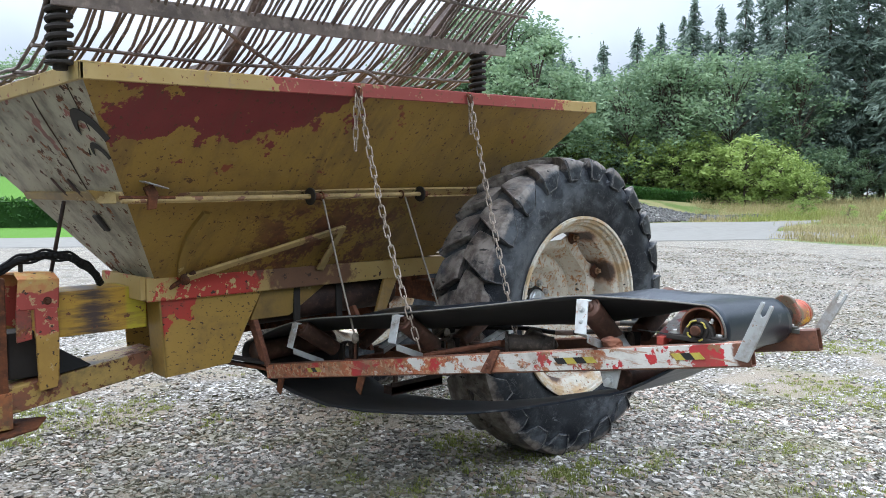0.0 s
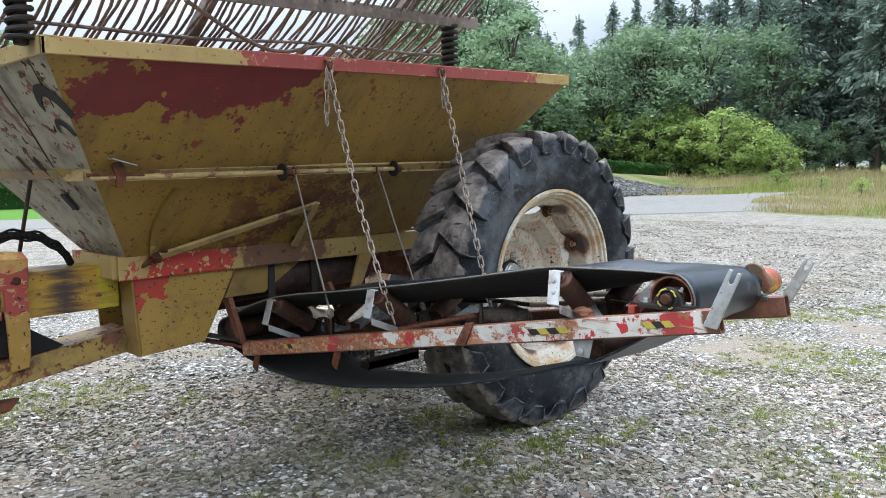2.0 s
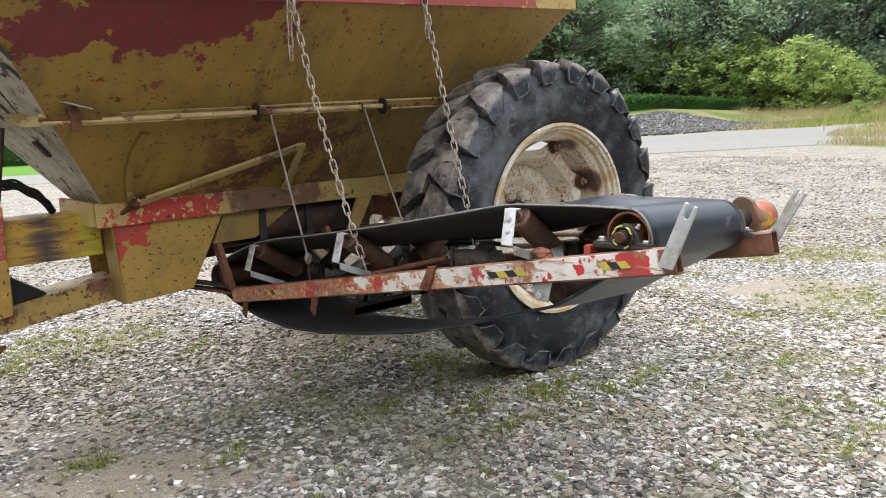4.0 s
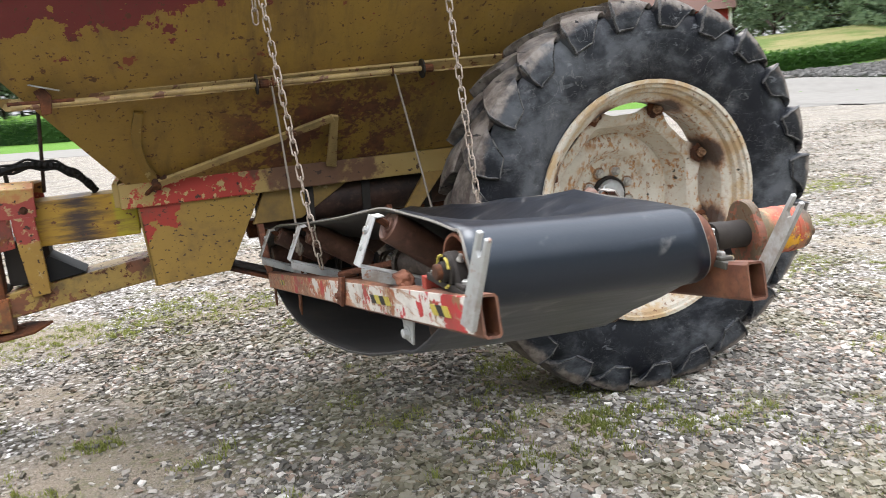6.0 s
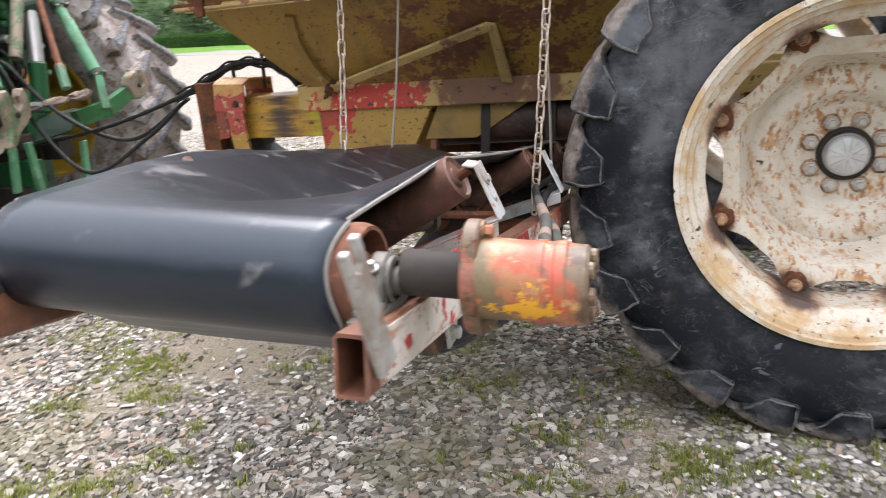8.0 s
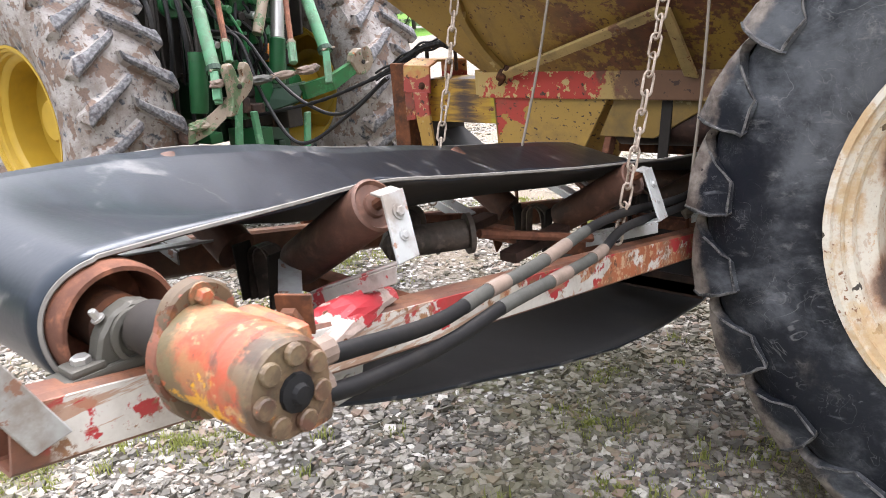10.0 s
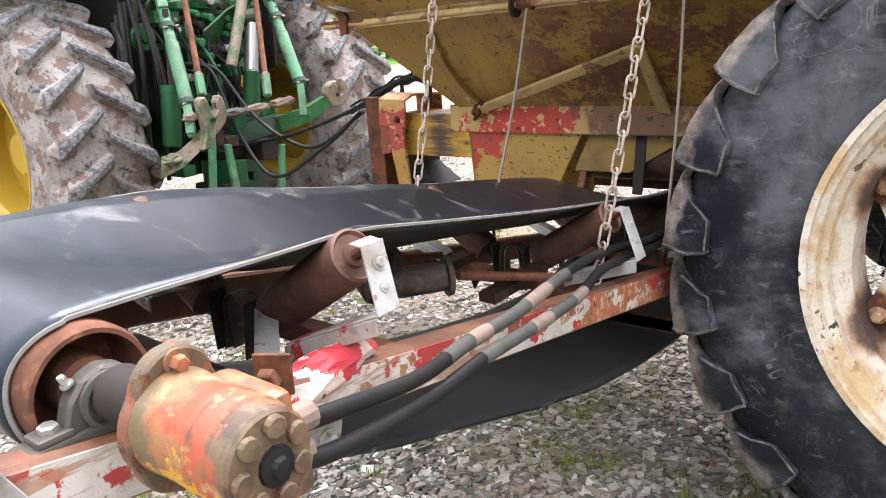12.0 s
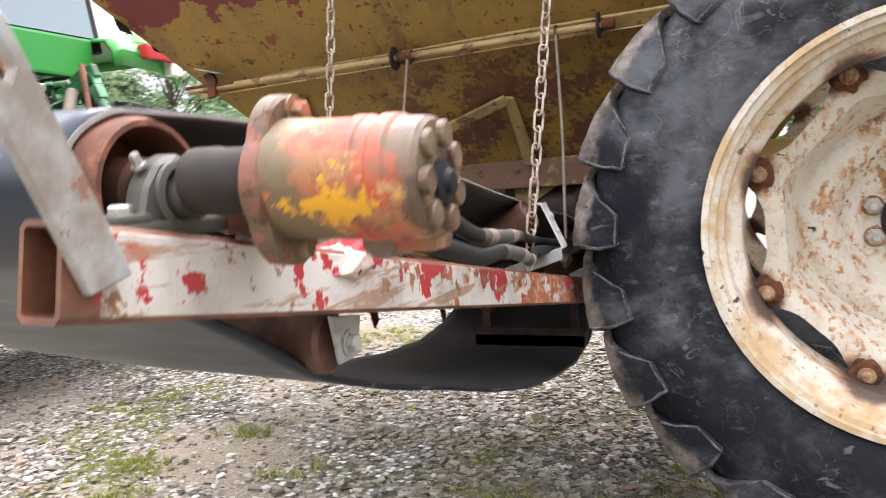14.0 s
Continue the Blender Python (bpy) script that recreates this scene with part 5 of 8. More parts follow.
def ground_material():
    """Gravel in the yard, grass past the road and past the yard's ends."""
    n = Nodes("yard_and_grass")
    x, y, z = n.xyz()
    wob = n.math("MULTIPLY", n.math("SUBTRACT", n.noise(0.6, 6, 0.65), 0.5), 3.0)
    cross = n.math("ADD", n.math("MULTIPLY", x, 0.547), n.math("MULTIPLY", y, 0.837))
    past = n.step(n.math("ADD", cross, n.math("MULTIPLY", wob, 0.15)), 26.5, 26.7)
    east = n.step(n.math("ADD", n.math("SUBTRACT", x, n.math("MULTIPLY", y, 0.3)), n.math("MULTIPLY", wob, 0.5)), 21.5, 22.3)
    west = n.step(n.math("SUBTRACT", n.math("MULTIPLY", x, -1.0), wob), 26.0, 27.0)
    south = n.step(n.math("SUBTRACT", n.math("MULTIPLY", y, -1.0), wob), 22.0, 23.0)
    grass = n.math("MAXIMUM", n.math("MAXIMUM", past, east), n.math("MAXIMUM", west, south))
    cell = n.voronoi(42, "F1", out="Color")
    sep = n.t.nodes.new("ShaderNodeSeparateColor")
    n.t.links.new(cell, sep.inputs[0])
    dist = n.voronoi(42)
    stone = n.mix(sep.outputs[0], (0.32, 0.3, 0.28), (0.12, 0.115, 0.105))
    stone = n.mix(n.step(sep.outputs[1], 0.75, 0.9), stone, (0.62, 0.61, 0.59))
    c = n.mix(n.step(dist, 0.4, 0.75), stone, (0.055, 0.047, 0.037))
    fine = n.mix(n.step(n.noise(150, 4, 0.7), 0.3, 0.7), (0.09, 0.076, 0.058), (0.34, 0.29, 0.23))
    c = n.mix(n.step(n.noise(1.1, 6, 0.6), 0.44, 0.6), c, fine)
    moss = n.math("MULTIPLY", n.step(n.noise(1.7, 7, 0.65), 0.48, 0.64), n.step(n.noise(30, 4), 0.4, 0.6))
    c = n.mix(n.math("MULTIPLY", moss, 0.55), c, (0.11, 0.115, 0.04))
    far = n.mix(n.noise(0.8, 6, 0.6), (0.215, 0.2, 0.175), (0.135, 0.126, 0.108))
    away = n.step(n.math("ADD", n.math("ABSOLUTE", x), n.math("ABSOLUTE", y)), 7.0, 16.0)
    coarse = n.mix(n.noise(6, 7, 0.75), (0.29, 0.262, 0.228), (0.09, 0.082, 0.07))
    far = n.mix(0.7, far, n.mix(n.step(n.noise(22, 4, 0.7), 0.48, 0.66), coarse, (0.35, 0.318, 0.27)))
    far = n.mix(n.math("MULTIPLY", n.step(n.noise(48, 3, 0.7), 0.5, 0.62), 0.6), far, (0.41, 0.375, 0.32))
    far = n.mix(n.math("MULTIPLY", n.step(n.noise(37, 3, 0.7), 0.54, 0.64), 0.7), far, (0.06, 0.055, 0.045))
    far = n.mix(n.math("MULTIPLY", n.step(n.noise(15, 3, 0.65), 0.53, 0.62), 0.65), far, (0.46, 0.425, 0.365))
    far = n.mix(n.math("MULTIPLY", n.step(n.noise(19, 3, 0.65), 0.54, 0.62), 0.7), far, (0.055, 0.05, 0.042))
    far = n.mix(n.math("MULTIPLY", n.step(n.noise(2.6, 7, 0.72), 0.46, 0.62), 0.6), far, (0.085, 0.08, 0.068))
    c = n.mix(n.math("MULTIPLY", away, 0.8), c, far)
    lawn = n.mix(n.noise(0.4, 6, 0.6), (0.065, 0.15, 0.02), (0.095, 0.195, 0.028))
    lawn = n.mix(n.math("MULTIPLY", n.noise(14, 5, 0.7), 0.4), lawn, (0.05, 0.12, 0.015))
    meadow = n.mix(n.step(n.noise(0.25, 6, 0.65), 0.4, 0.6), (0.095, 0.13, 0.035), (0.23, 0.195, 0.095))
    meadow = n.mix(n.math("MULTIPLY", n.noise(9, 6, 0.75), 0.6), meadow, (0.05, 0.085, 0.02))
    g = n.mix(east, lawn, meadow)
    c = n.mix(grass, c, g)
    n.bump(n.math("SUBTRACT", n.noise(90, 4), n.math("MULTIPLY", dist, 1.5)), 0.6, 0.012)
    return n.done(c, 0.9, 0.0, 0.12)


xs, ys = graded(-600, 700, -3, 9, 0.3), graded(-500, 800, -3, 9, 0.3)
xs = sorted([v for v in xs if not 18 < v < 48] + [float(v) for v in np.arange(18, 48.1, 0.75)])
ys = sorted([v for v in ys if not 10 < v < 34] + [float(v) for v in np.arange(10, 34.1, 0.75)])
bm = bmesh.new()
grid = [[bm.verts.new((x, y, land(x, y))) for x in xs] for y in ys]
for j in range(len(ys) - 1):
    for i in range(len(xs) - 1):
        bm.faces.new((grid[j][i], grid[j][i + 1], grid[j + 1][i + 1], grid[j + 1][i]))
tagged(part("ground", bm, ground_material(), None, "", True), "pale gravel yard with grass beyond the road", "ground", "", "structure")


def along(t, n):
    """The place t metres along the road and n metres across."""
    return 0.837 * t + 0.547 * n, -0.547 * t + 0.837 * n


bm = bmesh.new()
rows = []
for t in np.arange(-160, 70, 4.0):
    row = []
    for n in (22.0, 22.2, 23.6, 25.1, 26.6, 26.8):
        x, y = along(t, n)
        row.append(bm.verts.new((x, y, land(x, y) + (0.02 if 22.1 < n < 26.7 else -0.15))))
    rows.append(row)
for a, b in zip(rows, rows[1:]):
    for i in range(5):
        bm.faces.new((a[i], a[i + 1], b[i + 1], b[i]))
tagged(part("road", bm, M_ASPHALT, None, "", True), "pale worn asphalt road past the yard", "road", "", "structure")


def between(knots, x):
    """Height of a line of straight pieces over x."""
    for (xa, ya), (xb, yb) in zip(knots, knots[1:]):
        if x <= xb:
            break
    return ya + (yb - ya) * (x - xa) / (xb - xa)


KERB_FAR = ((18.0, 22.0), (23.0, 19.4), (28.0, 18.3), (32.0, 17.3), (36.2, 14.9), (40.0, 13.7))
BANK_FOOT = ((19.0, 21.6), (23.0, 19.5), (28.0, 18.6), (32.0, 18.0), (36.7, 17.5), (44.0, 17.2))
BANK_TOP = ((19.0, 21.7), (22.0, 21.2), (28.0, 22.2), (38.5, 23.7), (41.0, 20.6), (44.0, 17.3))
KERB_NEAR = ((18.0, 14.0), (21.0, 12.0), (24.7, 9.9), (31.5, 12.3), (40.0, 13.3))
bm = bmesh.new()
rows = []
for x in np.linspace(18.0, 40.0, 34):
    a, b = between(KERB_NEAR, x), between(KERB_FAR, x)
    rows.append([bm.verts.new((x, y, land(x, y) + (0.030 if a <= y <= b else -0.15))) for y in (a - 0.2, *np.linspace(a, b, 9), b + 0.2)])
for a, b in zip(rows, rows[1:]):
    for i in range(10):
        bm.faces.new((a[i], a[i + 1], b[i + 1], b[i]))
tagged(part("side_road", bm, M_ASPHALT, None, "", True), "pale side road joining across the yard", "road", "", "structure")


# gravel bank between the road and the far hedge
bm = bmesh.new()
rows = []
for x in np.linspace(19.0, 44.0, 60):
    south, north = between(BANK_FOOT, x), between(BANK_TOP, x)
    row = []
    for f in np.linspace(0, 1, 13):
        y = south + (max(north, south + 0.1) - south) * f + 0.2 * noise.noise((x, f * 3, 2.0))
        row.append(bm.verts.new((x, y, land(x, y) - 0.10 + 0.15 * smooth(min(f, 1 - f), 0.0, 0.08) + 0.05 * noise.noise((x * 1.5, y * 1.5, 0)))))
    rows.append(row)
for a, b in zip(rows, rows[1:]):
    for i in range(12):
        bm.faces.new((a[i], a[i + 1], b[i + 1], b[i]))
tagged(part("gravel_verge", bm, M_GRAVEL, None, "", True), "strip of grey gravel between road and hedge", "verge", "", "structure")


# ---- stones and grass on the yard ----
def scatter_stones(name, count, rect, r_lo, r_hi, seed, label):
    rs = np.random.RandomState(seed)
    ico = bmesh.new()
    bmesh.ops.create_cube(ico, size=1.5)
    bmesh.ops.triangulate(ico, faces=ico.faces[:])
    base = np.array([v.co[:] for v in ico.verts])
    tri = np.array([[v.index for v in f.verts] for f in ico.faces])
    ico.free()
    px = rs.uniform(rect[0], rect[1], count * 2)
    py = rs.uniform(rect[2], rect[3], count * 2)
    keep = []
    for a, b in zip(px, py):
        bare = noise.noise((a * 0.75, b * 0.75, 5.0)) + 0.45 * noise.noise((a * 2.6, b * 2.6, 1.0))
        bare += 1.2 * math.exp(-(((a - 1.55) / 0.7) ** 2 + ((b - 2.75) / 0.5) ** 2)) + 0.12
        rim = min(a - rect[0], rect[1] - a, b - rect[2], rect[3] - b) + 0.5 * noise.noise((a * 1.3, b * 1.3, 7.0))
        keep.append(rs.rand() > 1 - smooth(rim, 0.0, 0.9) * (1 - smooth(bare, -0.05, 0.55) * 0.93))
    px, py = px[keep][:count], py[keep][:count]
    n = len(px)
    r = r_lo + (r_hi - r_lo) * rs.rand(n) ** 2.1
    shape = base[None] * (1 + rs.uniform(-0.5, 0.32, (n, len(base), 3)))
    shape = shape * (np.stack([rs.uniform(0.7, 1.6, n), rs.uniform(0.5, 1.05, n), rs.uniform(0.3, 0.62, n)], 1))[:, None, :] * r[:, None, None]
    an, ti = rs.uniform(0, 6.283, n), rs.uniform(-0.5, 0.5, n)
    ca, sa, ct, s_t = np.cos(an), np.sin(an), np.cos(ti), np.sin(ti)
    x, y, z = shape[..., 0], shape[..., 1], shape[..., 2]
    y, z = y * ct[:, None] - z * s_t[:, None], y * s_t[:, None] + z * ct[:, None]
    x, y = x * ca[:, None] - y * sa[:, None], x * sa[:, None] + y * ca[:, None]
    pz = np.array([land(a, b) for a, b in zip(px, py)])
    co = np.stack([x + px[:, None], y + py[:, None], z + (pz + r * rs.uniform(0.0, 0.4, n))[:, None]], -1).reshape(-1, 3)
    idx = (tri[None] + (np.arange(n) * len(base))[:, None, None]).reshape(-1)
    me = bpy.data.meshes.new(name)
    me.vertices.add(len(co))
    me.vertices.foreach_set("co", co.ravel())
    me.loops.add(len(idx))
    me.loops.foreach_set("vertex_index", idx)
    nf = len(idx) // 3
    me.polygons.add(nf)
    me.polygons.foreach_set("loop_start", np.arange(nf) * 3)
    me.polygons.foreach_set("use_smooth", np.zeros(nf, dtype=bool))
    me.update(calc_edges=True)
    me.materials.append(M_STONE)
    return tagged(new(name, me), label, "gravel", "", "stuff")


scatter_stones("gravel_stones", 120000, (-0.3, 6.0, 0.2, 5.0), 0.005, 0.022, 1, "loose grey and white crushed gravel")
scatter_stones("gravel_stones", 52000, (-3.5, 11.0, -0.6, 10.0), 0.006, 0.019, 2, "loose grey gravel further off")
scatter_stones("gravel_stones", 28000, (7.0, 20.0, 1.2, 11.5), 0.008, 0.021, 3, "loose grey gravel towards the road")

bank_stones = bmesh.new()
rnd = random.Random(12)
for _ in range(2600):
    x = rnd.uniform(22.0, 43.0)
    f = rnd.random()
    y = between(BANK_FOOT, x) * (1 - f) + between(BANK_TOP, x) * f
    r = rnd.uniform(0.03, 0.085)
    m = Matrix.Translation((x, y, land(x, y) + 0.055)) @ pose(0, 0, 0, rnd.uniform(-40, 40), rnd.uniform(-40, 40), rnd.uniform(0, 360)) @ Matrix.Diagonal((r * rnd.uniform(0.8, 1.5), r, r * rnd.uniform(0.5, 0.9), 1))
    corners = [bank_stones.verts.new(m @ Vector((a * rnd.uniform(0.6, 1.1), b * rnd.uniform(0.6, 1.1), c * rnd.uniform(0.6, 1.1)))) for a in (-1, 1) for b in (-1, 1) for c in (-1, 1)]
    for quad in ((0, 1, 3, 2), (4, 6, 7, 5), (0, 4, 5, 1), (2, 3, 7, 6), (0, 2, 6, 4), (1, 5, 7, 3)):
        bank_stones.faces.new([corners[q] for q in quad])
tagged(part("bank_stones", bank_stones, flat("grey_bank_stone", (0.15, 0.147, 0.14), 0.85, 0.0, 0.7, 5, 0.3, 0.25)), "coarse grey stones on the bank below the hedge", "gravel", "", "stuff")


def grass_tufts():
    rs = np.random.RandomState(6)
    verts, faces = [], []

    def tuft(x, y, blades, h, spread):
        z = land(x, y)
        for _ in range(blades):
            a, q = rs.uniform(0, 6.283), abs(rs.normal(0, spread))
            bx, by = x + q * math.cos(a), y + q * math.sin(a)
            hh = h * rs.uniform(0.5, 1.2)
            lean, la = rs.uniform(0.2, 0.9) * hh, rs.uniform(0, 6.283)
            w = rs.uniform(0.0014, 0.003)
            dx, dy = math.cos(la), math.sin(la)
            k = len(verts)
            verts.extend([(bx - dy * w, by + dx * w, z - 0.004), (bx + dy * w, by - dx * w, z - 0.004),
                          (bx + dx * lean * 0.45 + dy * w * 0.7, by + dy * lean * 0.45 - dx * w * 0.7, z + hh * 0.65), (bx + dx * lean * 0.45 - dy * w * 0.7, by + dy * lean * 0.45 + dx * w * 0.7, z + hh * 0.65),
                          (bx + dx * lean, by + dy * lean, z + hh)])
            faces.extend([(k, k + 1, k + 2, k + 3), (k + 3, k + 2, k + 4)])

    made = 0
    while made < 3600:
        x, y = rs.uniform(0.0, 9.0), rs.uniform(0.2, 7.0)
        patch = noise.noise((x * 0.9, y * 0.9, 9.0)) + 0.5 * noise.noise((x * 3, y * 3, 4.0)) + 0.2 * smooth(x, 2.3, 4.2) * (1 - smooth(y, 3.0, 5.0))
        if patch > 0.2 + 0.34 * rs.rand():
            tuft(x, y, rs.randint(10, 34), rs.uniform(0.008, 0.024), rs.uniform(0.012, 0.05))
            made += 1
    clumps = ((1.1, 1.42), (0.95, 1.62), (1.13, 1.8), (1.2, 1.36), (1.38, 1.83), (0.9, 2.3), (1.0, 2.68), (3.44, 2.33), (3.22, 2.33), (2.83, 2.1), (3.57, 2.1), (2.7, 2.4), (1.04, 1.44), (1.49, 1.99), (1.43, 1.84), (2.44, 2.64), (2.72, 2.33), (1.0, 2.64), (1.2, 2.41), (2.71, 2.11), (3.22, 2.22), (3.72, 2.06), (3.19, 2.3), (1.25, 3.13), (2.53, 2.64), (1.31, 4.8), (5.29, 2.24), (4.51, 1.65), (3.88, 2.1), (2.29, 4.38), (4.55, 1.24), (2.34, 3.0))
    for cx, cy in clumps:
        for _ in range(20):
            tuft(cx + rs.normal(0, 0.06), cy + rs.normal(0, 0.05), rs.randint(14, 30), rs.uniform(0.01, 0.03), rs.uniform(0.012, 0.035))
    for _ in range(120):
        x, y = rs.uniform(1.0, 5.5), rs.uniform(0.8, 4.6)
        tuft(x, y, 30, rs.uniform(0.02, 0.045), 0.03)
    near_faces = len(faces)
    for _ in range(5200):
        d, b = rs.uniform(22, 62), radians(rs.uniform(4, 27))
        x, y = d * math.cos(b), d * math.sin(b)
        paved = 18 < x < 40 and between(KERB_NEAR, x) - 0.3 < y < between(KERB_FAR, x) + 0.2 or 19 < x < 44 and between(BANK_FOOT, x) - 0.2 < y < between(BANK_TOP, x) + 0.2
        if x - y * 0.3 > 22.2 and across(x, y) > 12 and noise.noise((x * 0.3, y * 0.3, 3.0)) > -0.25 and not paved:
            k0 = len(verts)
            tuft(x, y, 9, rs.uniform(0.2, 0.55) + 0.25 * smooth(d, 34, 48), 0.35)
            for q in range(k0, len(verts), 5):
                cx, cy = (verts[q][0] + verts[q + 1][0]) / 2, (verts[q][1] + verts[q + 1][1]) / 2
                for e in range(4):
                    vx, vy, vz = verts[q + e]
                    verts[q + e] = (vx + (vx - cx) * 5 if e < 2 else vx, vy + (vy - cy) * 5 if e < 2 else vy, vz)
    me = bpy.data.meshes.new("grass_tufts")
    me.from_pydata(verts, [], faces)
    me.materials.append(M_BLADE)
    me.materials.append(M_DRY)
    for p in me.polygons[near_faces:]:
        x, y, z = p.center
        if noise.noise((x * 0.16, y * 0.16, 8.0)) + 0.3 * noise.noise((x * 2, y * 2, z)) > -0.05 - 0.25 * smooth(x, 34, 46):
            p.material_index = 1
    return tagged(new("grass_tufts", me), "small tufts of grass growing through the gravel", "grass", "", "stuff")


grass_tufts()


# ---- trees, bushes, hedges ----
def cards(name, centres, sizes, seed, material, flat_bias=0.0, droop=None, wide=0.45):
    """Small leaf-shaped faces, one round each centre."""
    rs = np.random.RandomState(seed)
    n = len(centres)
    c = np.asarray(centres)
    u = rs.normal(size=(n, 3))
    u[:, 2] *= 1 - flat_bias
    u /= np.linalg.norm(u, axis=1)[:, None]
    if droop is not None:
        u = droop
    v = np.cross(u, rs.normal(size=(n, 3)))
    v /= np.linalg.norm(v, axis=1)[:, None] + 1e-9
    s = np.asarray(sizes)[:, None]
    q = np.stack([c - u * s, c + v * s * wide - u * s * 0.1, c + u * s, c - v * s * wide * 1.1 + u * s * 0.15], 1).reshape(-1, 3)
    me = bpy.data.meshes.new(name)
    me.vertices.add(len(q))
    me.vertices.foreach_set("co", q.ravel())
    me.loops.add(4 * n)
    me.loops.foreach_set("vertex_index", np.arange(4 * n))
    me.polygons.add(n)
    me.polygons.foreach_set("loop_start", np.arange(n) * 4)
    me.update(calc_edges=True)
    me.materials.append(material)
    return me


def child(name, me, parent, label=""):
    o = new(name, me)
    o.parent = parent
    if label:
        o["label"] = label
    return o


def mesh_of(name, bm, material):
    me = bpy.data.meshes.new(name)
    bm.to_mesh(me)
    bm.free()
    me.materials.append(material)
    return me


def spruce(seed, h, leaves):
    """A spruce of height h at the origin: tapered trunk and drooping whorls."""
    rs = np.random.RandomState(seed)
    t = thing("spruce_tree", (0, 0, 0), "tall dark spruce tree at the edge of the wood", "tree", "trees of the wood")
    trunk = tube([(0.05 * math.sin(k), 0.05 * math.cos(2 * k), h * k / 8) for k in range(9)], [0.22 * (1 - k / 8.5) + 0.015 for k in range(9)], 8)
    cs, sz, dr = [], [], []
    for b in range(int(h * 9)):
        f = rs.rand() ** 0.9
        z = h * (0.10 + 0.885 * f)
        reach = h * 0.17 * (1 - f) ** 0.8 * rs.uniform(0.45, 1.35) + 0.2
        a = rs.uniform(0, 6.283)
        L = reach * rs.uniform(0.6, 1.1)
        m = max(9, int(leaves * 3.6 * L / 3.0))
        tube([(0, 0, z), (L * math.cos(a) * 0.6, L * math.sin(a) * 0.6, z - L * 0.1)], [0.03, 0.01], 3, trunk)
        for q in rs.rand(m) ** 0.7:
            drop = -0.36 * L * q ** 1.5 + 0.14 * L * q
            side = rs.normal(0, 0.2 * L * (1.15 - q) + 0.1)
            cs.append((L * q * math.cos(a) - side * math.sin(a), L * q * math.sin(a) + side * math.cos(a), z + drop + rs.normal(0, 0.2)))
            sz.append(rs.uniform(0.14, 0.38))
            d = np.array([math.cos(a) + rs.normal(0, 0.5), math.sin(a) + rs.normal(0, 0.5), -0.6 + rs.normal(0, 0.35)])
            dr.append(d / np.linalg.norm(d))
    child("trunk", mesh_of("trunk", trunk, M_BARK), t)
    child("crown", cards("crown", cs, sz, seed, M_SPRUCE, 0.0, np.array(dr), 0.27), t, "drooping dark needles")
    return t


def broadleaf(seed, h, count, material, spread=0.36, base=0.16, kind="birch_tree", label="broad leafy green tree, at the edge of the wood or added out of view", size=(0.12, 0.3), group="trees of the wood"):
    rs = np.random.RandomState(seed)
    t = thing(kind, (0, 0, 0), label, "bush" if h < 6 else "tree", group)
    bm = tube([(0.08 * math.sin(k * 1.3), 0.08 * math.cos(k), h * 0.8 * k / 6) for k in range(7)], [0.03 * h / 2.5 * (1 - k / 7.5) + 0.01 for k in range(7)], 8)
    clumps = []
    for k in range(46):
        f = rs.uniform(base, 1.0)
        wide = spread * h * math.sin(math.pi * min(1, (f - base) / (1 - base) * 0.86 + 0.12)) ** 0.7
        a, q = rs.uniform(0, 6.283), math.sqrt(rs.uniform(0.12, 1.0))
        c = np.array([wide * q * math.cos(a), wide * q * math.sin(a), h * f])
        clumps.append((c, h * rs.uniform(0.06, 0.13)))
        tube([(0, 0, h * max(0.12, f * 0.7)), tuple(c * 0.6 + np.array([0, 0, h * f * 0.36])), tuple(c)], [0.006 * h, 0.004 * h, 0.002 * h], 4, bm)
    cs, sz = [], []
    for c, r in clumps:
        m = int(count / len(clumps) * (r / (0.095 * h)) ** 2)
        d = rs.normal(size=(m, 3))
        d /= np.linalg.norm(d, axis=1)[:, None]
        rad = r * rs.rand(m) ** 0.45 * (1 + 0.35 * rs.normal(size=m))
        cs.extend(c + d * rad[:, None] * np.array([1.15, 1.15, 0.8]))
        sz.extend(rs.uniform(size[0], size[1], m))
    child("trunk", mesh_of("trunk", bm, M_BARK), t)
    child("crown", cards("crown", cs, sz, seed, material, 0.5), t)
    return t


def plant(protos, spots, seed):
    """Copies of the given plants at (x, y, height factor), the first ones set in place themselves."""
    rs = random.Random(seed)
    used = set()
    for k, (x, y, s) in enumerate(spots):
        p = protos[k % len(protos)]
        if p.name in used:
            ob = copy_thing(p, Matrix.Identity(4))
        else:
            ob = p
            used.add(p.name)
        ob.matrix_basis = Matrix.Translation((x, y, land(x, y) - 0.1)) @ pose(0, 0, 0, 0, 0, rs.uniform(0, 360)) @ Matrix.Diagonal((s * rs.uniform(0.9, 1.1), s * rs.uniform(0.9, 1.1), s, 1))


def spot(bearing, d):
    return math.cos(radians(bearing)) * d, math.sin(radians(bearing)) * d


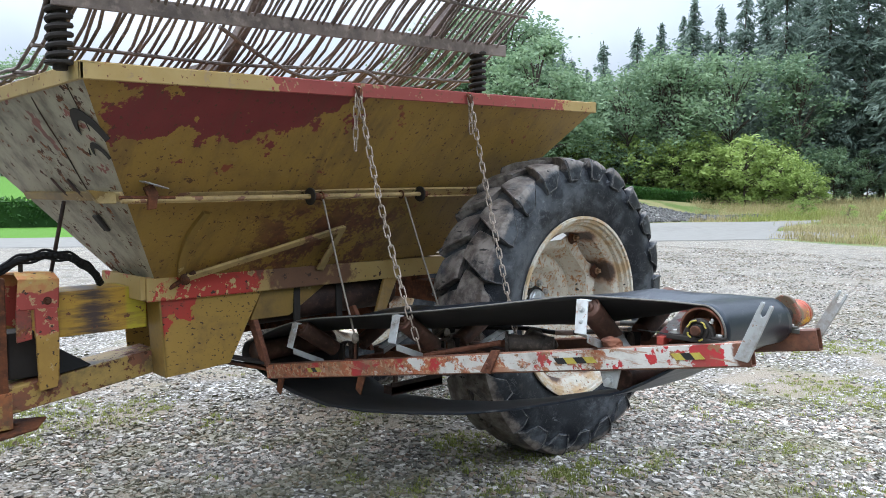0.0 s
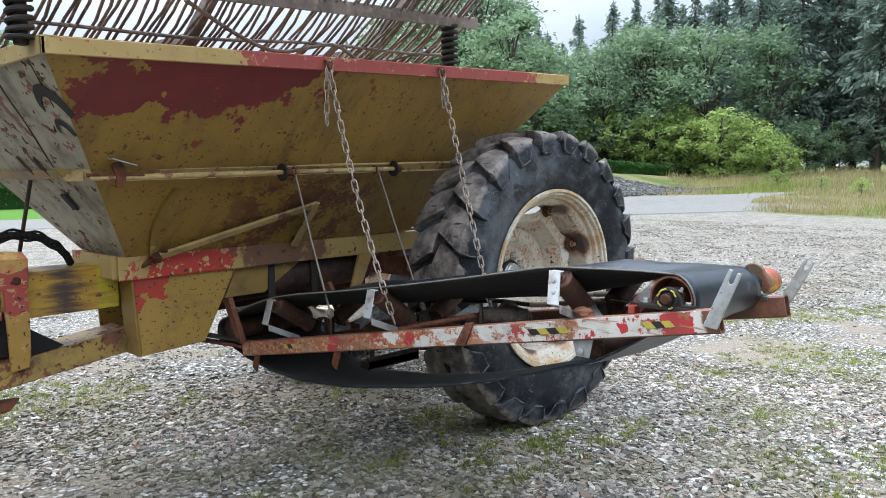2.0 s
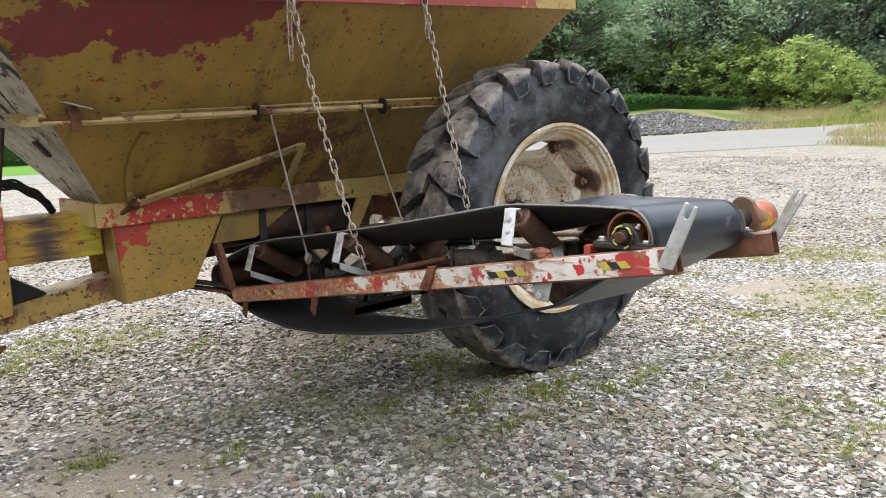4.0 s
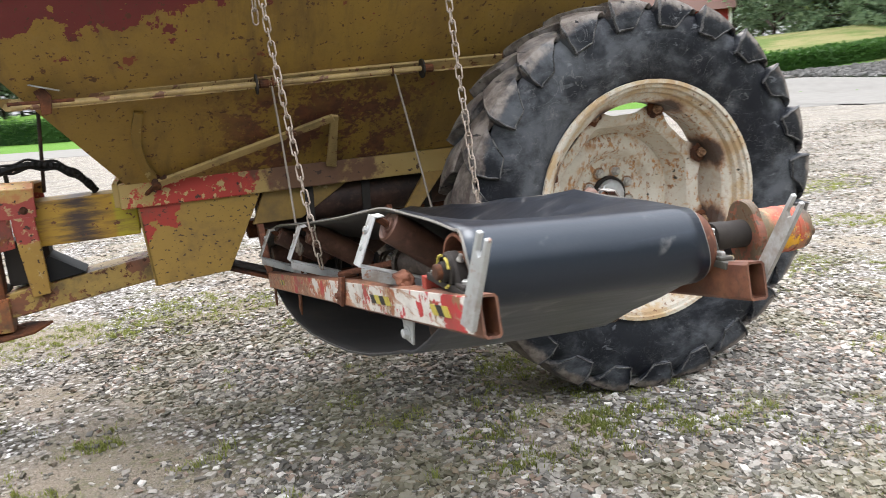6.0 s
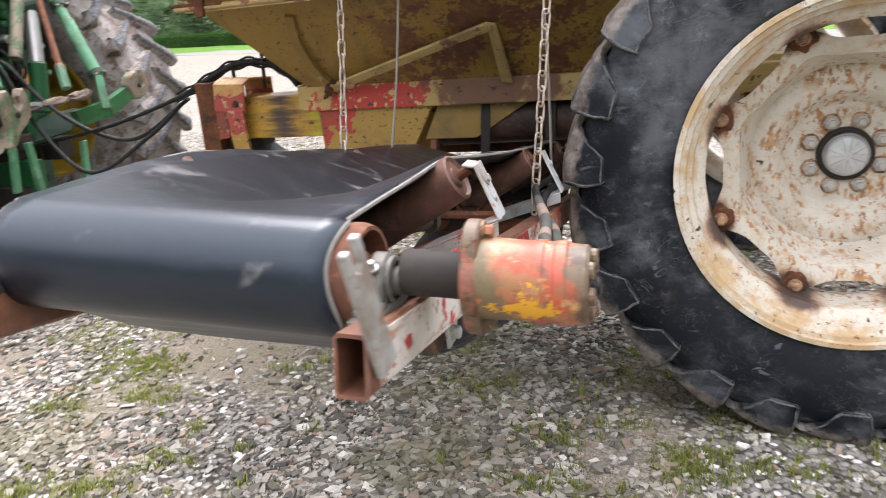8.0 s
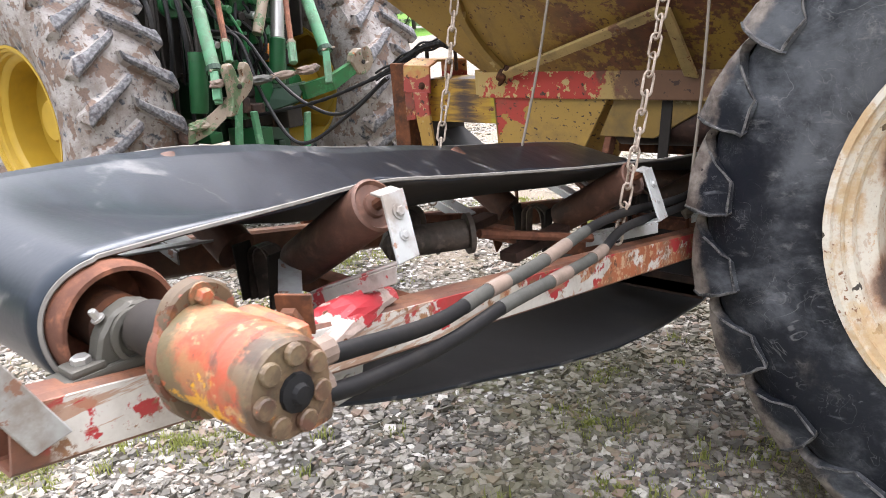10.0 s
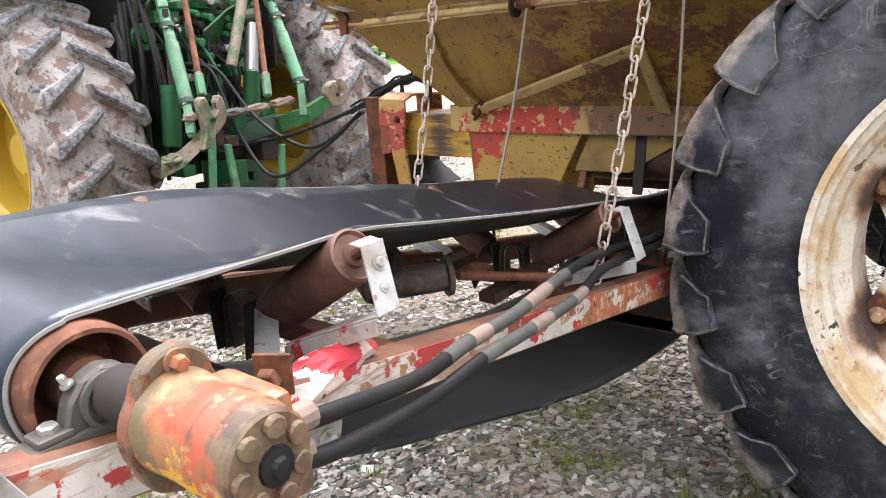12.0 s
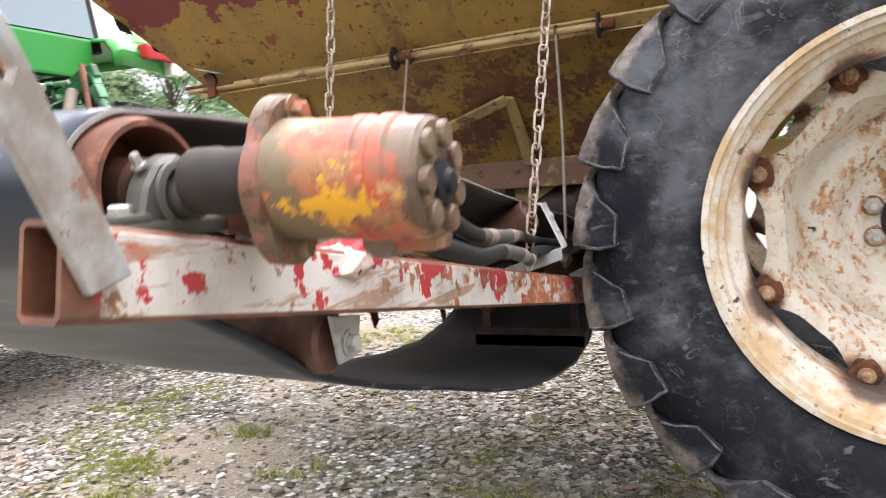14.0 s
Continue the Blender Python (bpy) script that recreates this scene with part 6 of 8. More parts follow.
rs = random.Random(31)
spruces = [spruce(11, 20, 22), spruce(12, 20, 20), spruce(13, 20, 24), spruce(14, 20, 21)]
conifer_spots = []
for bearing, d, h in ((31.0, 74, 16.4), (29.4, 80, 18), (27.2, 72, 18.2), (25.4, 76, 18.6), (23.8, 70, 19.5), (22.4, 74, 21), (21.2, 68, 21.5), (19.8, 72, 22), (18.6, 66, 20.5), (17.4, 70, 19), (16.4, 66, 20), (15.2, 68, 21), (13.8, 64, 20),
                      (12.4, 68, 21), (10.8, 64, 22), (33.4, 84, 17.5), (35.6, 86, 16), (39.0, 90, 16), (9.0, 62, 20), (7.0, 60, 21), (4.5, 62, 22), (2.0, 60, 21)):
    x, y = spot(bearing, d)
    conifer_spots.append((x, y, h / 20))
for b in range(48):
    x, y = spot(2 + b * 0.75 + rs.uniform(-0.4, 0.4), rs.uniform(72, 100))
    conifer_spots.append((x, y, rs.uniform(0.6, 0.92)))
plant(spruces, conifer_spots, 1)
broads = [broadleaf(21, 14, 5200, M_LEAF), broadleaf(22, 14, 5200, M_LEAF, 0.4), broadleaf(23, 14, 5200, M_LEAF, 0.32)]
leaf_spots = []
for bearing, d, h in ((43.0, 64, 14.5), (40.6, 60, 13.8), (38.6, 62, 12.6), (36.8, 64, 10.6), (35.0, 66, 9.6), (33.0, 66, 10.5), (31.6, 62, 10), (45.4, 68, 14), (48.0, 74, 13), (29.5, 64, 12), (24.5, 64, 12), (20.2, 63, 11), (28.0, 63, 11.5)):
    x, y = spot(bearing, d)
    leaf_spots.append((x, y, h / 14))
for t, n, h in ((-96, 66, 15), (-88, 62, 14), (-80, 66, 16), (-73, 61, 15), (-66, 64, 15), (-60, 60, 14), (-54, 64, 16), (-48, 61, 15), (-42, 66, 16), (-36, 62, 15), (-31, 65, 15), (-25, 84, 12), (-8, 90, 11), (12, 90, 11), (29, 84, 13),
                (-58, 52, 11), (-70, 50, 12), (-47, 50, 10), (-84, 48, 12), (-98, 50, 13)):
    x, y = along(t, n)
    leaf_spots.append((x, y, h / 14))
plant(broads, leaf_spots, 2)
thick = [broadleaf(24, 13, 6500, M_LEAF, 0.46, 0.02, "lime_tree", "dense leafy tree behind the lawn", (0.14, 0.34), "trees behind the lawn"), broadleaf(25, 13, 6500, M_LEAF, 0.5, 0.02, "lime_tree", "dense leafy tree behind the lawn", (0.14, 0.34), "trees behind the lawn")]
rs = random.Random(77)
row = [(*along(t, 64 + rs.uniform(-3, 5)), rs.uniform(0.85, 1.2)) for t in range(-104, -27, 5)] + [(*along(t, 74 + rs.uniform(-3, 5)), s) for t, s in ((-26, 0.8), (-21, 0.6), (-12, 0.75), (-5, 0.6), (4, 0.55), (14, 0.6), (22, 0.8), (30, 0.95))]
row += [(*along(t, 43 + rs.uniform(-2, 4)), rs.uniform(0.9, 1.25)) for t in range(-118, -46, 4)]
row += [(*spot(b, 58 + rs.uniform(-4, 6)), rs.uniform(0.8, 1.2)) for b in range(128, 172, 4)]
row += [(1.7 + d * math.cos(radians(b)), d * math.sin(radians(b)), s) for b, d, s in ((43.2, 60, 0.72), (45.3, 80, 0.8), (41.2, 55, 0.7), (39.4, 52, 0.72), (37.4, 58, 0.68), (35.4, 66, 0.75), (33.4, 70, 0.7))]
row += [(*spot(b, 64 + 2 * math.sin(b)), 0.34 + 0.06 * math.sin(3 * b)) for b in (2, 4, 6, 8, 10, 12, 14, 16, 18, 20, 22.5, 25)]
plant(thick, row, 4)
# Added trees, out of view behind the camera, to darken reflections and low side light.
x0 = [spot(b, d) + (s,) for b, d, s in [(-8 - 7.5 * k, 42 + 5 * (k % 3), 1.0 + 0.1 * (k % 4)) for k in range(23)] + [(-172, 70, 1.1), (174, 75, 1.0)]]
for x, y, s in x0:
    o = copy_thing(broads[int(abs(x)) % 3], Matrix.Identity(4))
    o.matrix_basis = Matrix.Translation((x, y, land(x, y))) @ Matrix.Diagonal((s, s, s, 1))
bushes = [broadleaf(31, 4.0, 2600, M_BUSH, 0.55, 0.05, "leafy_bush", "light green leafy bush in front of the wood", (0.06, 0.16), "bushes before the wood"), broadleaf(32, 4.0, 2600, M_BUSH, 0.62, 0.05, "leafy_bush", "light green leafy bush in front of the wood", (0.06, 0.16), "bushes before the wood")]
bush_spots = []
for b, d0, h in ((35.4, 62, 5.4), (33.8, 60, 5.0), (32.4, 61, 4.6), (31.0, 59, 4.8), (29.7, 60, 5.1), (28.4, 58, 4.6), (27.1, 59, 4.9), (25.9, 58, 5.0), (24.7, 59, 4.9), (23.5, 57, 4.9), (22.4, 58, 4.4), (21.3, 57, 3.9), (20.3, 56, 3.2), (19.5, 55, 2.5), (30.3, 64, 5.6), (26.5, 64, 5.8), (23.0, 63, 5.6), (37.5, 62, 5.5), (40.5, 62, 5.0)):
    d = d0 + 3 * smooth(b, 22.5, 25) * (1 - smooth(b, 33, 36))
    x, y = spot(b, d)
    bush_spots.append((x, y, h / 4 * d / d0))
for b, d, h in ((19.8, 45, 1.15), (17.0, 44, 0.9), (14.6, 38, 0.9)):
    x, y = spot(b, d)
    bush_spots.append((x, y, h / 4))
plant(bushes, bush_spots, 3)


def hedge(path, h, w, count, seed, label):
    rs = np.random.RandomState(seed)
    t = thing("clipped_hedge", (*path[0], land(*path[0])), label, "hedge", "hedges along the lawn")
    core = bmesh.new()
    L = [0.0]
    for a, b in zip(path, path[1:]):
        L.append(L[-1] + math.dist(a, b))
    cs, sz = [], []
    for a, b in zip(path, path[1:]):
        steps = max(2, int(math.dist(a, b) / 2))
        for i in range(steps):
            p, q = Vector(a).lerp(Vector(b), i / steps), Vector(a).lerp(Vector(b), (i + 1) / steps)
            d = (q - p).normalized()
            s = Vector((-d.y, d.x)) * (w * 0.4)
            z0, z1 = land(p.x, p.y) - 0.1, land(p.x, p.y) + h * 0.9
            ring = [(p - s), (q - s), (q + s), (p + s)]
            plate([(v.x, v.y, z0) for v in ring], (0, 0, z1 - z0), 0, core)
    per = count / L[-1]
    for a, b in zip(path, path[1:]):
        n = int(per * math.dist(a, b))
        d = (Vector(b) - Vector(a)).normalized()
        for f in rs.rand(n):
            p = Vector(a).lerp(Vector(b), f)
            ang = rs.uniform(0, math.pi)
            sx, sz_ = math.copysign(abs(math.cos(ang)) ** 0.4, math.cos(ang)) * w / 2, math.sin(ang) ** 0.4 * h if rs.rand() > 0.45 else rs.uniform(0.02, 1) * h
            if sz_ < h * 0.9:
                sx = math.copysign(w / 2, sx)
            q = p + Vector((-d.y, d.x)) * (sx + rs.normal(0, 0.05))
            cs.append((q.x, q.y, land(p.x, p.y) + sz_ + rs.normal(0, 0.05)))
            sz.append(rs.uniform(0.05, 0.11))
    part("hedge_core", core, M_HEDGE, t)
    o = new("hedge_leaves", cards("hedge_leaves", cs, sz, seed, M_HEDGE))
    o.parent = t
    o.matrix_parent_inverse = t.matrix_basis.inverted()
    return t


hedge([along(-75, 32.2), along(-40, 32.0), along(-10, 32.0), along(3.0, 32.0)], 1.1, 1.1, 22000, 5, "long clipped green hedge beside the road")
hedge([(21.0, 22.9), (28.0, 24.0), (43.0, 26.3), (52.0, 26.6), (54.5, 26.5)], 0.72, 1.2, 15000, 6, "clipped green hedge above the gravel verge")
# ---- red house and road sign ----
hx, hy = 42.3, 47.0
hz = land(hx, hy) - 0.6
house = thing("red_house", (hx, hy, hz), "red wooden house with white window frames on the lawn", "house")
hm = Matrix.Translation((hx, hy, hz)) @ pose(0, 0, 0, 0, 0, -39)
part("wall", moved(box((-13, 0, -0.5), (0, 7, 3.3), 0.02), hm), M_BARN, house, "falu red board walls")
for k in range(54):
    part("board", moved(box((-13 + k * 0.24, -0.03, -0.3), (-13 + k * 0.24 + 0.045, 0.0, 3.3), 0.0), hm), M_BARN, house)
part("roof", moved(plate([(-13.4, -0.5, 3.1), (-13.4, 7.5, 3.1), (-13.4, 3.5, 6.2)], (13.8, 0, 0), 0.02), hm), M_ROOF, house)
for x in (-13.0, 0.0):
    part("corner_board", moved(box((x - 0.1, -0.06, -0.3), (x + 0.1, 0.06, 3.25), 0.01), hm), M_TRIM, house)
for x in (-2.0, -6.0, -10.2):
    win = part("window", moved(box((x - 0.62, -0.07, 0.75), (x + 0.62, 0.02, 2.15), 0.01), hm), M_TRIM, house, "white framed window")
    for s in (-0.29, 0.29):
        part("pane", moved(box((x + s - 0.22, -0.085, 0.9), (x + s + 0.22, -0.06, 2.0), 0.0), hm), M_WINDOW, win)
sx, sy = 18.8, 18.4
sign = thing("road_sign", (sx, sy, land(sx, sy)), "small blue sign on a grey post by the road", "sign")
part("post", rod((sx, sy, land(sx, sy)), (sx, sy, land(sx, sy) + 0.9), 0.03, 10), M_GALV, sign)
part("sign_face", moved(box((-0.2, -0.06, 0.0), (0.2, -0.03, 0.42), 0.01), Matrix.Translation((sx, sy, land(sx, sy) + 0.52)) @ pose(0, 0, 0, 0, 0, -40)), flat("blue_sign", (0.03, 0.1, 0.3), 0.5, 0, 0.1), sign)


# ---- cross conveyor ----
def beam_top(y):
    return 1.053 - (y - 0.843) * 0.186


BX0, BX1 = 2.125, 2.775                        # middle lines of the two beams
conveyor = thing("cross_conveyor", (2.45, 2.2, 0.4), "red and white conveyor with black rubber belt hanging on chains", "conveyor")
for x, y0, y1, bw in ((BX0, 0.897, 3.40, 0.038), (BX1, 0.905, 3.30, 0.046)):
    bm = bars_pipe((x, y0, beam_top(y0) - 0.039), (x, y1, beam_top(y1) - 0.039), bw, 0.078)
    part("beam", bm, M_BEAM, conveyor, "hollow steel beam with flaking white, red and orange paint")
for y in (1.17, 1.60, 2.43, 3.15):
    z = beam_top(y) - 0.05
    part("cross_bar", box((BX0 + 0.026, y - 0.02, z - 0.02), (BX1 - 0.026, y + 0.02, z + 0.02), 0.003), M_RUSTRED, conveyor)

bm = box((2.42, 2.78, 0.475), (BX1 + 0.01, 2.84, 0.515), 0.003)
box((2.42, 2.78, 0.470), (BX1 + 0.01, 2.788, 0.535), 0.002, None, bm)
part("return_bar", bm, M_GRIME, conveyor, "rusty channel bar above the slack belt")
for x in (2.46, BX1 - 0.02):
    part("bar_hanger", box((x - 0.012, 2.79, 0.50), (x + 0.012, 2.80, beam_top(2.79) - 0.06), 0.001), M_GRIME, conveyor)

# belt: stations of (y, height of the edges, height of the middle)
top_run = [(1.062, 1.131, 1.131), (1.12, 1.131, 1.126), (1.20, 1.130, 1.104), (1.35, 1.124, 1.055), (1.52, 1.115, 1.012), (1.70, 1.082, 0.98), (1.95, 1.035, 0.945), (2.20, 0.99, 0.905), (2.43, 0.952, 0.865),
           (2.70, 0.908, 0.825), (2.95, 0.872, 0.795), (3.15, 0.832, 0.76), (3.35, 0.772, 0.72), (3.50, 0.712, 0.69), (3.62, 0.667, 0.667)]
tail = [(3.62 + 0.062 * math.sin(a), 0.60 + 0.062 * math.cos(a)) for a in np.linspace(0.4, math.pi - 0.2, 8)]
low_run = [(3.55, 0.53), (3.40, 0.482), (3.2, 0.448), (2.95, 0.442), (2.65, 0.475), (2.35, 0.528), (2.05, 0.586), (1.80, 0.648), (1.58, 0.716), (1.45, 0.764), (1.38, 0.788), (1.33, 0.8125), (1.25, 0.859), (1.15, 0.918), (1.07, 0.965)]
nose = [(1.062 - 0.079 * math.sin(a), 1.052 - 0.079 * math.cos(a)) for a in np.linspace(0.5, math.pi - 0.12, 16)]
st = [(y, a, b) for y, a, b in top_run] + [(y, z, z) for y, z in tail] + [(y, z, z) for y, z in low_run] + [(y, z, z) for y, z in nose]
bm = bmesh.new()
NX = 17
rows = []
rnd = random.Random(2)
for k, (y, ze, zc) in enumerate(st):
    row = []
    for i in range(NX):
        u = -1 + 2 * i / (NX - 1)
        vee = max(0.0, (abs(u) - 0.12) / 0.88)
        z = zc + (ze - zc) * vee
        wave = 0.004 * math.sin(3.1 * k + 2.0 * u) if 2 < k < len(top_run) - 2 else 0.0
        if k >= len(top_run) + len(tail):
            wave = 0.006 * math.sin(0.9 * k + 1.5 * u) - 0.055 * smooth(y, 1.7, 2.4) * (1 - smooth(y, 3.1, 3.5)) * (u + 1) / 2
        if k >= len(top_run) + len(tail) + len(low_run) - 2:
            wave = 0.0
        row.append(bm.verts.new((2.426 + u * 0.290 + 0.006 * math.sin(k * 0.5), y, z + wave)))
    rows.append(row)
for a, b in zip(rows, rows[1:] + rows[:1]):
    for i in range(NX - 1):
        bm.faces.new((a[i], a[i + 1], b[i + 1], b[i]))
bmesh.ops.recalc_face_normals(bm, faces=bm.faces)
belt = part("belt", bm, M_BELT, conveyor, "smooth black rubber belt with pale scuffs", True)
sol = belt.modifiers.new("thickness", "SOLIDIFY")
sol.thickness, sol.offset = 0.008, 0.0
belt.data.materials.append(flat("dusty_belt_back", (0.04, 0.039, 0.039), 0.7, 0.0, 0.5, 6, 0.2, 0.25))
sol.material_offset = 1
for x in (2.426 - 0.2915, 2.426 + 0.2915):
    edge = bmesh.new()
    pts = [(x + 0.006 * math.sin(k * 0.5), y, ze) for k, (y, ze, zc) in enumerate(st)]
    tube(curve_through(pts[-len(nose):] + pts[:len(top_run)], 4), 0.0034, 5, edge)
    part("belt_edge", edge, flat("frayed_belt_edge", (0.26, 0.245, 0.22), 0.85, 0.0, 0.6, 30), conveyor, "frayed pale belt edge")

# pulleys and rollers
PUL = Vector((2.43, 1.062, 1.052))
part("drive_drum", lathe([(0.08, 0.034), (0.08, 0.063), (0.0, 0.065), (0.0, 0.0705), (0.012, 0.074), (0.3, 0.074), (0.598, 0.074), (0.61, 0.0705), (0.61, 0.065), (0.53, 0.063), (0.53, 0.034)],
     (2.137, PUL.y, PUL.z), (3, PUL.y, PUL.z), 40), M_RUSTRED, conveyor, "rusty drive drum", True)
part("drum_hub", rod((2.14, PUL.y, PUL.z), (2.74, PUL.y, PUL.z), 0.036, 20), M_RUST, conveyor, "", True)
part("drum_shaft", rod((2.09, PUL.y, PUL.z), (2.86, PUL.y, PUL.z), 0.016, 16), M_RUST, conveyor, "", True)
part("tail_drum", rod((2.17, 3.62, 0.60), (2.69, 3.62, 0.60), 0.057, 24), M_ROLLER, conveyor, "", True)
part("return_roller", rod((2.20, 1.375, 0.838), (2.735, 1.375, 0.838), 0.045, 24), M_ROLLER, conveyor, "", True)
for x in (2.135, 2.755):
    s = 1 if x > 2.4 else -1
    bm = plate([(x, 1.335, beam_top(1.33) - 0.08), (x, 1.415, beam_top(1.41) - 0.08), (x, 1.40, 0.815), (x, 1.35, 0.815)], (0.006 * s, 0, 0), 0.001)
    bolt((x + 0.006 * s, 1.375, 0.838), (s, 0, 0), 0.012, 0.016, bm)
    part("roller_bracket", bm, M_GALV, conveyor)
for yi, ztop in ((1.47, 1.095), (2.40, 0.936), (3.13, 0.814)):
    for s in (-1, 1):
        xo, xi = 2.43 + s * (0.312 if s > 0 else 0.296), 2.43 + s * 0.085
        zb = beam_top(yi)
        p_out, p_in = Vector((xo, yi, ztop - 0.012)), Vector((xi, yi + 0.01, ztop - 0.150))
        d = (p_in - p_out).normalized()
        first = s > 0 and yi < 1.6
        shift = d * -0.028 if first else Vector((0, 0, 0))
        p_out, p_in = p_out + shift, p_in + shift
        L = (p_in - p_out).length
        bm = lathe([(0, 0), (0, 0.018), (0.006, 0.02), (0.006, 0.034), (0.0, 0.038), (0.003, 0.0425), (0.05, 0.0425), (L - 0.004, 0.041), (L - 0.004, 0.02), (L, 0)], p_out, p_in, 28)
        part("idler_roller", bm, M_ROLLER, conveyor, "rusty troughing roller", True)
        part("roller_pin", rod(p_out - d * 0.03, p_in + d * 0.02, 0.009, 8), M_RUST, conveyor)
        up1 = Vector((xo + s * 0.034, yi - 0.002, ztop + 0.012)) + shift
        up0 = Vector((xo + s * 0.092, yi - 0.035, ztop - 0.098)) + shift
        if first:
            up0 = up1.lerp(up0, 0.8)
        w = Vector((0, 0.023, 0.0))
        bm = plate([up0 - w, up0 + w, up1 + w, up1 - w], (0.005 * s, 0, 0.002), 0.001)
        plate([up1 - w, up1 + w, up1 + w - Vector((s * 0.02, 0, -0.002)), up1 - w - Vector((s * 0.02, 0, -0.002))], (0, 0, -0.004), 0.001, bm)
        bolt(up1.lerp(up0, 0.28) + Vector((0.006 * s, 0, 0)), (s, 0, 0.4), 0.008, 0.008, bm)
        bolt(up1.lerp(up0, 0.62) + Vector((0.006 * s, 0, 0)), (s, 0, 0.4), 0.006, 0.005, bm)
        part("idler_bracket", bm, M_GALV, conveyor, "galvanised roller bracket")
        f0, f1 = up0 - w, Vector((2.43 + s * 0.20, yi - 0.05, zb + 0.004))
        d2 = f1 - f0
        bm = plate([f0, f0 + w * 2, f0 + w * 2 + d2, f0 + d2], (0, 0, 0.004), 0.001)
        plate([f0, f0 + d2, f0 + d2 + Vector((0, 0, -0.026)), f0 + Vector((0, 0, -0.026))], (0.0, -0.004, 0), 0.001, bm)
        part("bracket_foot", bm, M_FOOT if first else M_GALV, conveyor, "angle foot smeared with red paint" if first else "galvanised angle foot")
        xi2 = 2.43 + s * 0.04
        part("inner_bracket", plate([(xi2, yi - 0.022, zb - 0.07), (xi2, yi + 0.022, zb - 0.07), (xi2 + s * 0.012, yi + 0.02, ztop - 0.125), (xi2 + s * 0.012, yi - 0.02, ztop - 0.125)], (0.005 * s, 0, 0), 0.001), M_DARK, conveyor)
        arch = [Vector((xi2 - s * (0.032 - 0.032 * math.cos(q)), yi + 0.014, ztop - 0.155 + 0.032 * math.sin(q))) for q in np.linspace(0, math.pi, 9)]
        arch = [Vector((xi2 + s * 0.004, yi + 0.01, zb - 0.075))] + arch + [Vector((xi2 - s * 0.072, yi + 0.02, zb - 0.075))]
        part("inner_strap", ribbon([p - Vector((0, 0.015, 0)) for p in arch], [p + Vector((0, 0.015, 0)) for p in arch], (0.004, 0, 0.001)), M_SPINDLE, conveyor)
for y, tilt in ((1.28, 0.05),):
    for s in (-1, 1):
        a, b = Vector((2.43 + s * 0.30, y, beam_top(y) - 0.03)), Vector((2.43 + s * 0.1, y + 0.16, beam_top(y) + tilt - 0.05))
        part("cross_plate", plate([a, a + Vector((0, 0.05, 0.0)), b + Vector((0, 0.05, 0)), b], (0, 0, 0.005), 0.001), M_GALV, conveyor)

# spindle with disc ends between the beams
part("spindle_roller", lathe([(0, 0), (0, 0.046), (0.012, 0.046), (0.014, 0.034), (0.2, 0.034), (0.22, 0.0)], (2.53, 1.985, 0.868), (2.40, 1.80, 0.87), 24), M_SPINDLE, conveyor, "greasy brown spindle roller with a disc end", True)
part("spindle_roller", lathe([(0, 0), (0, 0.046), (0.012, 0.046), (0.014, 0.034), (0.2, 0.034), (0.22, 0.0)], (2.33, 1.985, 0.868), (2.46, 1.80, 0.87), 24), M_SPINDLE, conveyor, "", True)
for x in (2.55, 2.31):
    part("adjusting_rod", rod((x, 1.99, 0.868), (x + (0.10 if x > 2.4 else -0.1), 2.36, 0.765), 0.011, 8), M_RUSTRED, conveyor)
    part("adjusting_channel", box((x - 0.025, 2.10, 0.765), (x + 0.025, 2.36, 0.79), 0.003), M_GRIME, conveyor)

# open cast pillow blocks on the beams
for x, s, mat in ((2.13, -1, M_DARK), (2.765, 1, M_CAST)):
    zt = beam_top(1.05)
    bm = box((x - 0.02, 0.965, zt), (x + 0.02, 1.165, zt + 0.016), 0.004)
    box((x - 0.018, 0.98, zt + 0.014), (x + 0.018, 1.02, zt + 0.024), 0.004, None, bm)
    prof = [(x, 1.008, zt + 0.012), (x, 1.118, zt + 0.012), (x, 1.104, PUL.z + 0.010), (x, 1.086, PUL.z + 0.031), (x, PUL.y, PUL.z + 0.039), (x, 1.038, PUL.z + 0.031), (x, 1.020, PUL.z + 0.010)]
    plate([Vector(p) - Vector((0.013, 0, 0)) for p in prof], (0.026, 0, 0), 0.004, bm)
    lathe([(0, 0), (0, 0.034), (0.018, 0.033), (0.020, 0.027), (0.014, 0.026), (0.014, 0.020), (0.028, 0.019), (0.030, 0)], (x, PUL.y, PUL.z), (x + s, PUL.y, PUL.z), 24, bm)
    part("bearing_block", bm, mat, conveyor, "cast pillow block bearing")
    for y in (1.0, 1.145):
        part("bearing_bolt", bolt((x, y, zt + 0.018), (0, 0, 1), 0.011, 0.014), M_STEEL, conveyor)
    part("grease_nipple", bolt((x, 1.028, PUL.z + 0.026), (0, -0.5, 1), 0.005, 0.014), M_STEEL, conveyor)
for a0, a1 in ((0.2, 1.5), (2.0, 2.8), (4.0, 4.5), (5.4, 6.0)):
    part("bearing_grease", tube([(2.108, PUL.y + (0.031 + 0.002 * math.sin(9 * a)) * math.cos(a), PUL.z + 0.031 * math.sin(a)) for a in np.linspace(a0, a1, 12)], 0.0028, 6), M_STICKER, conveyor, "yellow grease squeezed from the bearing")

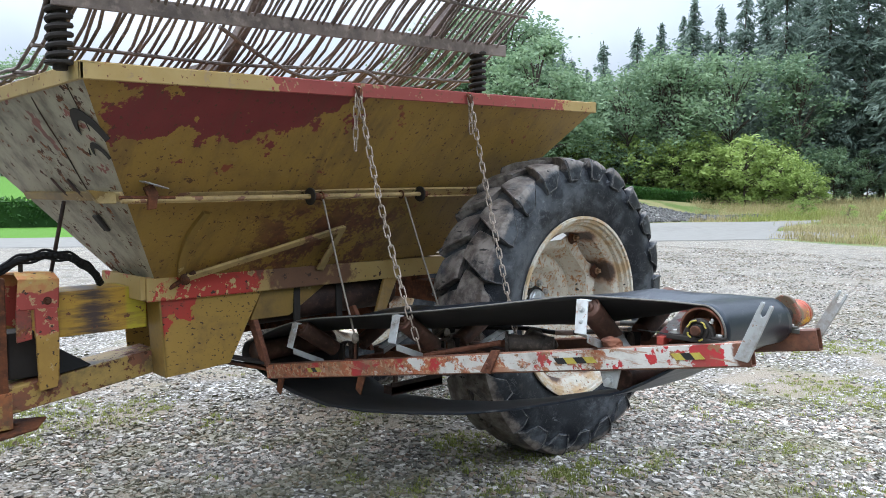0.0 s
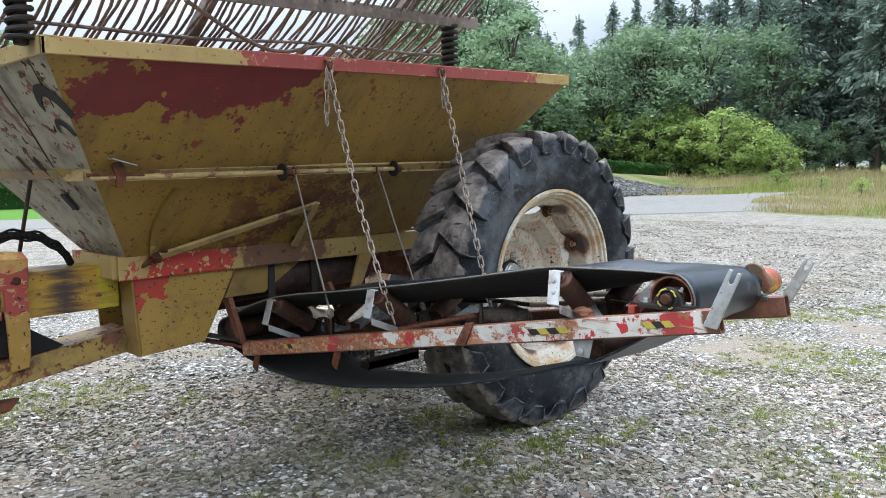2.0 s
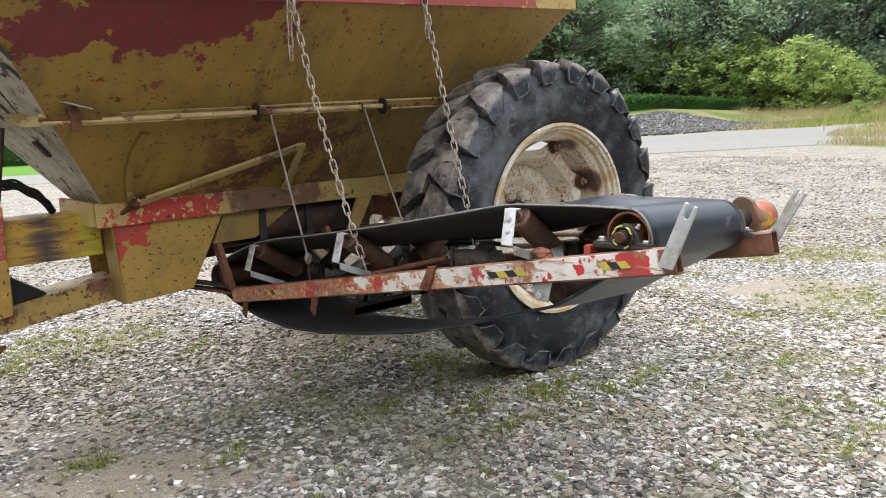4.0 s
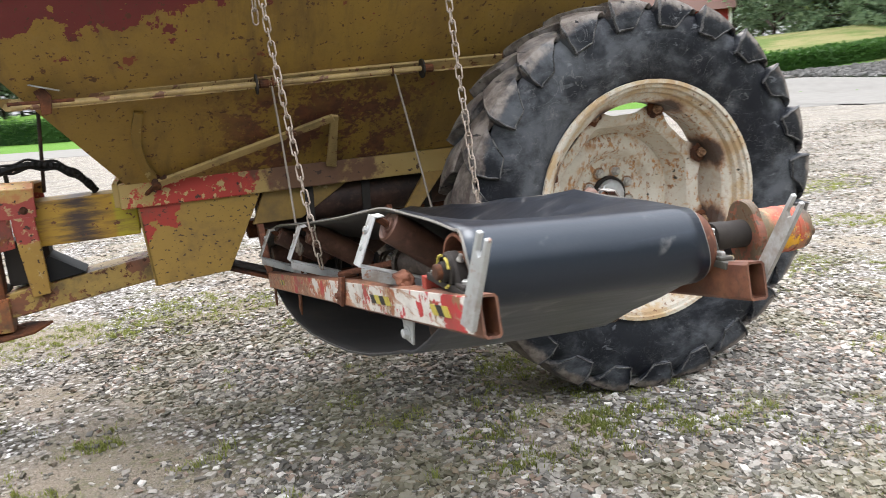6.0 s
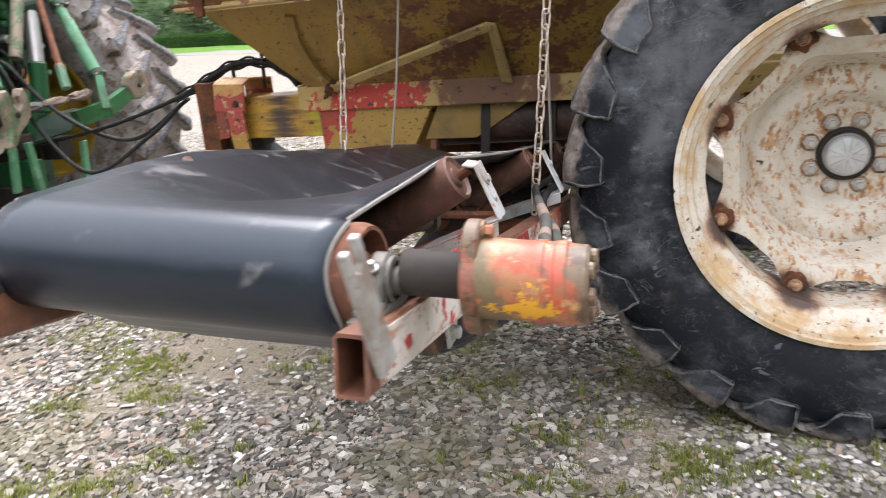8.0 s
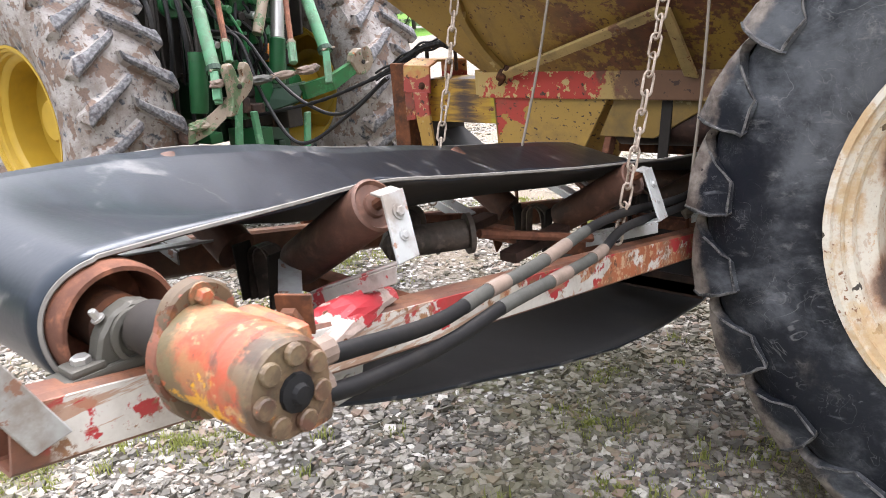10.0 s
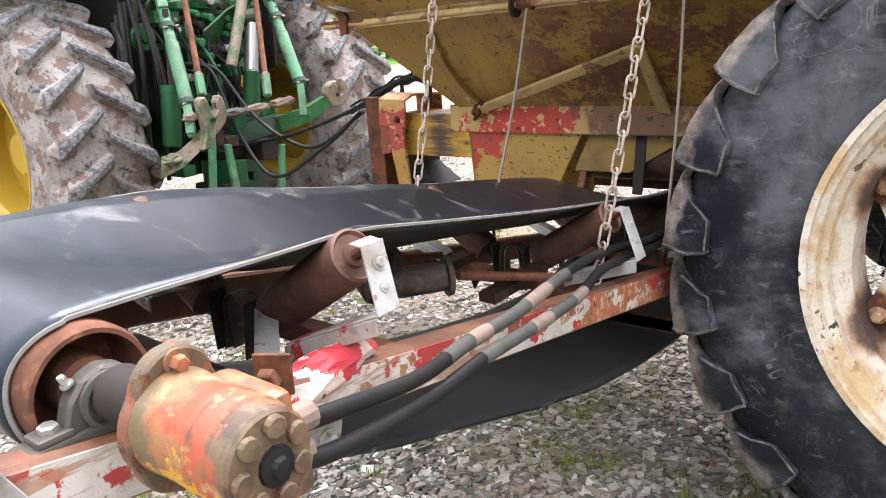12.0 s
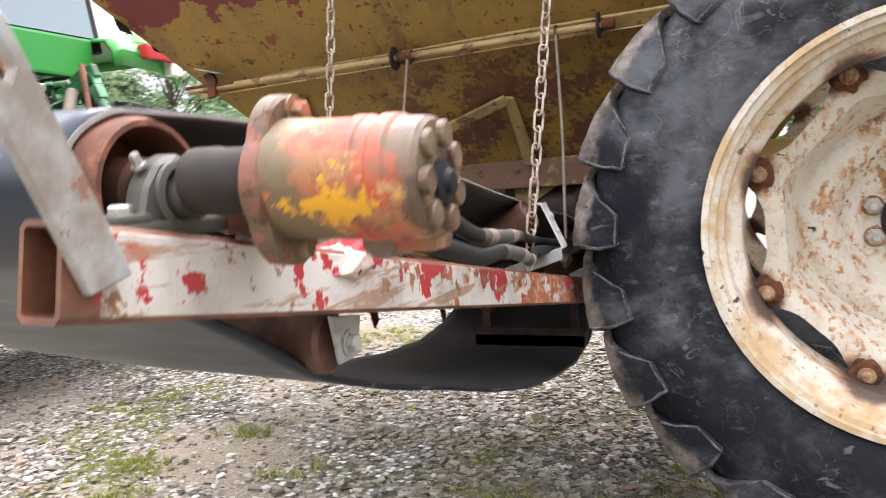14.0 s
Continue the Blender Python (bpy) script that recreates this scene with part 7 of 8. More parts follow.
# drive motor: oval flange, ribbed body, cover with big bolt heads, port boss
MO = Vector((0, 1.066, 1.064))
part("coupling", lathe([(0, 0), (0, 0.029), (0.004, 0.031), (0.03, 0.0315), (0.034, 0.030), (0.09, 0.031), (0.09, 0)], (2.795, MO.y, MO.z), (3, MO.y, MO.z), 28), M_DARK, conveyor, "dark shaft coupling", True)
motor = part("drive_motor", lathe([(0, 0), (0, 0.053), (0.006, 0.0535), (0.030, 0.0515), (0.070, 0.0510), (0.073, 0.0528), (0.083, 0.0528), (0.085, 0.0512), (0.096, 0.0512), (0.098, 0.0530), (0.110, 0.0530), (0.113, 0.0505), (0.134, 0.0495), (0.138, 0.046), (0.138, 0)],
                                 (2.897, MO.y, MO.z), (3.2, MO.y, MO.z), 44), M_MOTOR, conveyor, "hydraulic motor in worn orange and yellow paint", True)
pts = []
for a in np.linspace(0, 2 * math.pi, 56, endpoint=False):
    ear = max(0.050 * abs(math.sin(a)) + 0.024, 0.056)
    pts.append((2.880, MO.y + ear * math.cos(a) + 0.006 * math.sin(a), MO.z + ear * math.sin(a)))
part("motor_flange", plate(pts, (0.021, 0, 0), 0.003), M_FLANGE, motor)
for s in (-1, 1):
    part("flange_bolt", bolt((2.901, MO.y + 0.006 * s, MO.z + 0.059 * s), (1, 0, 0), 0.0095, 0.013), M_MOTOR, motor)
for k in range(7):
    a = k * 2 * math.pi / 7 + 0.5
    part("end_bolt", rod((3.034, MO.y + 0.035 * math.cos(a), MO.z + 0.035 * math.sin(a)), (3.041 + 0.002 * (k % 2), MO.y + 0.035 * math.cos(a), MO.z + 0.035 * math.sin(a)), 0.0112, 12, None, 0.45), M_MOTOR, motor)
part("end_cap", lathe([(0, 0), (0, 0.020), (0.004, 0.019), (0.006, 0.011), (0.011, 0.009), (0.012, 0)], (3.035, MO.y + 0.004, MO.z - 0.004), (3.2, MO.y + 0.004, MO.z - 0.004), 12), M_BLACK, motor, "greasy black end cap")
part("port_block", box((2.905, 1.076, 1.030), (3.004, 1.128, 1.102), 0.014), M_MOTOR, motor)
part("port_block", box((2.955, 1.084, 1.000), (3.022, 1.126, 1.040), 0.010), M_MOTOR, motor)
part("motor_bracket", box((2.79, 1.11, 1.012), (2.87, 1.17, 1.047), 0.003), M_RUSTRED, conveyor)
part("adjusting_stud", lathe([(0, 0), (0, 0.0075)] + [(0.003 + 0.002 * k, 0.0075 + 0.0012 * (k % 2)) for k in range(26)] + [(0.056, 0)], (2.915, 1.140, 1.040), (2.868, 1.210, 1.046), 10), M_CAST, conveyor, "threaded steel stud")
part("stud_nut", rod((2.885, 1.185, 1.044), (2.875, 1.200, 1.045), 0.0155, 6), M_RUST, conveyor)
part("stud_plate", moved(box((-0.022, -0.003, -0.026), (0.022, 0.003, 0.024), 0.001), Matrix.Translation((2.871, 1.210, 1.046)) @ pose(0, 0, 0, 0, 0, 34)), M_RUST, conveyor)
for k, pts in enumerate(([(2.955, 1.12, 1.0), (2.955, 1.20, 0.985), (2.93, 1.38, 0.945), (2.892, 1.55, 0.925), (2.868, 1.73, 0.909), (2.80, 2.05, 0.882), (2.76, 2.3, 0.85), (2.76, 2.6, 0.81), (2.74, 2.9, 0.79)],
                         [(2.955, 1.11, 0.965), (2.965, 1.20, 0.945), (2.937, 1.40, 0.912), (2.912, 1.57, 0.90), (2.875, 1.80, 0.868), (2.82, 2.05, 0.83), (2.785, 2.25, 0.83), (2.77, 2.6, 0.79), (2.74, 2.9, 0.77)])):
    hose = thing("hydraulic_hose", pts[0], "black hydraulic hose with pale taped joints", "hose", "motor hoses")
    line = curve_through(pts, 8)
    part("hose_line", tube(line, 0.0108, 16), M_BLACK, hose, "", True)
    part("hose_wrap", tube(line[20 + 3 * k:40], 0.0116, 16), M_WRAP, hose, "muddy grey hose wrap", True)
    q = Vector(pts[0])
    part("fitting", rod(q + Vector((0, -0.03, 0.0)), q + Vector((0, 0.055, -0.003)), 0.0165, 12), M_TAPE, hose)
    for i in ((24, 33) if k == 0 else (30, 38)):
        part("taped_joint", tube(line[i:i + 4], 0.0128, 16), M_TAPE, hose, "", True)

# fittings on the beams: clamp, weld lump, red rag-like paint lump, small plates
bm = plate([(2.104, 1.83, beam_top(1.83) + 0.012), (2.104, 1.87, beam_top(1.87) + 0.012), (2.104, 1.925, beam_top(1.9) - 0.074), (2.104, 1.875, beam_top(1.9) - 0.074)], (-0.012, 0, 0), 0.002)
bolt((2.092, 1.885, beam_top(1.885) - 0.045), (-1, 0, 0), 0.01, 0.012, bm)
part("clamp_plate", bm, M_RUSTRED, conveyor)


part("sealant_lump", lump((2.13, 1.37, beam_top(1.37) + 0.012), 0.03, 3, (0.8, 1.4, 0.7)), M_RUSTRED, conveyor, "", True)
rag = lump((2.772, 1.375, beam_top(1.375) - 0.002), 0.046, 7, (0.72, 2.35, 0.62))
part("painted_lump", rag, M_RAG, conveyor, "red and white paint-smeared lump")
for y in (1.185,):
    part("stop_block", box((2.11, y - 0.012, beam_top(y)), (2.15, y + 0.012, beam_top(y) + 0.028), 0.003), M_REDPLATE, conveyor)
part("tail_upright", plate([(2.10, 3.385, 0.565), (2.10, 3.44, 0.565), (2.10, 3.57, 0.80), (2.10, 3.52, 0.82)], (0.03, 0, 0), 0.003), M_RUSTRED, conveyor)
part("tail_upright", plate([(2.75, 3.33, 0.565), (2.75, 3.39, 0.565), (2.75, 3.55, 0.79), (2.75, 3.5, 0.81)], (0.03, 0, 0), 0.003), M_RUSTRED, conveyor)
for y, z in ((3.22, 0.0), (3.28, -0.03)):
    part("tail_guide", plate([(1.94, 3.53, 0.615 + z), (2.32, 3.24, 0.515 + z), (2.34, 3.29, 0.52 + z), (1.95, 3.60, 0.622 + z)], (0, 0, 0.014), 0.002), M_RUST if z < 0 else M_DARK, conveyor)
for y in (3.25, 2.62):
    part("underside_tab", plate([(2.11, y, beam_top(y) - 0.08), (2.11, y + 0.05, beam_top(y) - 0.08), (2.11, y + 0.07, beam_top(y) - 0.15), (2.11, y + 0.035, beam_top(y) - 0.17)], (0.006, 0, 0), 0.001), M_RUST, conveyor)
# warning stickers on the near beam: yellow and black slanted fields
for y0, L in ((2.93, 0.10), (1.41, 0.16), (1.03, 0.095)):
    for k in range(3 if L < 0.15 else 4):
        w = L / (3 if L < 0.15 else 4)
        ya = y0 + k * w
        pts = [(2.1045, ya, beam_top(ya) - 0.050), (2.1045, ya + w, beam_top(ya + w) - 0.050), (2.1045, ya + w + 0.02, beam_top(ya + w) - 0.032), (2.1045, ya + 0.02, beam_top(ya) - 0.032)]
        part("warning_sticker", plate(pts, (-0.0012, 0, 0)), M_STICKER if k % 2 == 0 else M_STICKER_BLACK, conveyor)


# the two beams lie a little closer at the outer end, and the far one hangs lower
for ob in conveyor.children_recursive:
    for v in ob.data.vertices:
        near_x, far_x = 2.185 - 0.03 * (v.co.y - 0.9), 2.762
        u = (v.co.x - BX0) / (BX1 - BX0)
        v.co.z -= max(0.0, 0.054 - 0.027 * max(0.0, v.co.y - 1.25)) * (v.co.x - BX0)
        if u < 0:
            v.co.x += near_x - BX0
        elif u > 1:
            v.co.x += far_x - BX1
        else:
            v.co.x = near_x + u * (far_x - near_x)

# flat arms with forked tips, bolted to the outer ends of the beams
for foot, head, s in (((2.152, 0.918, 0.978), (2.167, 0.848, 1.158), -1), ((2.789, 0.943, 0.945), (2.799, 0.846, 1.134), 1)):
    a, b = Vector(foot), Vector(head)
    d = (b - a).normalized()
    w = Vector((0.12 * s, d.z, -d.y)).normalized() * 0.019
    b -= d * 0.03
    tip = b + d * 0.03
    pts = [a - w * 1.1 + d * 0.012, a + w * 1.0 + d * 0.004, b + w, tip + w * 0.95, tip + w * 0.42, b + w * 0.42 - d * 0.004, b - d * 0.012, b - w * 0.42 - d * 0.004, tip - w * 0.42, tip - w * 0.95, b - w]
    part("fork_arm", plate(pts, (0.010 * s, 0, 0), 0.0015), M_GALV, conveyor, "flat grey arm with a forked tip")


# ---- chains and wires ----
def link_mesh():
    pts = [(0.0115 * math.sin(a), 0, 0.0175 * math.copysign(1, math.cos(a)) + 0.0115 * math.cos(a)) for a in np.linspace(0.01, 2 * math.pi + 0.01, 14, endpoint=False)]
    bm = tube(pts, 0.0034, 6, None, True)
    me = bpy.data.meshes.new("chain_link")
    bm.to_mesh(me)
    bm.free()
    me.materials.append(M_CHAIN)
    for p in me.polygons:
        p.use_smooth = True
    return me


LINK = link_mesh()


def chain(top, bottom, sag=0.0, label="rusty steel chain holding up the conveyor"):
    a, b = Vector(top), Vector(bottom)
    ch = thing("chain", top, label, "chain", "chains on the hopper rim")
    n = max(2, round((b - a).length / 0.0445))
    rnd = random.Random(n)
    for k in range(n):
        t = (k + 0.5) / n
        p = a.lerp(b, t) + Vector((0, sag * 4 * t * (1 - t), 0))
        d = ((b - a) + Vector((0, sag * 4 * (1 - 2 * t), 0))).normalized()
        q = d.to_track_quat("Z", "Y").to_matrix().to_4x4()
        o = new("chain_link", LINK)
        o.parent = ch
        o.matrix_parent_inverse = ch.matrix_basis.inverted()
        o.matrix_basis = Matrix.Translation(p) @ q @ pose(0, 0, 0, 0, 0, (90 if k % 2 else 0) + rnd.uniform(-14, 14) + 35)
    return ch


chain((2.100, 2.636, 1.93), (2.156, 2.299, 0.81), 0.035)
chain((2.816, 2.636, 1.955), (2.754, 2.262, 0.785), 0.008)
chain((2.09, 2.638, 1.90), (2.085, 2.64, 1.66), 0, "short loose end of rusty chain hanging down")
chain((2.825, 2.64, 1.945), (2.835, 2.645, 1.78), 0, "short loose end of rusty chain hanging down")
for x, z in ((2.10, 1.895), (2.815, 1.925)):
    o = part("rim_hook", tube(curve_through([(x - 0.012, 2.645, z + 0.045), (x - 0.008, 2.632, z + 0.03), (x, 2.628, z), (x + 0.01, 2.63, z + 0.03), (x + 0.012, 2.645, z + 0.045)], 4), 0.007, 6), M_RUST, picker)
for x, a, b in ((2.16, (2.163, 2.99, 1.44), (2.155, 2.737, 0.80)), (2.70, (2.694, 2.988, 1.45), (2.744, 2.72, 0.75))):
    wire = thing("pull_wire", a, "thin grey pull wire from the control rod", "wire", "pull wires")
    mid = Vector(a).lerp(Vector(b), 0.5) + Vector((0.004, 0.01, 0))
    part("wire_line", tube(curve_through([a, mid, b], 8), 0.0048, 7), M_WIRE, wire, "", True)
    part("wire_knot", lump(b, 0.016, 5, (1, 1, 1.5)), M_WIRE, wire)
    part("wire_anchor", rod(Vector(b) + Vector((0, 0.0, -0.10)), Vector(b) + Vector((0, 0, 0.01)), 0.006, 6), M_RUST, wire)
hose = thing("cable_bundle", (0.8, 3.66, 1.06), "black corrugated cable bundle looping over the drawbar", "cable")
line = curve_through([(-0.35, 3.62, 0.80), (0.25, 3.62, 0.90), (0.70, 3.64, 1.03), (0.86, 3.65, 1.10), (1.0, 3.67, 1.165), (1.13, 3.68, 1.185), (1.25, 3.69, 1.16), (1.34, 3.70, 1.09), (1.38, 3.72, 1.03)], 10)
part("cable_sleeve", tube(line, [0.009 + 0.007 * smooth(p.x, 0.6, 0.95) + 0.003 * (k % 2) for k, p in enumerate(line)], 10), M_BLACK, hose)
for dz in (0.02, -0.018):
    part("cable_strand", tube([p + Vector((0, -0.008, dz + 0.006 * math.sin(i * 0.7))) for i, p in enumerate(line[20:])], 0.006, 6), M_BLACK, hose)
part("cable_holder", rod((1.02, 3.68, 1.09), (1.02, 3.68, 1.17), 0.01, 8), M_DARK, hose)


# ---- sieve grate over the hopper ----
grate = thing("sieve_grate", (2.0, YC, 2.0), "rusty sieve grate of wavy round bars on coil springs", "grate")
GX0, GX1 = 0.86, 3.10


def grate_z(x, y):
    """Height of the sagging grate."""
    return 1.93 + (x - 1.0) * 0.052 + 0.80 * max(0.0, 3.05 - y) ** 1.25 * 0.95 + 0.012 * max(0.0, y - 3.05)


shapes = []
for v in range(5):
    rnd = random.Random(v)
    pts = []
    for y in np.linspace(2.28, 4.62, 32):
        sway = 0.007 * math.sin(y * 16 + 0.5 * v) + 0.003 * math.sin(y * 31 + 2 * v)
        pts.append((sway, y, grate_z(1.0, y) + 0.006 * math.sin(y * 14 + v * 2)))
    bm = tube(pts, 0.0068, 6)
    me = bpy.data.meshes.new("bar")
    bm.to_mesh(me)
    bm.free()
    me.materials.append(M_BARS)
    for p in me.polygons:
        p.use_smooth = True
    shapes.append(me)
k = 0
x = GX0
rnd = random.Random(9)
while x < GX1:
    o = new("bar", shapes[k % 5])
    o.parent = grate
    o.matrix_parent_inverse = grate.matrix_basis.inverted()
    o.matrix_basis = pose(x, 0, (x - 1.0) * 0.052, 0, 0, rnd.uniform(-0.25, 0.25))
    k += 1
    x += 0.033
for y, w, t in ((2.33, 0.05, 0.010), (2.70, 0.055, 0.010)):
    pts = [(GX0, y, grate_z(GX0, y) - 0.03), (GX1 + 0.05, y, grate_z(GX1 + 0.05, y) - 0.03), (GX1 + 0.05, y, grate_z(GX1 + 0.05, y) + 0.03), (GX0, y, grate_z(GX0, y) + 0.03)]
    part("strap", plate([Vector(p) + Vector((0, -0.016, -0.012)) for p in pts], (0, t, 0), 0.002), M_BARS, grate, "flat steel strap")
for y in (2.5, 2.9, 3.12, 3.6, 4.2):
    part("tie_rod", tube([(xx, y, grate_z(xx, y) - 0.018 + 0.008 * math.sin(xx * 5 + y)) for xx in np.linspace(GX0, GX1, 24)], 0.0078, 7), M_BARS, grate)
part("bent_rod", tube(curve_through([(1.5, 2.75, 2.12), (1.8, 2.85, 2.03), (2.05, 2.92, 2.0), (2.3, 2.86, 2.05), (2.5, 2.9, 2.0), (2.7, 3.0, 2.02), (3.0, 2.9, 2.1)], 8), 0.009, 7), M_BARS, grate)
for xx in (1.62, 2.62):
    part("rib", plate([(xx, 2.34, grate_z(xx, 2.34) + 0.015), (xx, 3.0, grate_z(xx, 3.0) + 0.015), (xx, 4.6, grate_z(xx, 4.6) + 0.015), (xx, 4.6, grate_z(xx, 4.6) + 0.06), (xx, 3.0, grate_z(xx, 3.0) + 0.06), (xx, 2.34, grate_z(xx, 2.34) + 0.06)], (0.05, 0, 0), 0.003), M_BARS, grate)
for xs, y in ((0.90, 2.74), (2.965, 2.72), (0.90, 4.66), (2.965, 4.66)):
    z0 = rim_z(xs) + 0.035
    z1 = max(z0 + 0.24, grate_z(xs, y) + (0.0 if y < 3 else 0.2))
    turns = 7.0
    coil = [(xs + 0.036 * math.cos(a), y + 0.036 * math.sin(a), z0 + (z1 - z0) * 0.9 * a / (2 * math.pi * turns)) for a in np.linspace(0, 2 * math.pi * turns, int(turns * 14))]
    part("coil_spring", tube(coil, 0.0105, 7), M_DARK, grate, "dark coil spring", True)
    part("spring_core", rod((xs, y, z0 - 0.03), (xs, y, z1 + 0.03), 0.024, 14), M_DARK, grate)
    part("spring_seat", rod((xs, y, z0 - 0.012), (xs, y, z0), 0.05, 18), M_DARK, grate)


# ---- tractor ----
TY, TX = 3.84, -1.12
tractor = thing("tractor", (TX, TY, 0), "green farm tractor with muddy tyres and yellow rims", "tractor")
for s in (-1, 1):
    y = TY + s * 1.03
    m = pose(TX, y, 0.875, 0, 0, 0 if s < 0 else 180)
    wheel = part("rear_wheel", moved(rim_mesh(0.445, 0.46), m), M_YELLOW, tractor, "yellow wheel rim", True)
    fit_tyre(wheel, m, 0.90, 0.445, 0.56, 22, 0.062, -1.0 if s < 0 else 1.0, M_MUDTYRE, "tractor tyre caked in grey mud", 1.35, 0.42)
    part("wheel_disc", moved(disc_mesh(0.385, 0.365, 8, 0.02, 0.10, 0.0), m), M_YELLOW, wheel, "", True)
    part("wheel_hub", rod((TX, TY + s * 0.3, 0.875), (TX, TY + s * 1.1, 0.875), 0.13, 20), M_YELLOW, wheel)
    fw = part("front_wheel", moved(rim_mesh(0.36, 0.36), pose(TX - 2.5, TY + s * 0.92, 0.63, 0, 0, 0 if s < 0 else 180)), M_YELLOW, tractor, "", True)
    fit_tyre(fw, pose(TX - 2.5, TY + s * 0.92, 0.63, 0, 0, 0 if s < 0 else 180), 0.63, 0.36, 0.42, 18, 0.045, 1.0, M_MUDTYRE, "")
    part("wheel_disc", moved(disc_mesh(0.30, 0.29, 8, 0.02, 0.06, 0.0), pose(TX - 2.5, TY + s * 0.92, 0.63, 0, 0, 0 if s < 0 else 180)), M_YELLOW, fw)
    # fender: a shell over the wheel with a drooping rear lip
    prof = [(0.62, 1.90), (0.62, 2.00), (0.56, 2.08), (0.25, 2.12), (-0.2, 2.13), (-0.7, 2.02), (-1.0, 1.75), (-1.1, 1.5)]
    bm = bmesh.new()
    rows = []
    for dx, z in prof:
        row = []
        for f, dz in ((0.0, 0.0), (0.15, 0.03), (0.7, 0.02), (0.95, -0.02), (1.0, -0.09)):
            row.append(bm.verts.new((TX + dx - 0.10 * f * (dx > 0), TY + s * (0.55 + f * 0.70), z + dz)))
        rows.append(row)
    for a, b in zip(rows, rows[1:]):
        for i in range(4):
            bm.faces.new((a[i], a[i + 1], b[i + 1], b[i]))
    fender = part("fender", bm, M_FENDER, tractor, "shiny green rear fender", True)
    md = fender.modifiers.new("thickness", "SOLIDIFY")
    md.thickness = 0.02
    part("tail_light", box((TX + 0.55, TY + s * 0.98 - 0.15, 1.99), (TX + 0.64, TY + s * 0.98 + 0.15, 2.085), 0.018), M_LAMP_RED, fender)
    part("reflector", box((TX + 0.53, TY + s * 1.15 - 0.06, 1.90), (TX + 0.61, TY + s * 1.15 + 0.06, 1.99), 0.016), M_LAMP_WHITE, fender)
    part("inner_fender", plate([(TX + 0.45, TY + s * 0.56, 1.9), (TX + 0.40, TY + s * 0.56, 1.25), (TX - 0.3, TY + s * 0.56, 1.15), (TX - 0.6, TY + s * 0.56, 1.9)], (0, s * 0.02, 0), 0.004), M_DARK, tractor)
    part("work_lamp", box((TX + 0.35, TY + s * 1.05 - 0.05, 2.14), (TX + 0.44, TY + s * 1.05 + 0.05, 2.26), 0.015), M_LAMP_WHITE, tractor)
part("cab_panel", box((TX + 0.36, TY - 0.56, 1.84), (TX + 0.44, TY + 0.56, 2.10), 0.02), M_FENDER, tractor, "green panel under the cab window")
part("cab_window", plate([(TX + 0.42, TY - 0.60, 2.11), (TX + 0.42, TY + 0.60, 2.11), (TX + 0.30, TY + 0.62, 2.75), (TX + 0.30, TY - 0.62, 2.75)], (-0.008, 0, 0)), M_WINDOW, tractor, "pale reflecting rear window")
for s in (-1, 1):
    part("cab_post", rod((TX + 0.40, TY + s * 0.63, 2.02), (TX + 0.27, TY + s * 0.64, 2.8), 0.035, 10), M_DARK, tractor)
    part("cab_post", rod((TX - 1.1, TY + s * 0.63, 1.5), (TX - 1.0, TY + s * 0.64, 2.8), 0.035, 10), M_DARK, tractor)
    part("side_window", plate([(TX + 0.38, TY + s * 0.64, 2.1), (TX - 1.08, TY + s * 0.64, 1.6), (TX - 1.0, TY + s * 0.65, 2.75), (TX + 0.28, TY + s * 0.65, 2.75)], (0, -0.008 * s, 0)), M_WINDOW, tractor)
part("cab_roof", box((TX - 1.2, TY - 0.75, 2.78), (TX + 0.45, TY + 0.75, 2.95), 0.06), M_FENDER, tractor)
part("cab_floor", box((TX - 1.15, TY - 0.55, 1.05), (TX + 0.3, TY + 0.55, 1.62), 0.03), M_DARK, tractor)
part("hood", box((TX - 3.4, TY - 0.36, 0.95), (TX - 1.15, TY + 0.36, 1.72), 0.08), M_FENDER, tractor)
part("front_axle", box((TX - 2.6, TY - 0.85, 0.55), (TX - 2.4, TY + 0.85, 0.72), 0.02), M_GREEN, tractor)
part("gearbox", box((TX - 2.4, TY - 0.26, 0.62), (TX + 0.45, TY + 0.26, 1.12), 0.04), M_GREEN_DARK, tractor)
# Wide dark housing and backing: shade behind the linkage, put into their colour.
part("rear_housing", box((TX + 0.10, TY - 0.34, 0.75), (TX + 0.48, TY + 0.34, 1.55), 0.03), M_GREEN_DARK, tractor)
part("cab_rear_wall", box((TX + 0.02, TY - 0.56, 1.0), (TX + 0.12, TY + 0.56, 1.86), 0.02), M_DARK, tractor)
part("axle_housing", rod((TX, TY - 0.75, 0.875), (TX, TY + 0.75, 0.875), 0.15, 18), M_GREEN, tractor, "", True)
X1 = TX + 0.55
# lift arms, lift rods, cylinders, links and claws of the rear linkage
part("lift_shaft", rod((X1 - 0.1, TY - 0.52, 1.66), (X1 - 0.1, TY + 0.36, 1.66), 0.06, 16), M_GREEN, tractor, "", True)
LINKAGE = {
    -1: dict(top=(-0.43, 3.359, 1.735), end=(-0.05, 3.174, 1.10), fork=(0.0, 3.131, 0.955), check=((-0.41, 3.50, 1.84), (-0.06, 3.28, 1.15)), claw=(0.05, 3.245, 1.053)),
    1: dict(top=(-0.43, 4.13, 1.77), end=(-0.05, 3.994, 1.142), fork=(0.0, 3.945, 0.955), check=((-0.41, 4.03, 1.86), (-0.05, 3.727, 1.104)), claw=(0.05, 4.189, 1.079))}
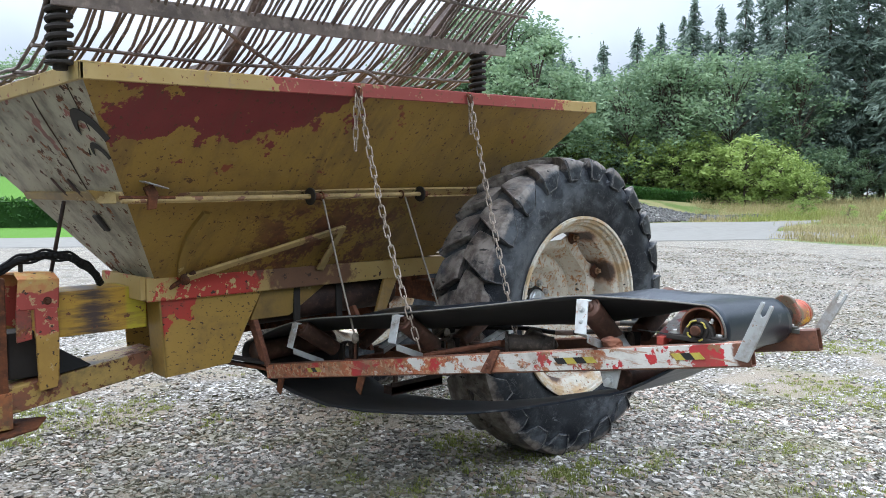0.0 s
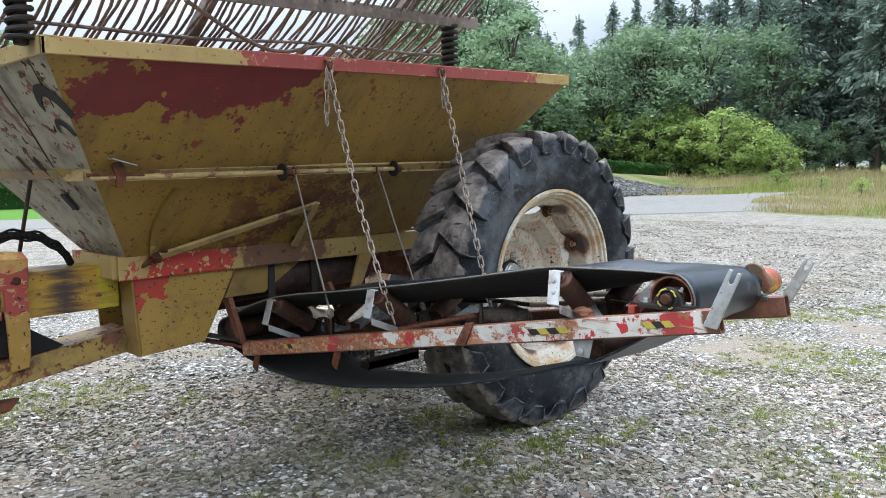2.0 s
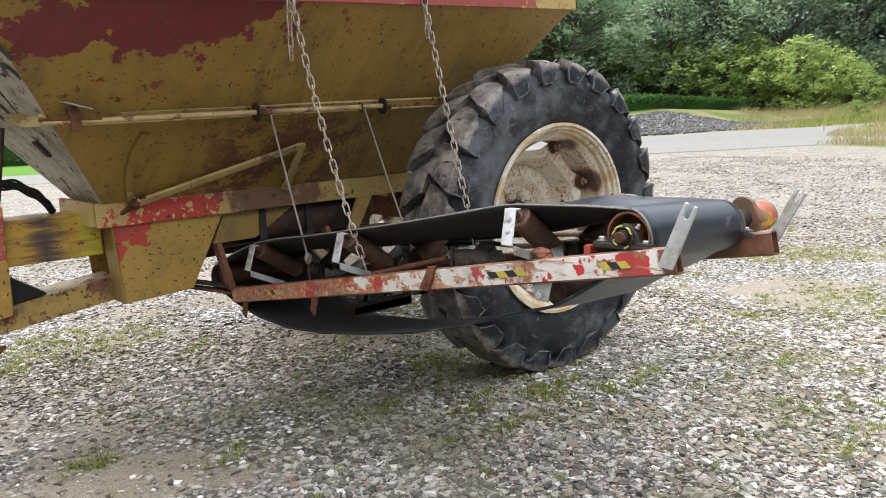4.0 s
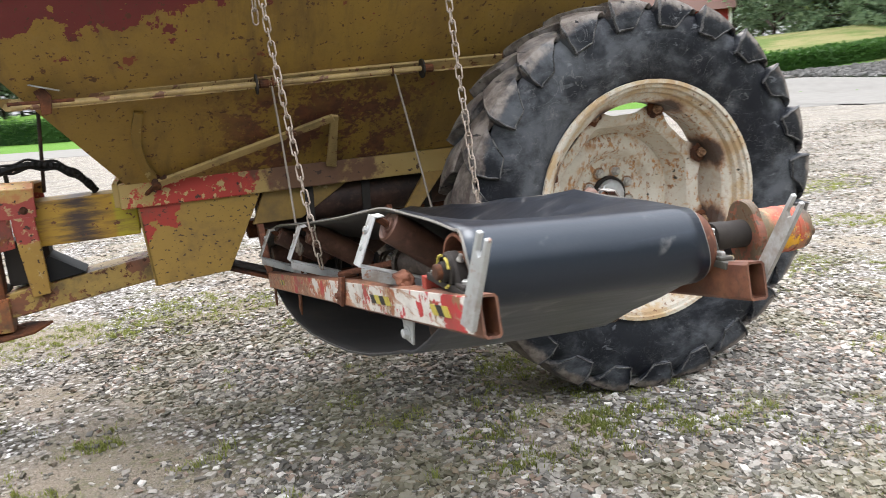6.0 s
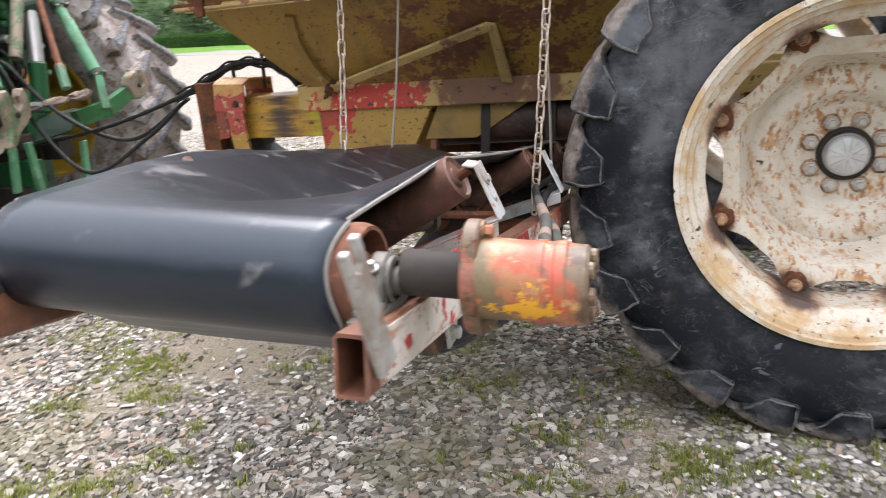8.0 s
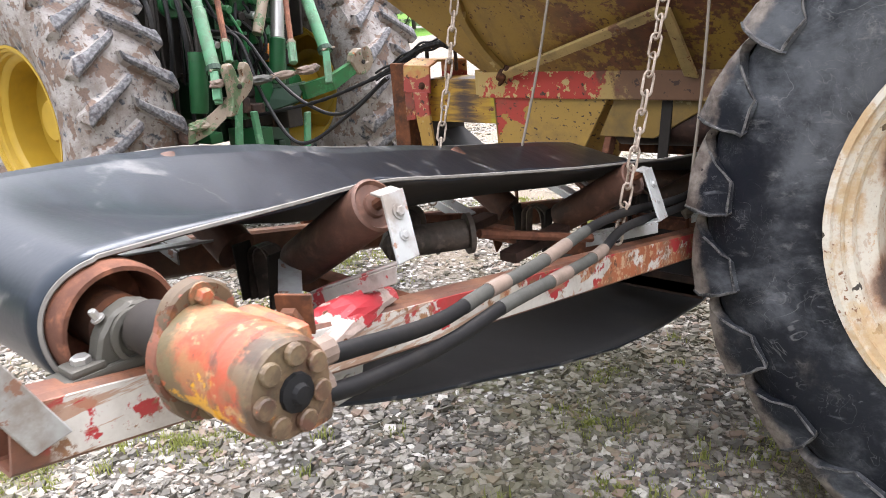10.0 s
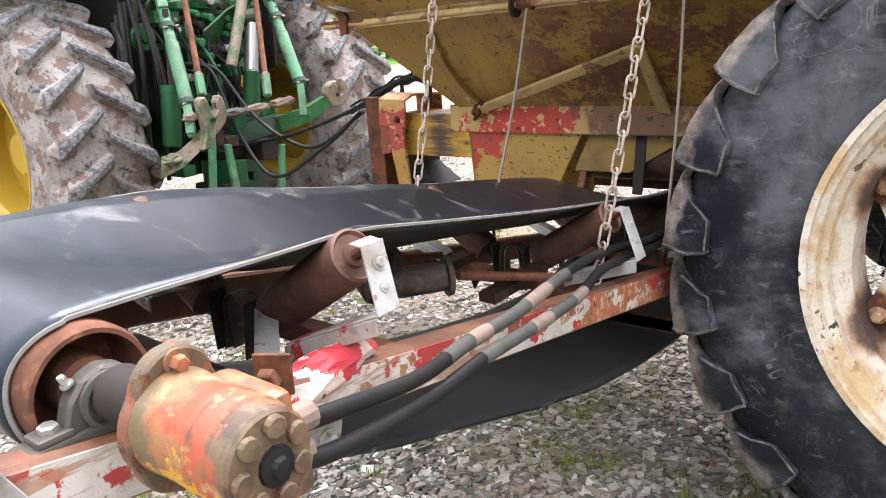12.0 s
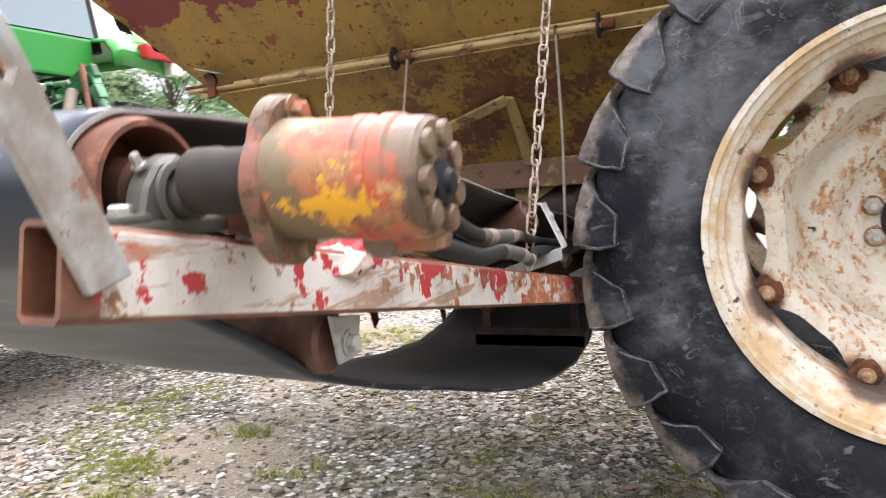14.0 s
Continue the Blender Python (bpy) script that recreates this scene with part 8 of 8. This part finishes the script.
for s, q in LINKAGE.items():
    top, end, fork = Vector(q["top"]), Vector(q["end"]), Vector(q["fork"])
    y = top.y
    part("lift_arm", plate([(X1 - 0.16, y - 0.03, 1.74), (X1 + 0.06, y - 0.03, 1.86), (X1 + 0.16, y - 0.03, 1.88), (X1 + 0.19, y - 0.03, 1.80), (X1 - 0.12, y - 0.03, 1.60)], (0, 0.05, 0), 0.008), M_GREEN, tractor)
    d = (end - top).normalized()
    for side in (-1, 1):
        part("clevis_cheek", box((-0.028, side * 0.034 - 0.011, -0.09), (0.028, side * 0.034 + 0.011, 0.05), 0.006, turned(top, end)[0]), M_GREEN_PALE, tractor)
    part("arm_pin", rod(top - d * 0.05 - Vector((0, 0.065, 0)), top - d * 0.05 + Vector((0, 0.065, 0)), 0.022, 12), M_GREEN_PALE, tractor)
    part("lift_rod_fork", box((-0.028, -0.042, 0.03), (0.028, 0.042, 0.15), 0.01, turned(top, end)[0]), M_GREEN_PALE, tractor)
    part("lift_rod", rod(top + d * 0.13, top + d * 0.40, 0.031, 14), M_GREEN_PALE, tractor, "dusty green lift rod", True)
    part("lift_rod_sleeve", rod(top + d * 0.36, end, 0.037, 16), M_GREEN_PALE, tractor, "", True)
    for f in (0.14, 0.19, 0.24, 0.30, 0.36):
        c = top.lerp(end, f)
        part("rod_hole", rod(c + Vector((0.024, 0, 0)), c + Vector((0.036, 0, 0.004)), 0.007, 8), M_DARK, tractor)
    for f in (0.34, 0.97):
        c = top.lerp(end, f)
        part("rod_clamp", lathe([(-0.015, 0.034), (-0.015, 0.046), (0.015, 0.046), (0.015, 0.034)], c, c + d, 14, closed=True), M_GREEN_DARK, tractor)
        part("clamp_bolt", rod(c + Vector((0.03, -0.05, 0)), c + Vector((0.03, 0.05, 0.01)), 0.008, 6), M_CLAW, tractor)
    for side in (-1, 1):
        part("lower_fork_cheek", box((-0.022, side * 0.03 - 0.012, 0.0), (0.022, side * 0.03 + 0.012, (fork - end).length), 0.006, turned(end, fork)[0]), M_GREEN_PALE, tractor)
    a, b = (Vector(v) for v in q["check"])
    part("check_rod", rod(a, a.lerp(b, 0.86), 0.017, 10), M_RUSTRED, tractor, "rust brown rod")
    part("check_rod_end", rod(a.lerp(b, 0.84), b, 0.026, 6), M_GREEN_PALE, tractor)
    part("rod_end_nut", rod(a.lerp(b, 0.83), a.lerp(b, 0.86), 0.027, 6), M_CLAW, tractor)
# claws: open hooks with worn horns
K = 0.0015
for s, c0, outline, arm in (
        (-1, (330, 440), ((272, 395), (280, 378), (302, 374), (316, 398), (320, 428), (334, 442), (350, 424), (345, 396), (360, 373), (378, 384), (390, 430), (380, 470), (350, 498), (322, 515), (296, 556), (262, 560), (286, 500), (280, 440)),
         ((0.03, 3.20, 0.96), (-0.02, 3.17, 0.90), (-0.1, 3.12, 0.83), (-0.24, 3.07, 0.77))),
        (1, (820, 375), ((752, 380), (764, 346), (798, 326), (822, 326), (818, 352), (834, 386), (850, 380), (848, 345), (856, 318), (878, 340), (888, 385), (862, 420), (820, 436), (784, 430)),
         ((0.04, 4.13, 1.045), (0.02, 4.05, 1.005), (0.0, 3.96, 0.965), (-0.15, 3.86, 0.92)))):
    o = Vector(LINKAGE[s]["claw"])
    pts = [o + Vector((0.02, (u - c0[0]) * K, (c0[1] - v) * K)) for u, v in outline]
    part("claw", plate(pts, (-0.055, 0, 0), 0.008), M_CLAW, tractor, "open lower link claw with worn horns")
    part("claw_pin", rod(pts[4] + Vector((0.01, 0.0, -0.045)), pts[4] + Vector((-0.02, 0.0, -0.045)), 0.014, 10), M_DARK, tractor)
    bm = bmesh.new()
    rows = []
    for (x, y, z), wide in zip(arm, (0.036, 0.040, 0.044, 0.046)):
        rows.append([bm.verts.new((x + dx, y - 0.25 * dz * s, z + dz)) for dx, dz in ((0.022, -wide), (0.022, wide), (-0.022, wide), (-0.022, -wide))])
    for r0, r1 in zip(rows, rows[1:]):
        for i in range(4):
            bm.faces.new((r0[i], r0[(i + 1) % 4], r1[(i + 1) % 4], r1[i]))
    bm.faces.new(rows[0][::-1])
    bm.faces.new(rows[-1])
    part("claw_arm", bm, M_GREEN if s > 0 else M_CLAW, tractor, "", True)
part("lower_link", rod((-0.24, 3.07, 0.77), (TX + 0.3, 3.3, 0.62), 0.05, 10), M_GRIME, tractor, "grimy lower link arm")
part("lower_link", plate([(-0.15, 3.82, 0.86), (-0.15, 3.90, 0.98), (-0.5, 3.68, 0.92), (-0.5, 3.60, 0.76)], (-0.05, 0.03, 0), 0.01), M_GREEN_DARK, tractor)
part("mud_crust", lump((-0.14, 3.09, 0.83), 0.05, 5, (1.0, 1.3, 0.6)), M_CLAW, tractor)
# cylinders with chrome rods
part("cylinder", lathe([(0, 0), (0, 0.045), (0.01, 0.052), (0.29, 0.052), (0.292, 0.055), (0.335, 0.055), (0.337, 0.03), (0.337, 0)], (-0.27, 3.185, 0.88), (-0.27, 3.237, 1.217), 22), M_GREEN_DEEP, tractor, "dark green hydraulic cylinder", True)
part("cylinder_rod", rod((-0.27, 3.24, 1.2), (-0.32, 3.31, 1.62), 0.017, 14), M_DARK, tractor, "", True)
part("cylinder", rod((-0.35, 3.83, 0.97), (-0.35, 3.877, 1.25), 0.05, 20), M_GREEN_DEEP, tractor, "green hydraulic cylinder", True)
part("cylinder_rod", rod((-0.35, 3.877, 1.24), (-0.40, 3.965, 1.53), 0.042, 20), M_STEEL, tractor, "bright chrome cylinder rod", True)
part("cylinder_eye", rod((-0.42, 3.90, 1.56), (-0.42, 4.04, 1.58), 0.05, 16), M_GREEN_DARK, tractor)
part("top_link", rod((-0.40, 3.93, 1.70), (-0.33, 3.71, 1.28), 0.034, 12), M_CLAW, tractor, "olive worn top link", True)
part("top_link_bracket", plate([(X1, 3.70, 1.36), (X1 + 0.12, 3.62, 1.50), (X1 + 0.14, 3.80, 1.62), (X1 + 0.1, 3.98, 1.68), (X1, 3.98, 1.5)], (0.03, 0, 0), 0.01), M_GREEN, tractor)
for (y0, z0), (y1, z1) in (((3.348, 0.945), (3.298, 0.62)), ((3.843, 0.80), (3.80, 0.52)), ((3.44, 0.86), (3.46, 0.60))):
    part("guard_bar", plate([(-0.1, y0 - 0.02, z0), (-0.1, y0 + 0.02, z0), (-0.1, y1 + 0.022, z1), (-0.1, y1 - 0.022, z1)], (-0.03, 0, 0), 0.005), M_GREEN_PALE, tractor)
for k, (y, z, r, wide) in enumerate(((3.14, 1.05, 0.045, 1.1), (3.50, 1.03, 0.05, 2.2), (3.68, 1.04, 0.05, 2.0), (3.86, 1.05, 0.055, 1.5), (3.93, 1.06, 0.045, 0.9))):
    part("torn_cover", lump((-0.10 if k else 0.01, y, z), r, 3 + k, (0.6, wide, 0.5)), M_TAPE if k != 1 else M_WRAP, tractor, "torn grey rubber cover")
part("drawbar", box((TX + 0.4, TY - 0.06, 0.42), (0.05, TY + 0.06, 0.48), 0.008), M_GREEN_DARK, tractor)
part("drawbar_frame", box((X1 - 0.05, TY - 0.2, 0.40), (X1 + 0.02, TY + 0.2, 0.85), 0.01), M_GREEN_DARK, tractor)
part("pto_guard", box((X1, TY - 0.25, 0.72), (X1 + 0.16, TY + 0.05, 0.92), 0.02), M_DARK, tractor)
part("amber_lamp", box((X1 + 0.05, TY + 0.05, 1.10), (X1 + 0.09, TY + 0.11, 1.22), 0.01), M_AMBER, tractor)
CY = 3.66
rs = random.Random(8)
for k in range(38):
    y, z = CY + rs.uniform(-0.30, 0.30), rs.uniform(0.95, 1.74)
    w, h, d = rs.uniform(0.03, 0.09), rs.uniform(0.02, 0.08), rs.uniform(0.03, 0.12)
    part("valve_block", box((X1 - 0.08, y - w / 2, z - h / 2), (X1 - 0.02 + d, y + w / 2, z + h / 2), 0.006), rs.choice((M_GREEN, M_GREEN, M_DARK, M_GREEN_PALE)), tractor)
for k in range(26):
    y, z = CY + rs.uniform(-0.26, 0.26), rs.uniform(1.15, 1.75)
    part("coupler", rod((X1 + 0.02, y, z), (X1 + rs.uniform(0.1, 0.16), y, z - 0.02), rs.uniform(0.016, 0.028), 10), rs.choice((M_DARK, M_GREEN, M_STEEL)), tractor)
for k in range(9):
    y = CY + rs.uniform(-0.34, 0.34)
    y2 = CY + rs.uniform(-0.4, 0.4)
    part("pipe", tube(curve_through([(X1 + 0.04, y, rs.uniform(1.4, 1.75)), (X1 + rs.uniform(0.12, 0.25), (y + y2) / 2, rs.uniform(1.1, 1.5)), (X1 + 0.05, y2, rs.uniform(0.7, 1.1))], 8), 0.009, 6), rs.choice((M_BLACK, M_BLACK, M_GREEN)), tractor)
for k, pts in enumerate(([(X1 + 0.1, 3.50, 1.30), (-0.3, 3.54, 1.267), (-0.1, 3.515, 0.925), (0.2, 3.491, 0.681), (0.5, 3.615, 0.839), (0.72, 3.69, 1.02)],
                         [(X1 + 0.1, 3.48, 1.32), (-0.3, 3.576, 1.275), (-0.1, 3.607, 1.043), (0.15, 3.62, 0.881), (0.4, 3.662, 0.83), (0.72, 3.71, 1.02)])):
    h = thing("tractor_hose", pts[0], "long black hose sagging from tractor to trailer", "hose", "hoses between tractor and trailer")
    part("hose_line", tube(curve_through(pts, 10), 0.011, 8), M_BLACK, h, "", True)
for k in range(9):
    y = 3.06 + 0.03 * k
    part("side_hose", tube(curve_through([(X1 + 0.02, y + 0.06, rs.uniform(1.5, 1.75)), (X1 + rs.uniform(0.05, 0.2), y, rs.uniform(1.1, 1.4)), (X1 + rs.uniform(0.02, 0.15), y + rs.uniform(-0.05, 0.1), rs.uniform(0.6, 0.9))], 8), rs.choice((0.009, 0.013)), 6), rs.choice((M_BLACK, M_DARK)), tractor)
for k in range(14):
    y, z = rs.uniform(3.3, 3.95), rs.uniform(0.55, 1.0)
    w, h = rs.uniform(0.03, 0.1), rs.uniform(0.03, 0.12)
    part("bracket", box((X1 - 0.02, y - w, z - h), (X1 + rs.uniform(0.05, 0.3), y + w * 0.3, z + h * 0.4), 0.008), rs.choice((M_GREEN_DARK, M_DARK, M_GREEN_DEEP, M_GRIME)), tractor)
# pipes, pins and brackets behind the linkage
for k in range(16):
    y = CY - 0.33 + 0.044 * k
    z0, z1 = rs.uniform(0.85, 1.15), rs.uniform(1.45, 1.8)
    part("steel_pipe", tube(curve_through([(X1 - 0.02, y, z0), (X1 + 0.03 + 0.02 * (k % 3), y + rs.uniform(-0.03, 0.03), (z0 + z1) / 2), (X1 - 0.01, y + rs.uniform(-0.05, 0.05), z1)], 5), rs.choice((0.007, 0.009, 0.012)), 6), rs.choice((M_GREEN_DEEP, M_GREEN, M_BLACK, M_DARK)), tractor)
for k in range(22):
    y, z = TY + rs.uniform(-0.36, 0.36), rs.uniform(0.9, 1.78)
    part("pipe_nut", rod((X1 + 0.0, y, z), (X1 + rs.uniform(0.05, 0.10), y, z), rs.uniform(0.01, 0.018), 6), rs.choice((M_DARK, M_STEEL, M_GREEN_PALE, M_GREEN_DEEP)), tractor)
for s in (-1, 1):
    part("side_housing", lathe([(0, 0), (0, 0.075), (0.025, 0.08), (0.04, 0.07), (0.045, 0.035), (0.065, 0.03), (0.065, 0)], (X1 + 0.02, 3.68 + s * 0.40, 1.48), (X1 + 1, 3.68 + s * 0.40, 1.48), 20), M_GREEN_DEEP, tractor, "", True)
part("fender_seam", box((TX + 0.445, TY - 0.2, 1.86), (TX + 0.452, TY - 0.19, 2.08), 0.001), M_DARK, tractor)
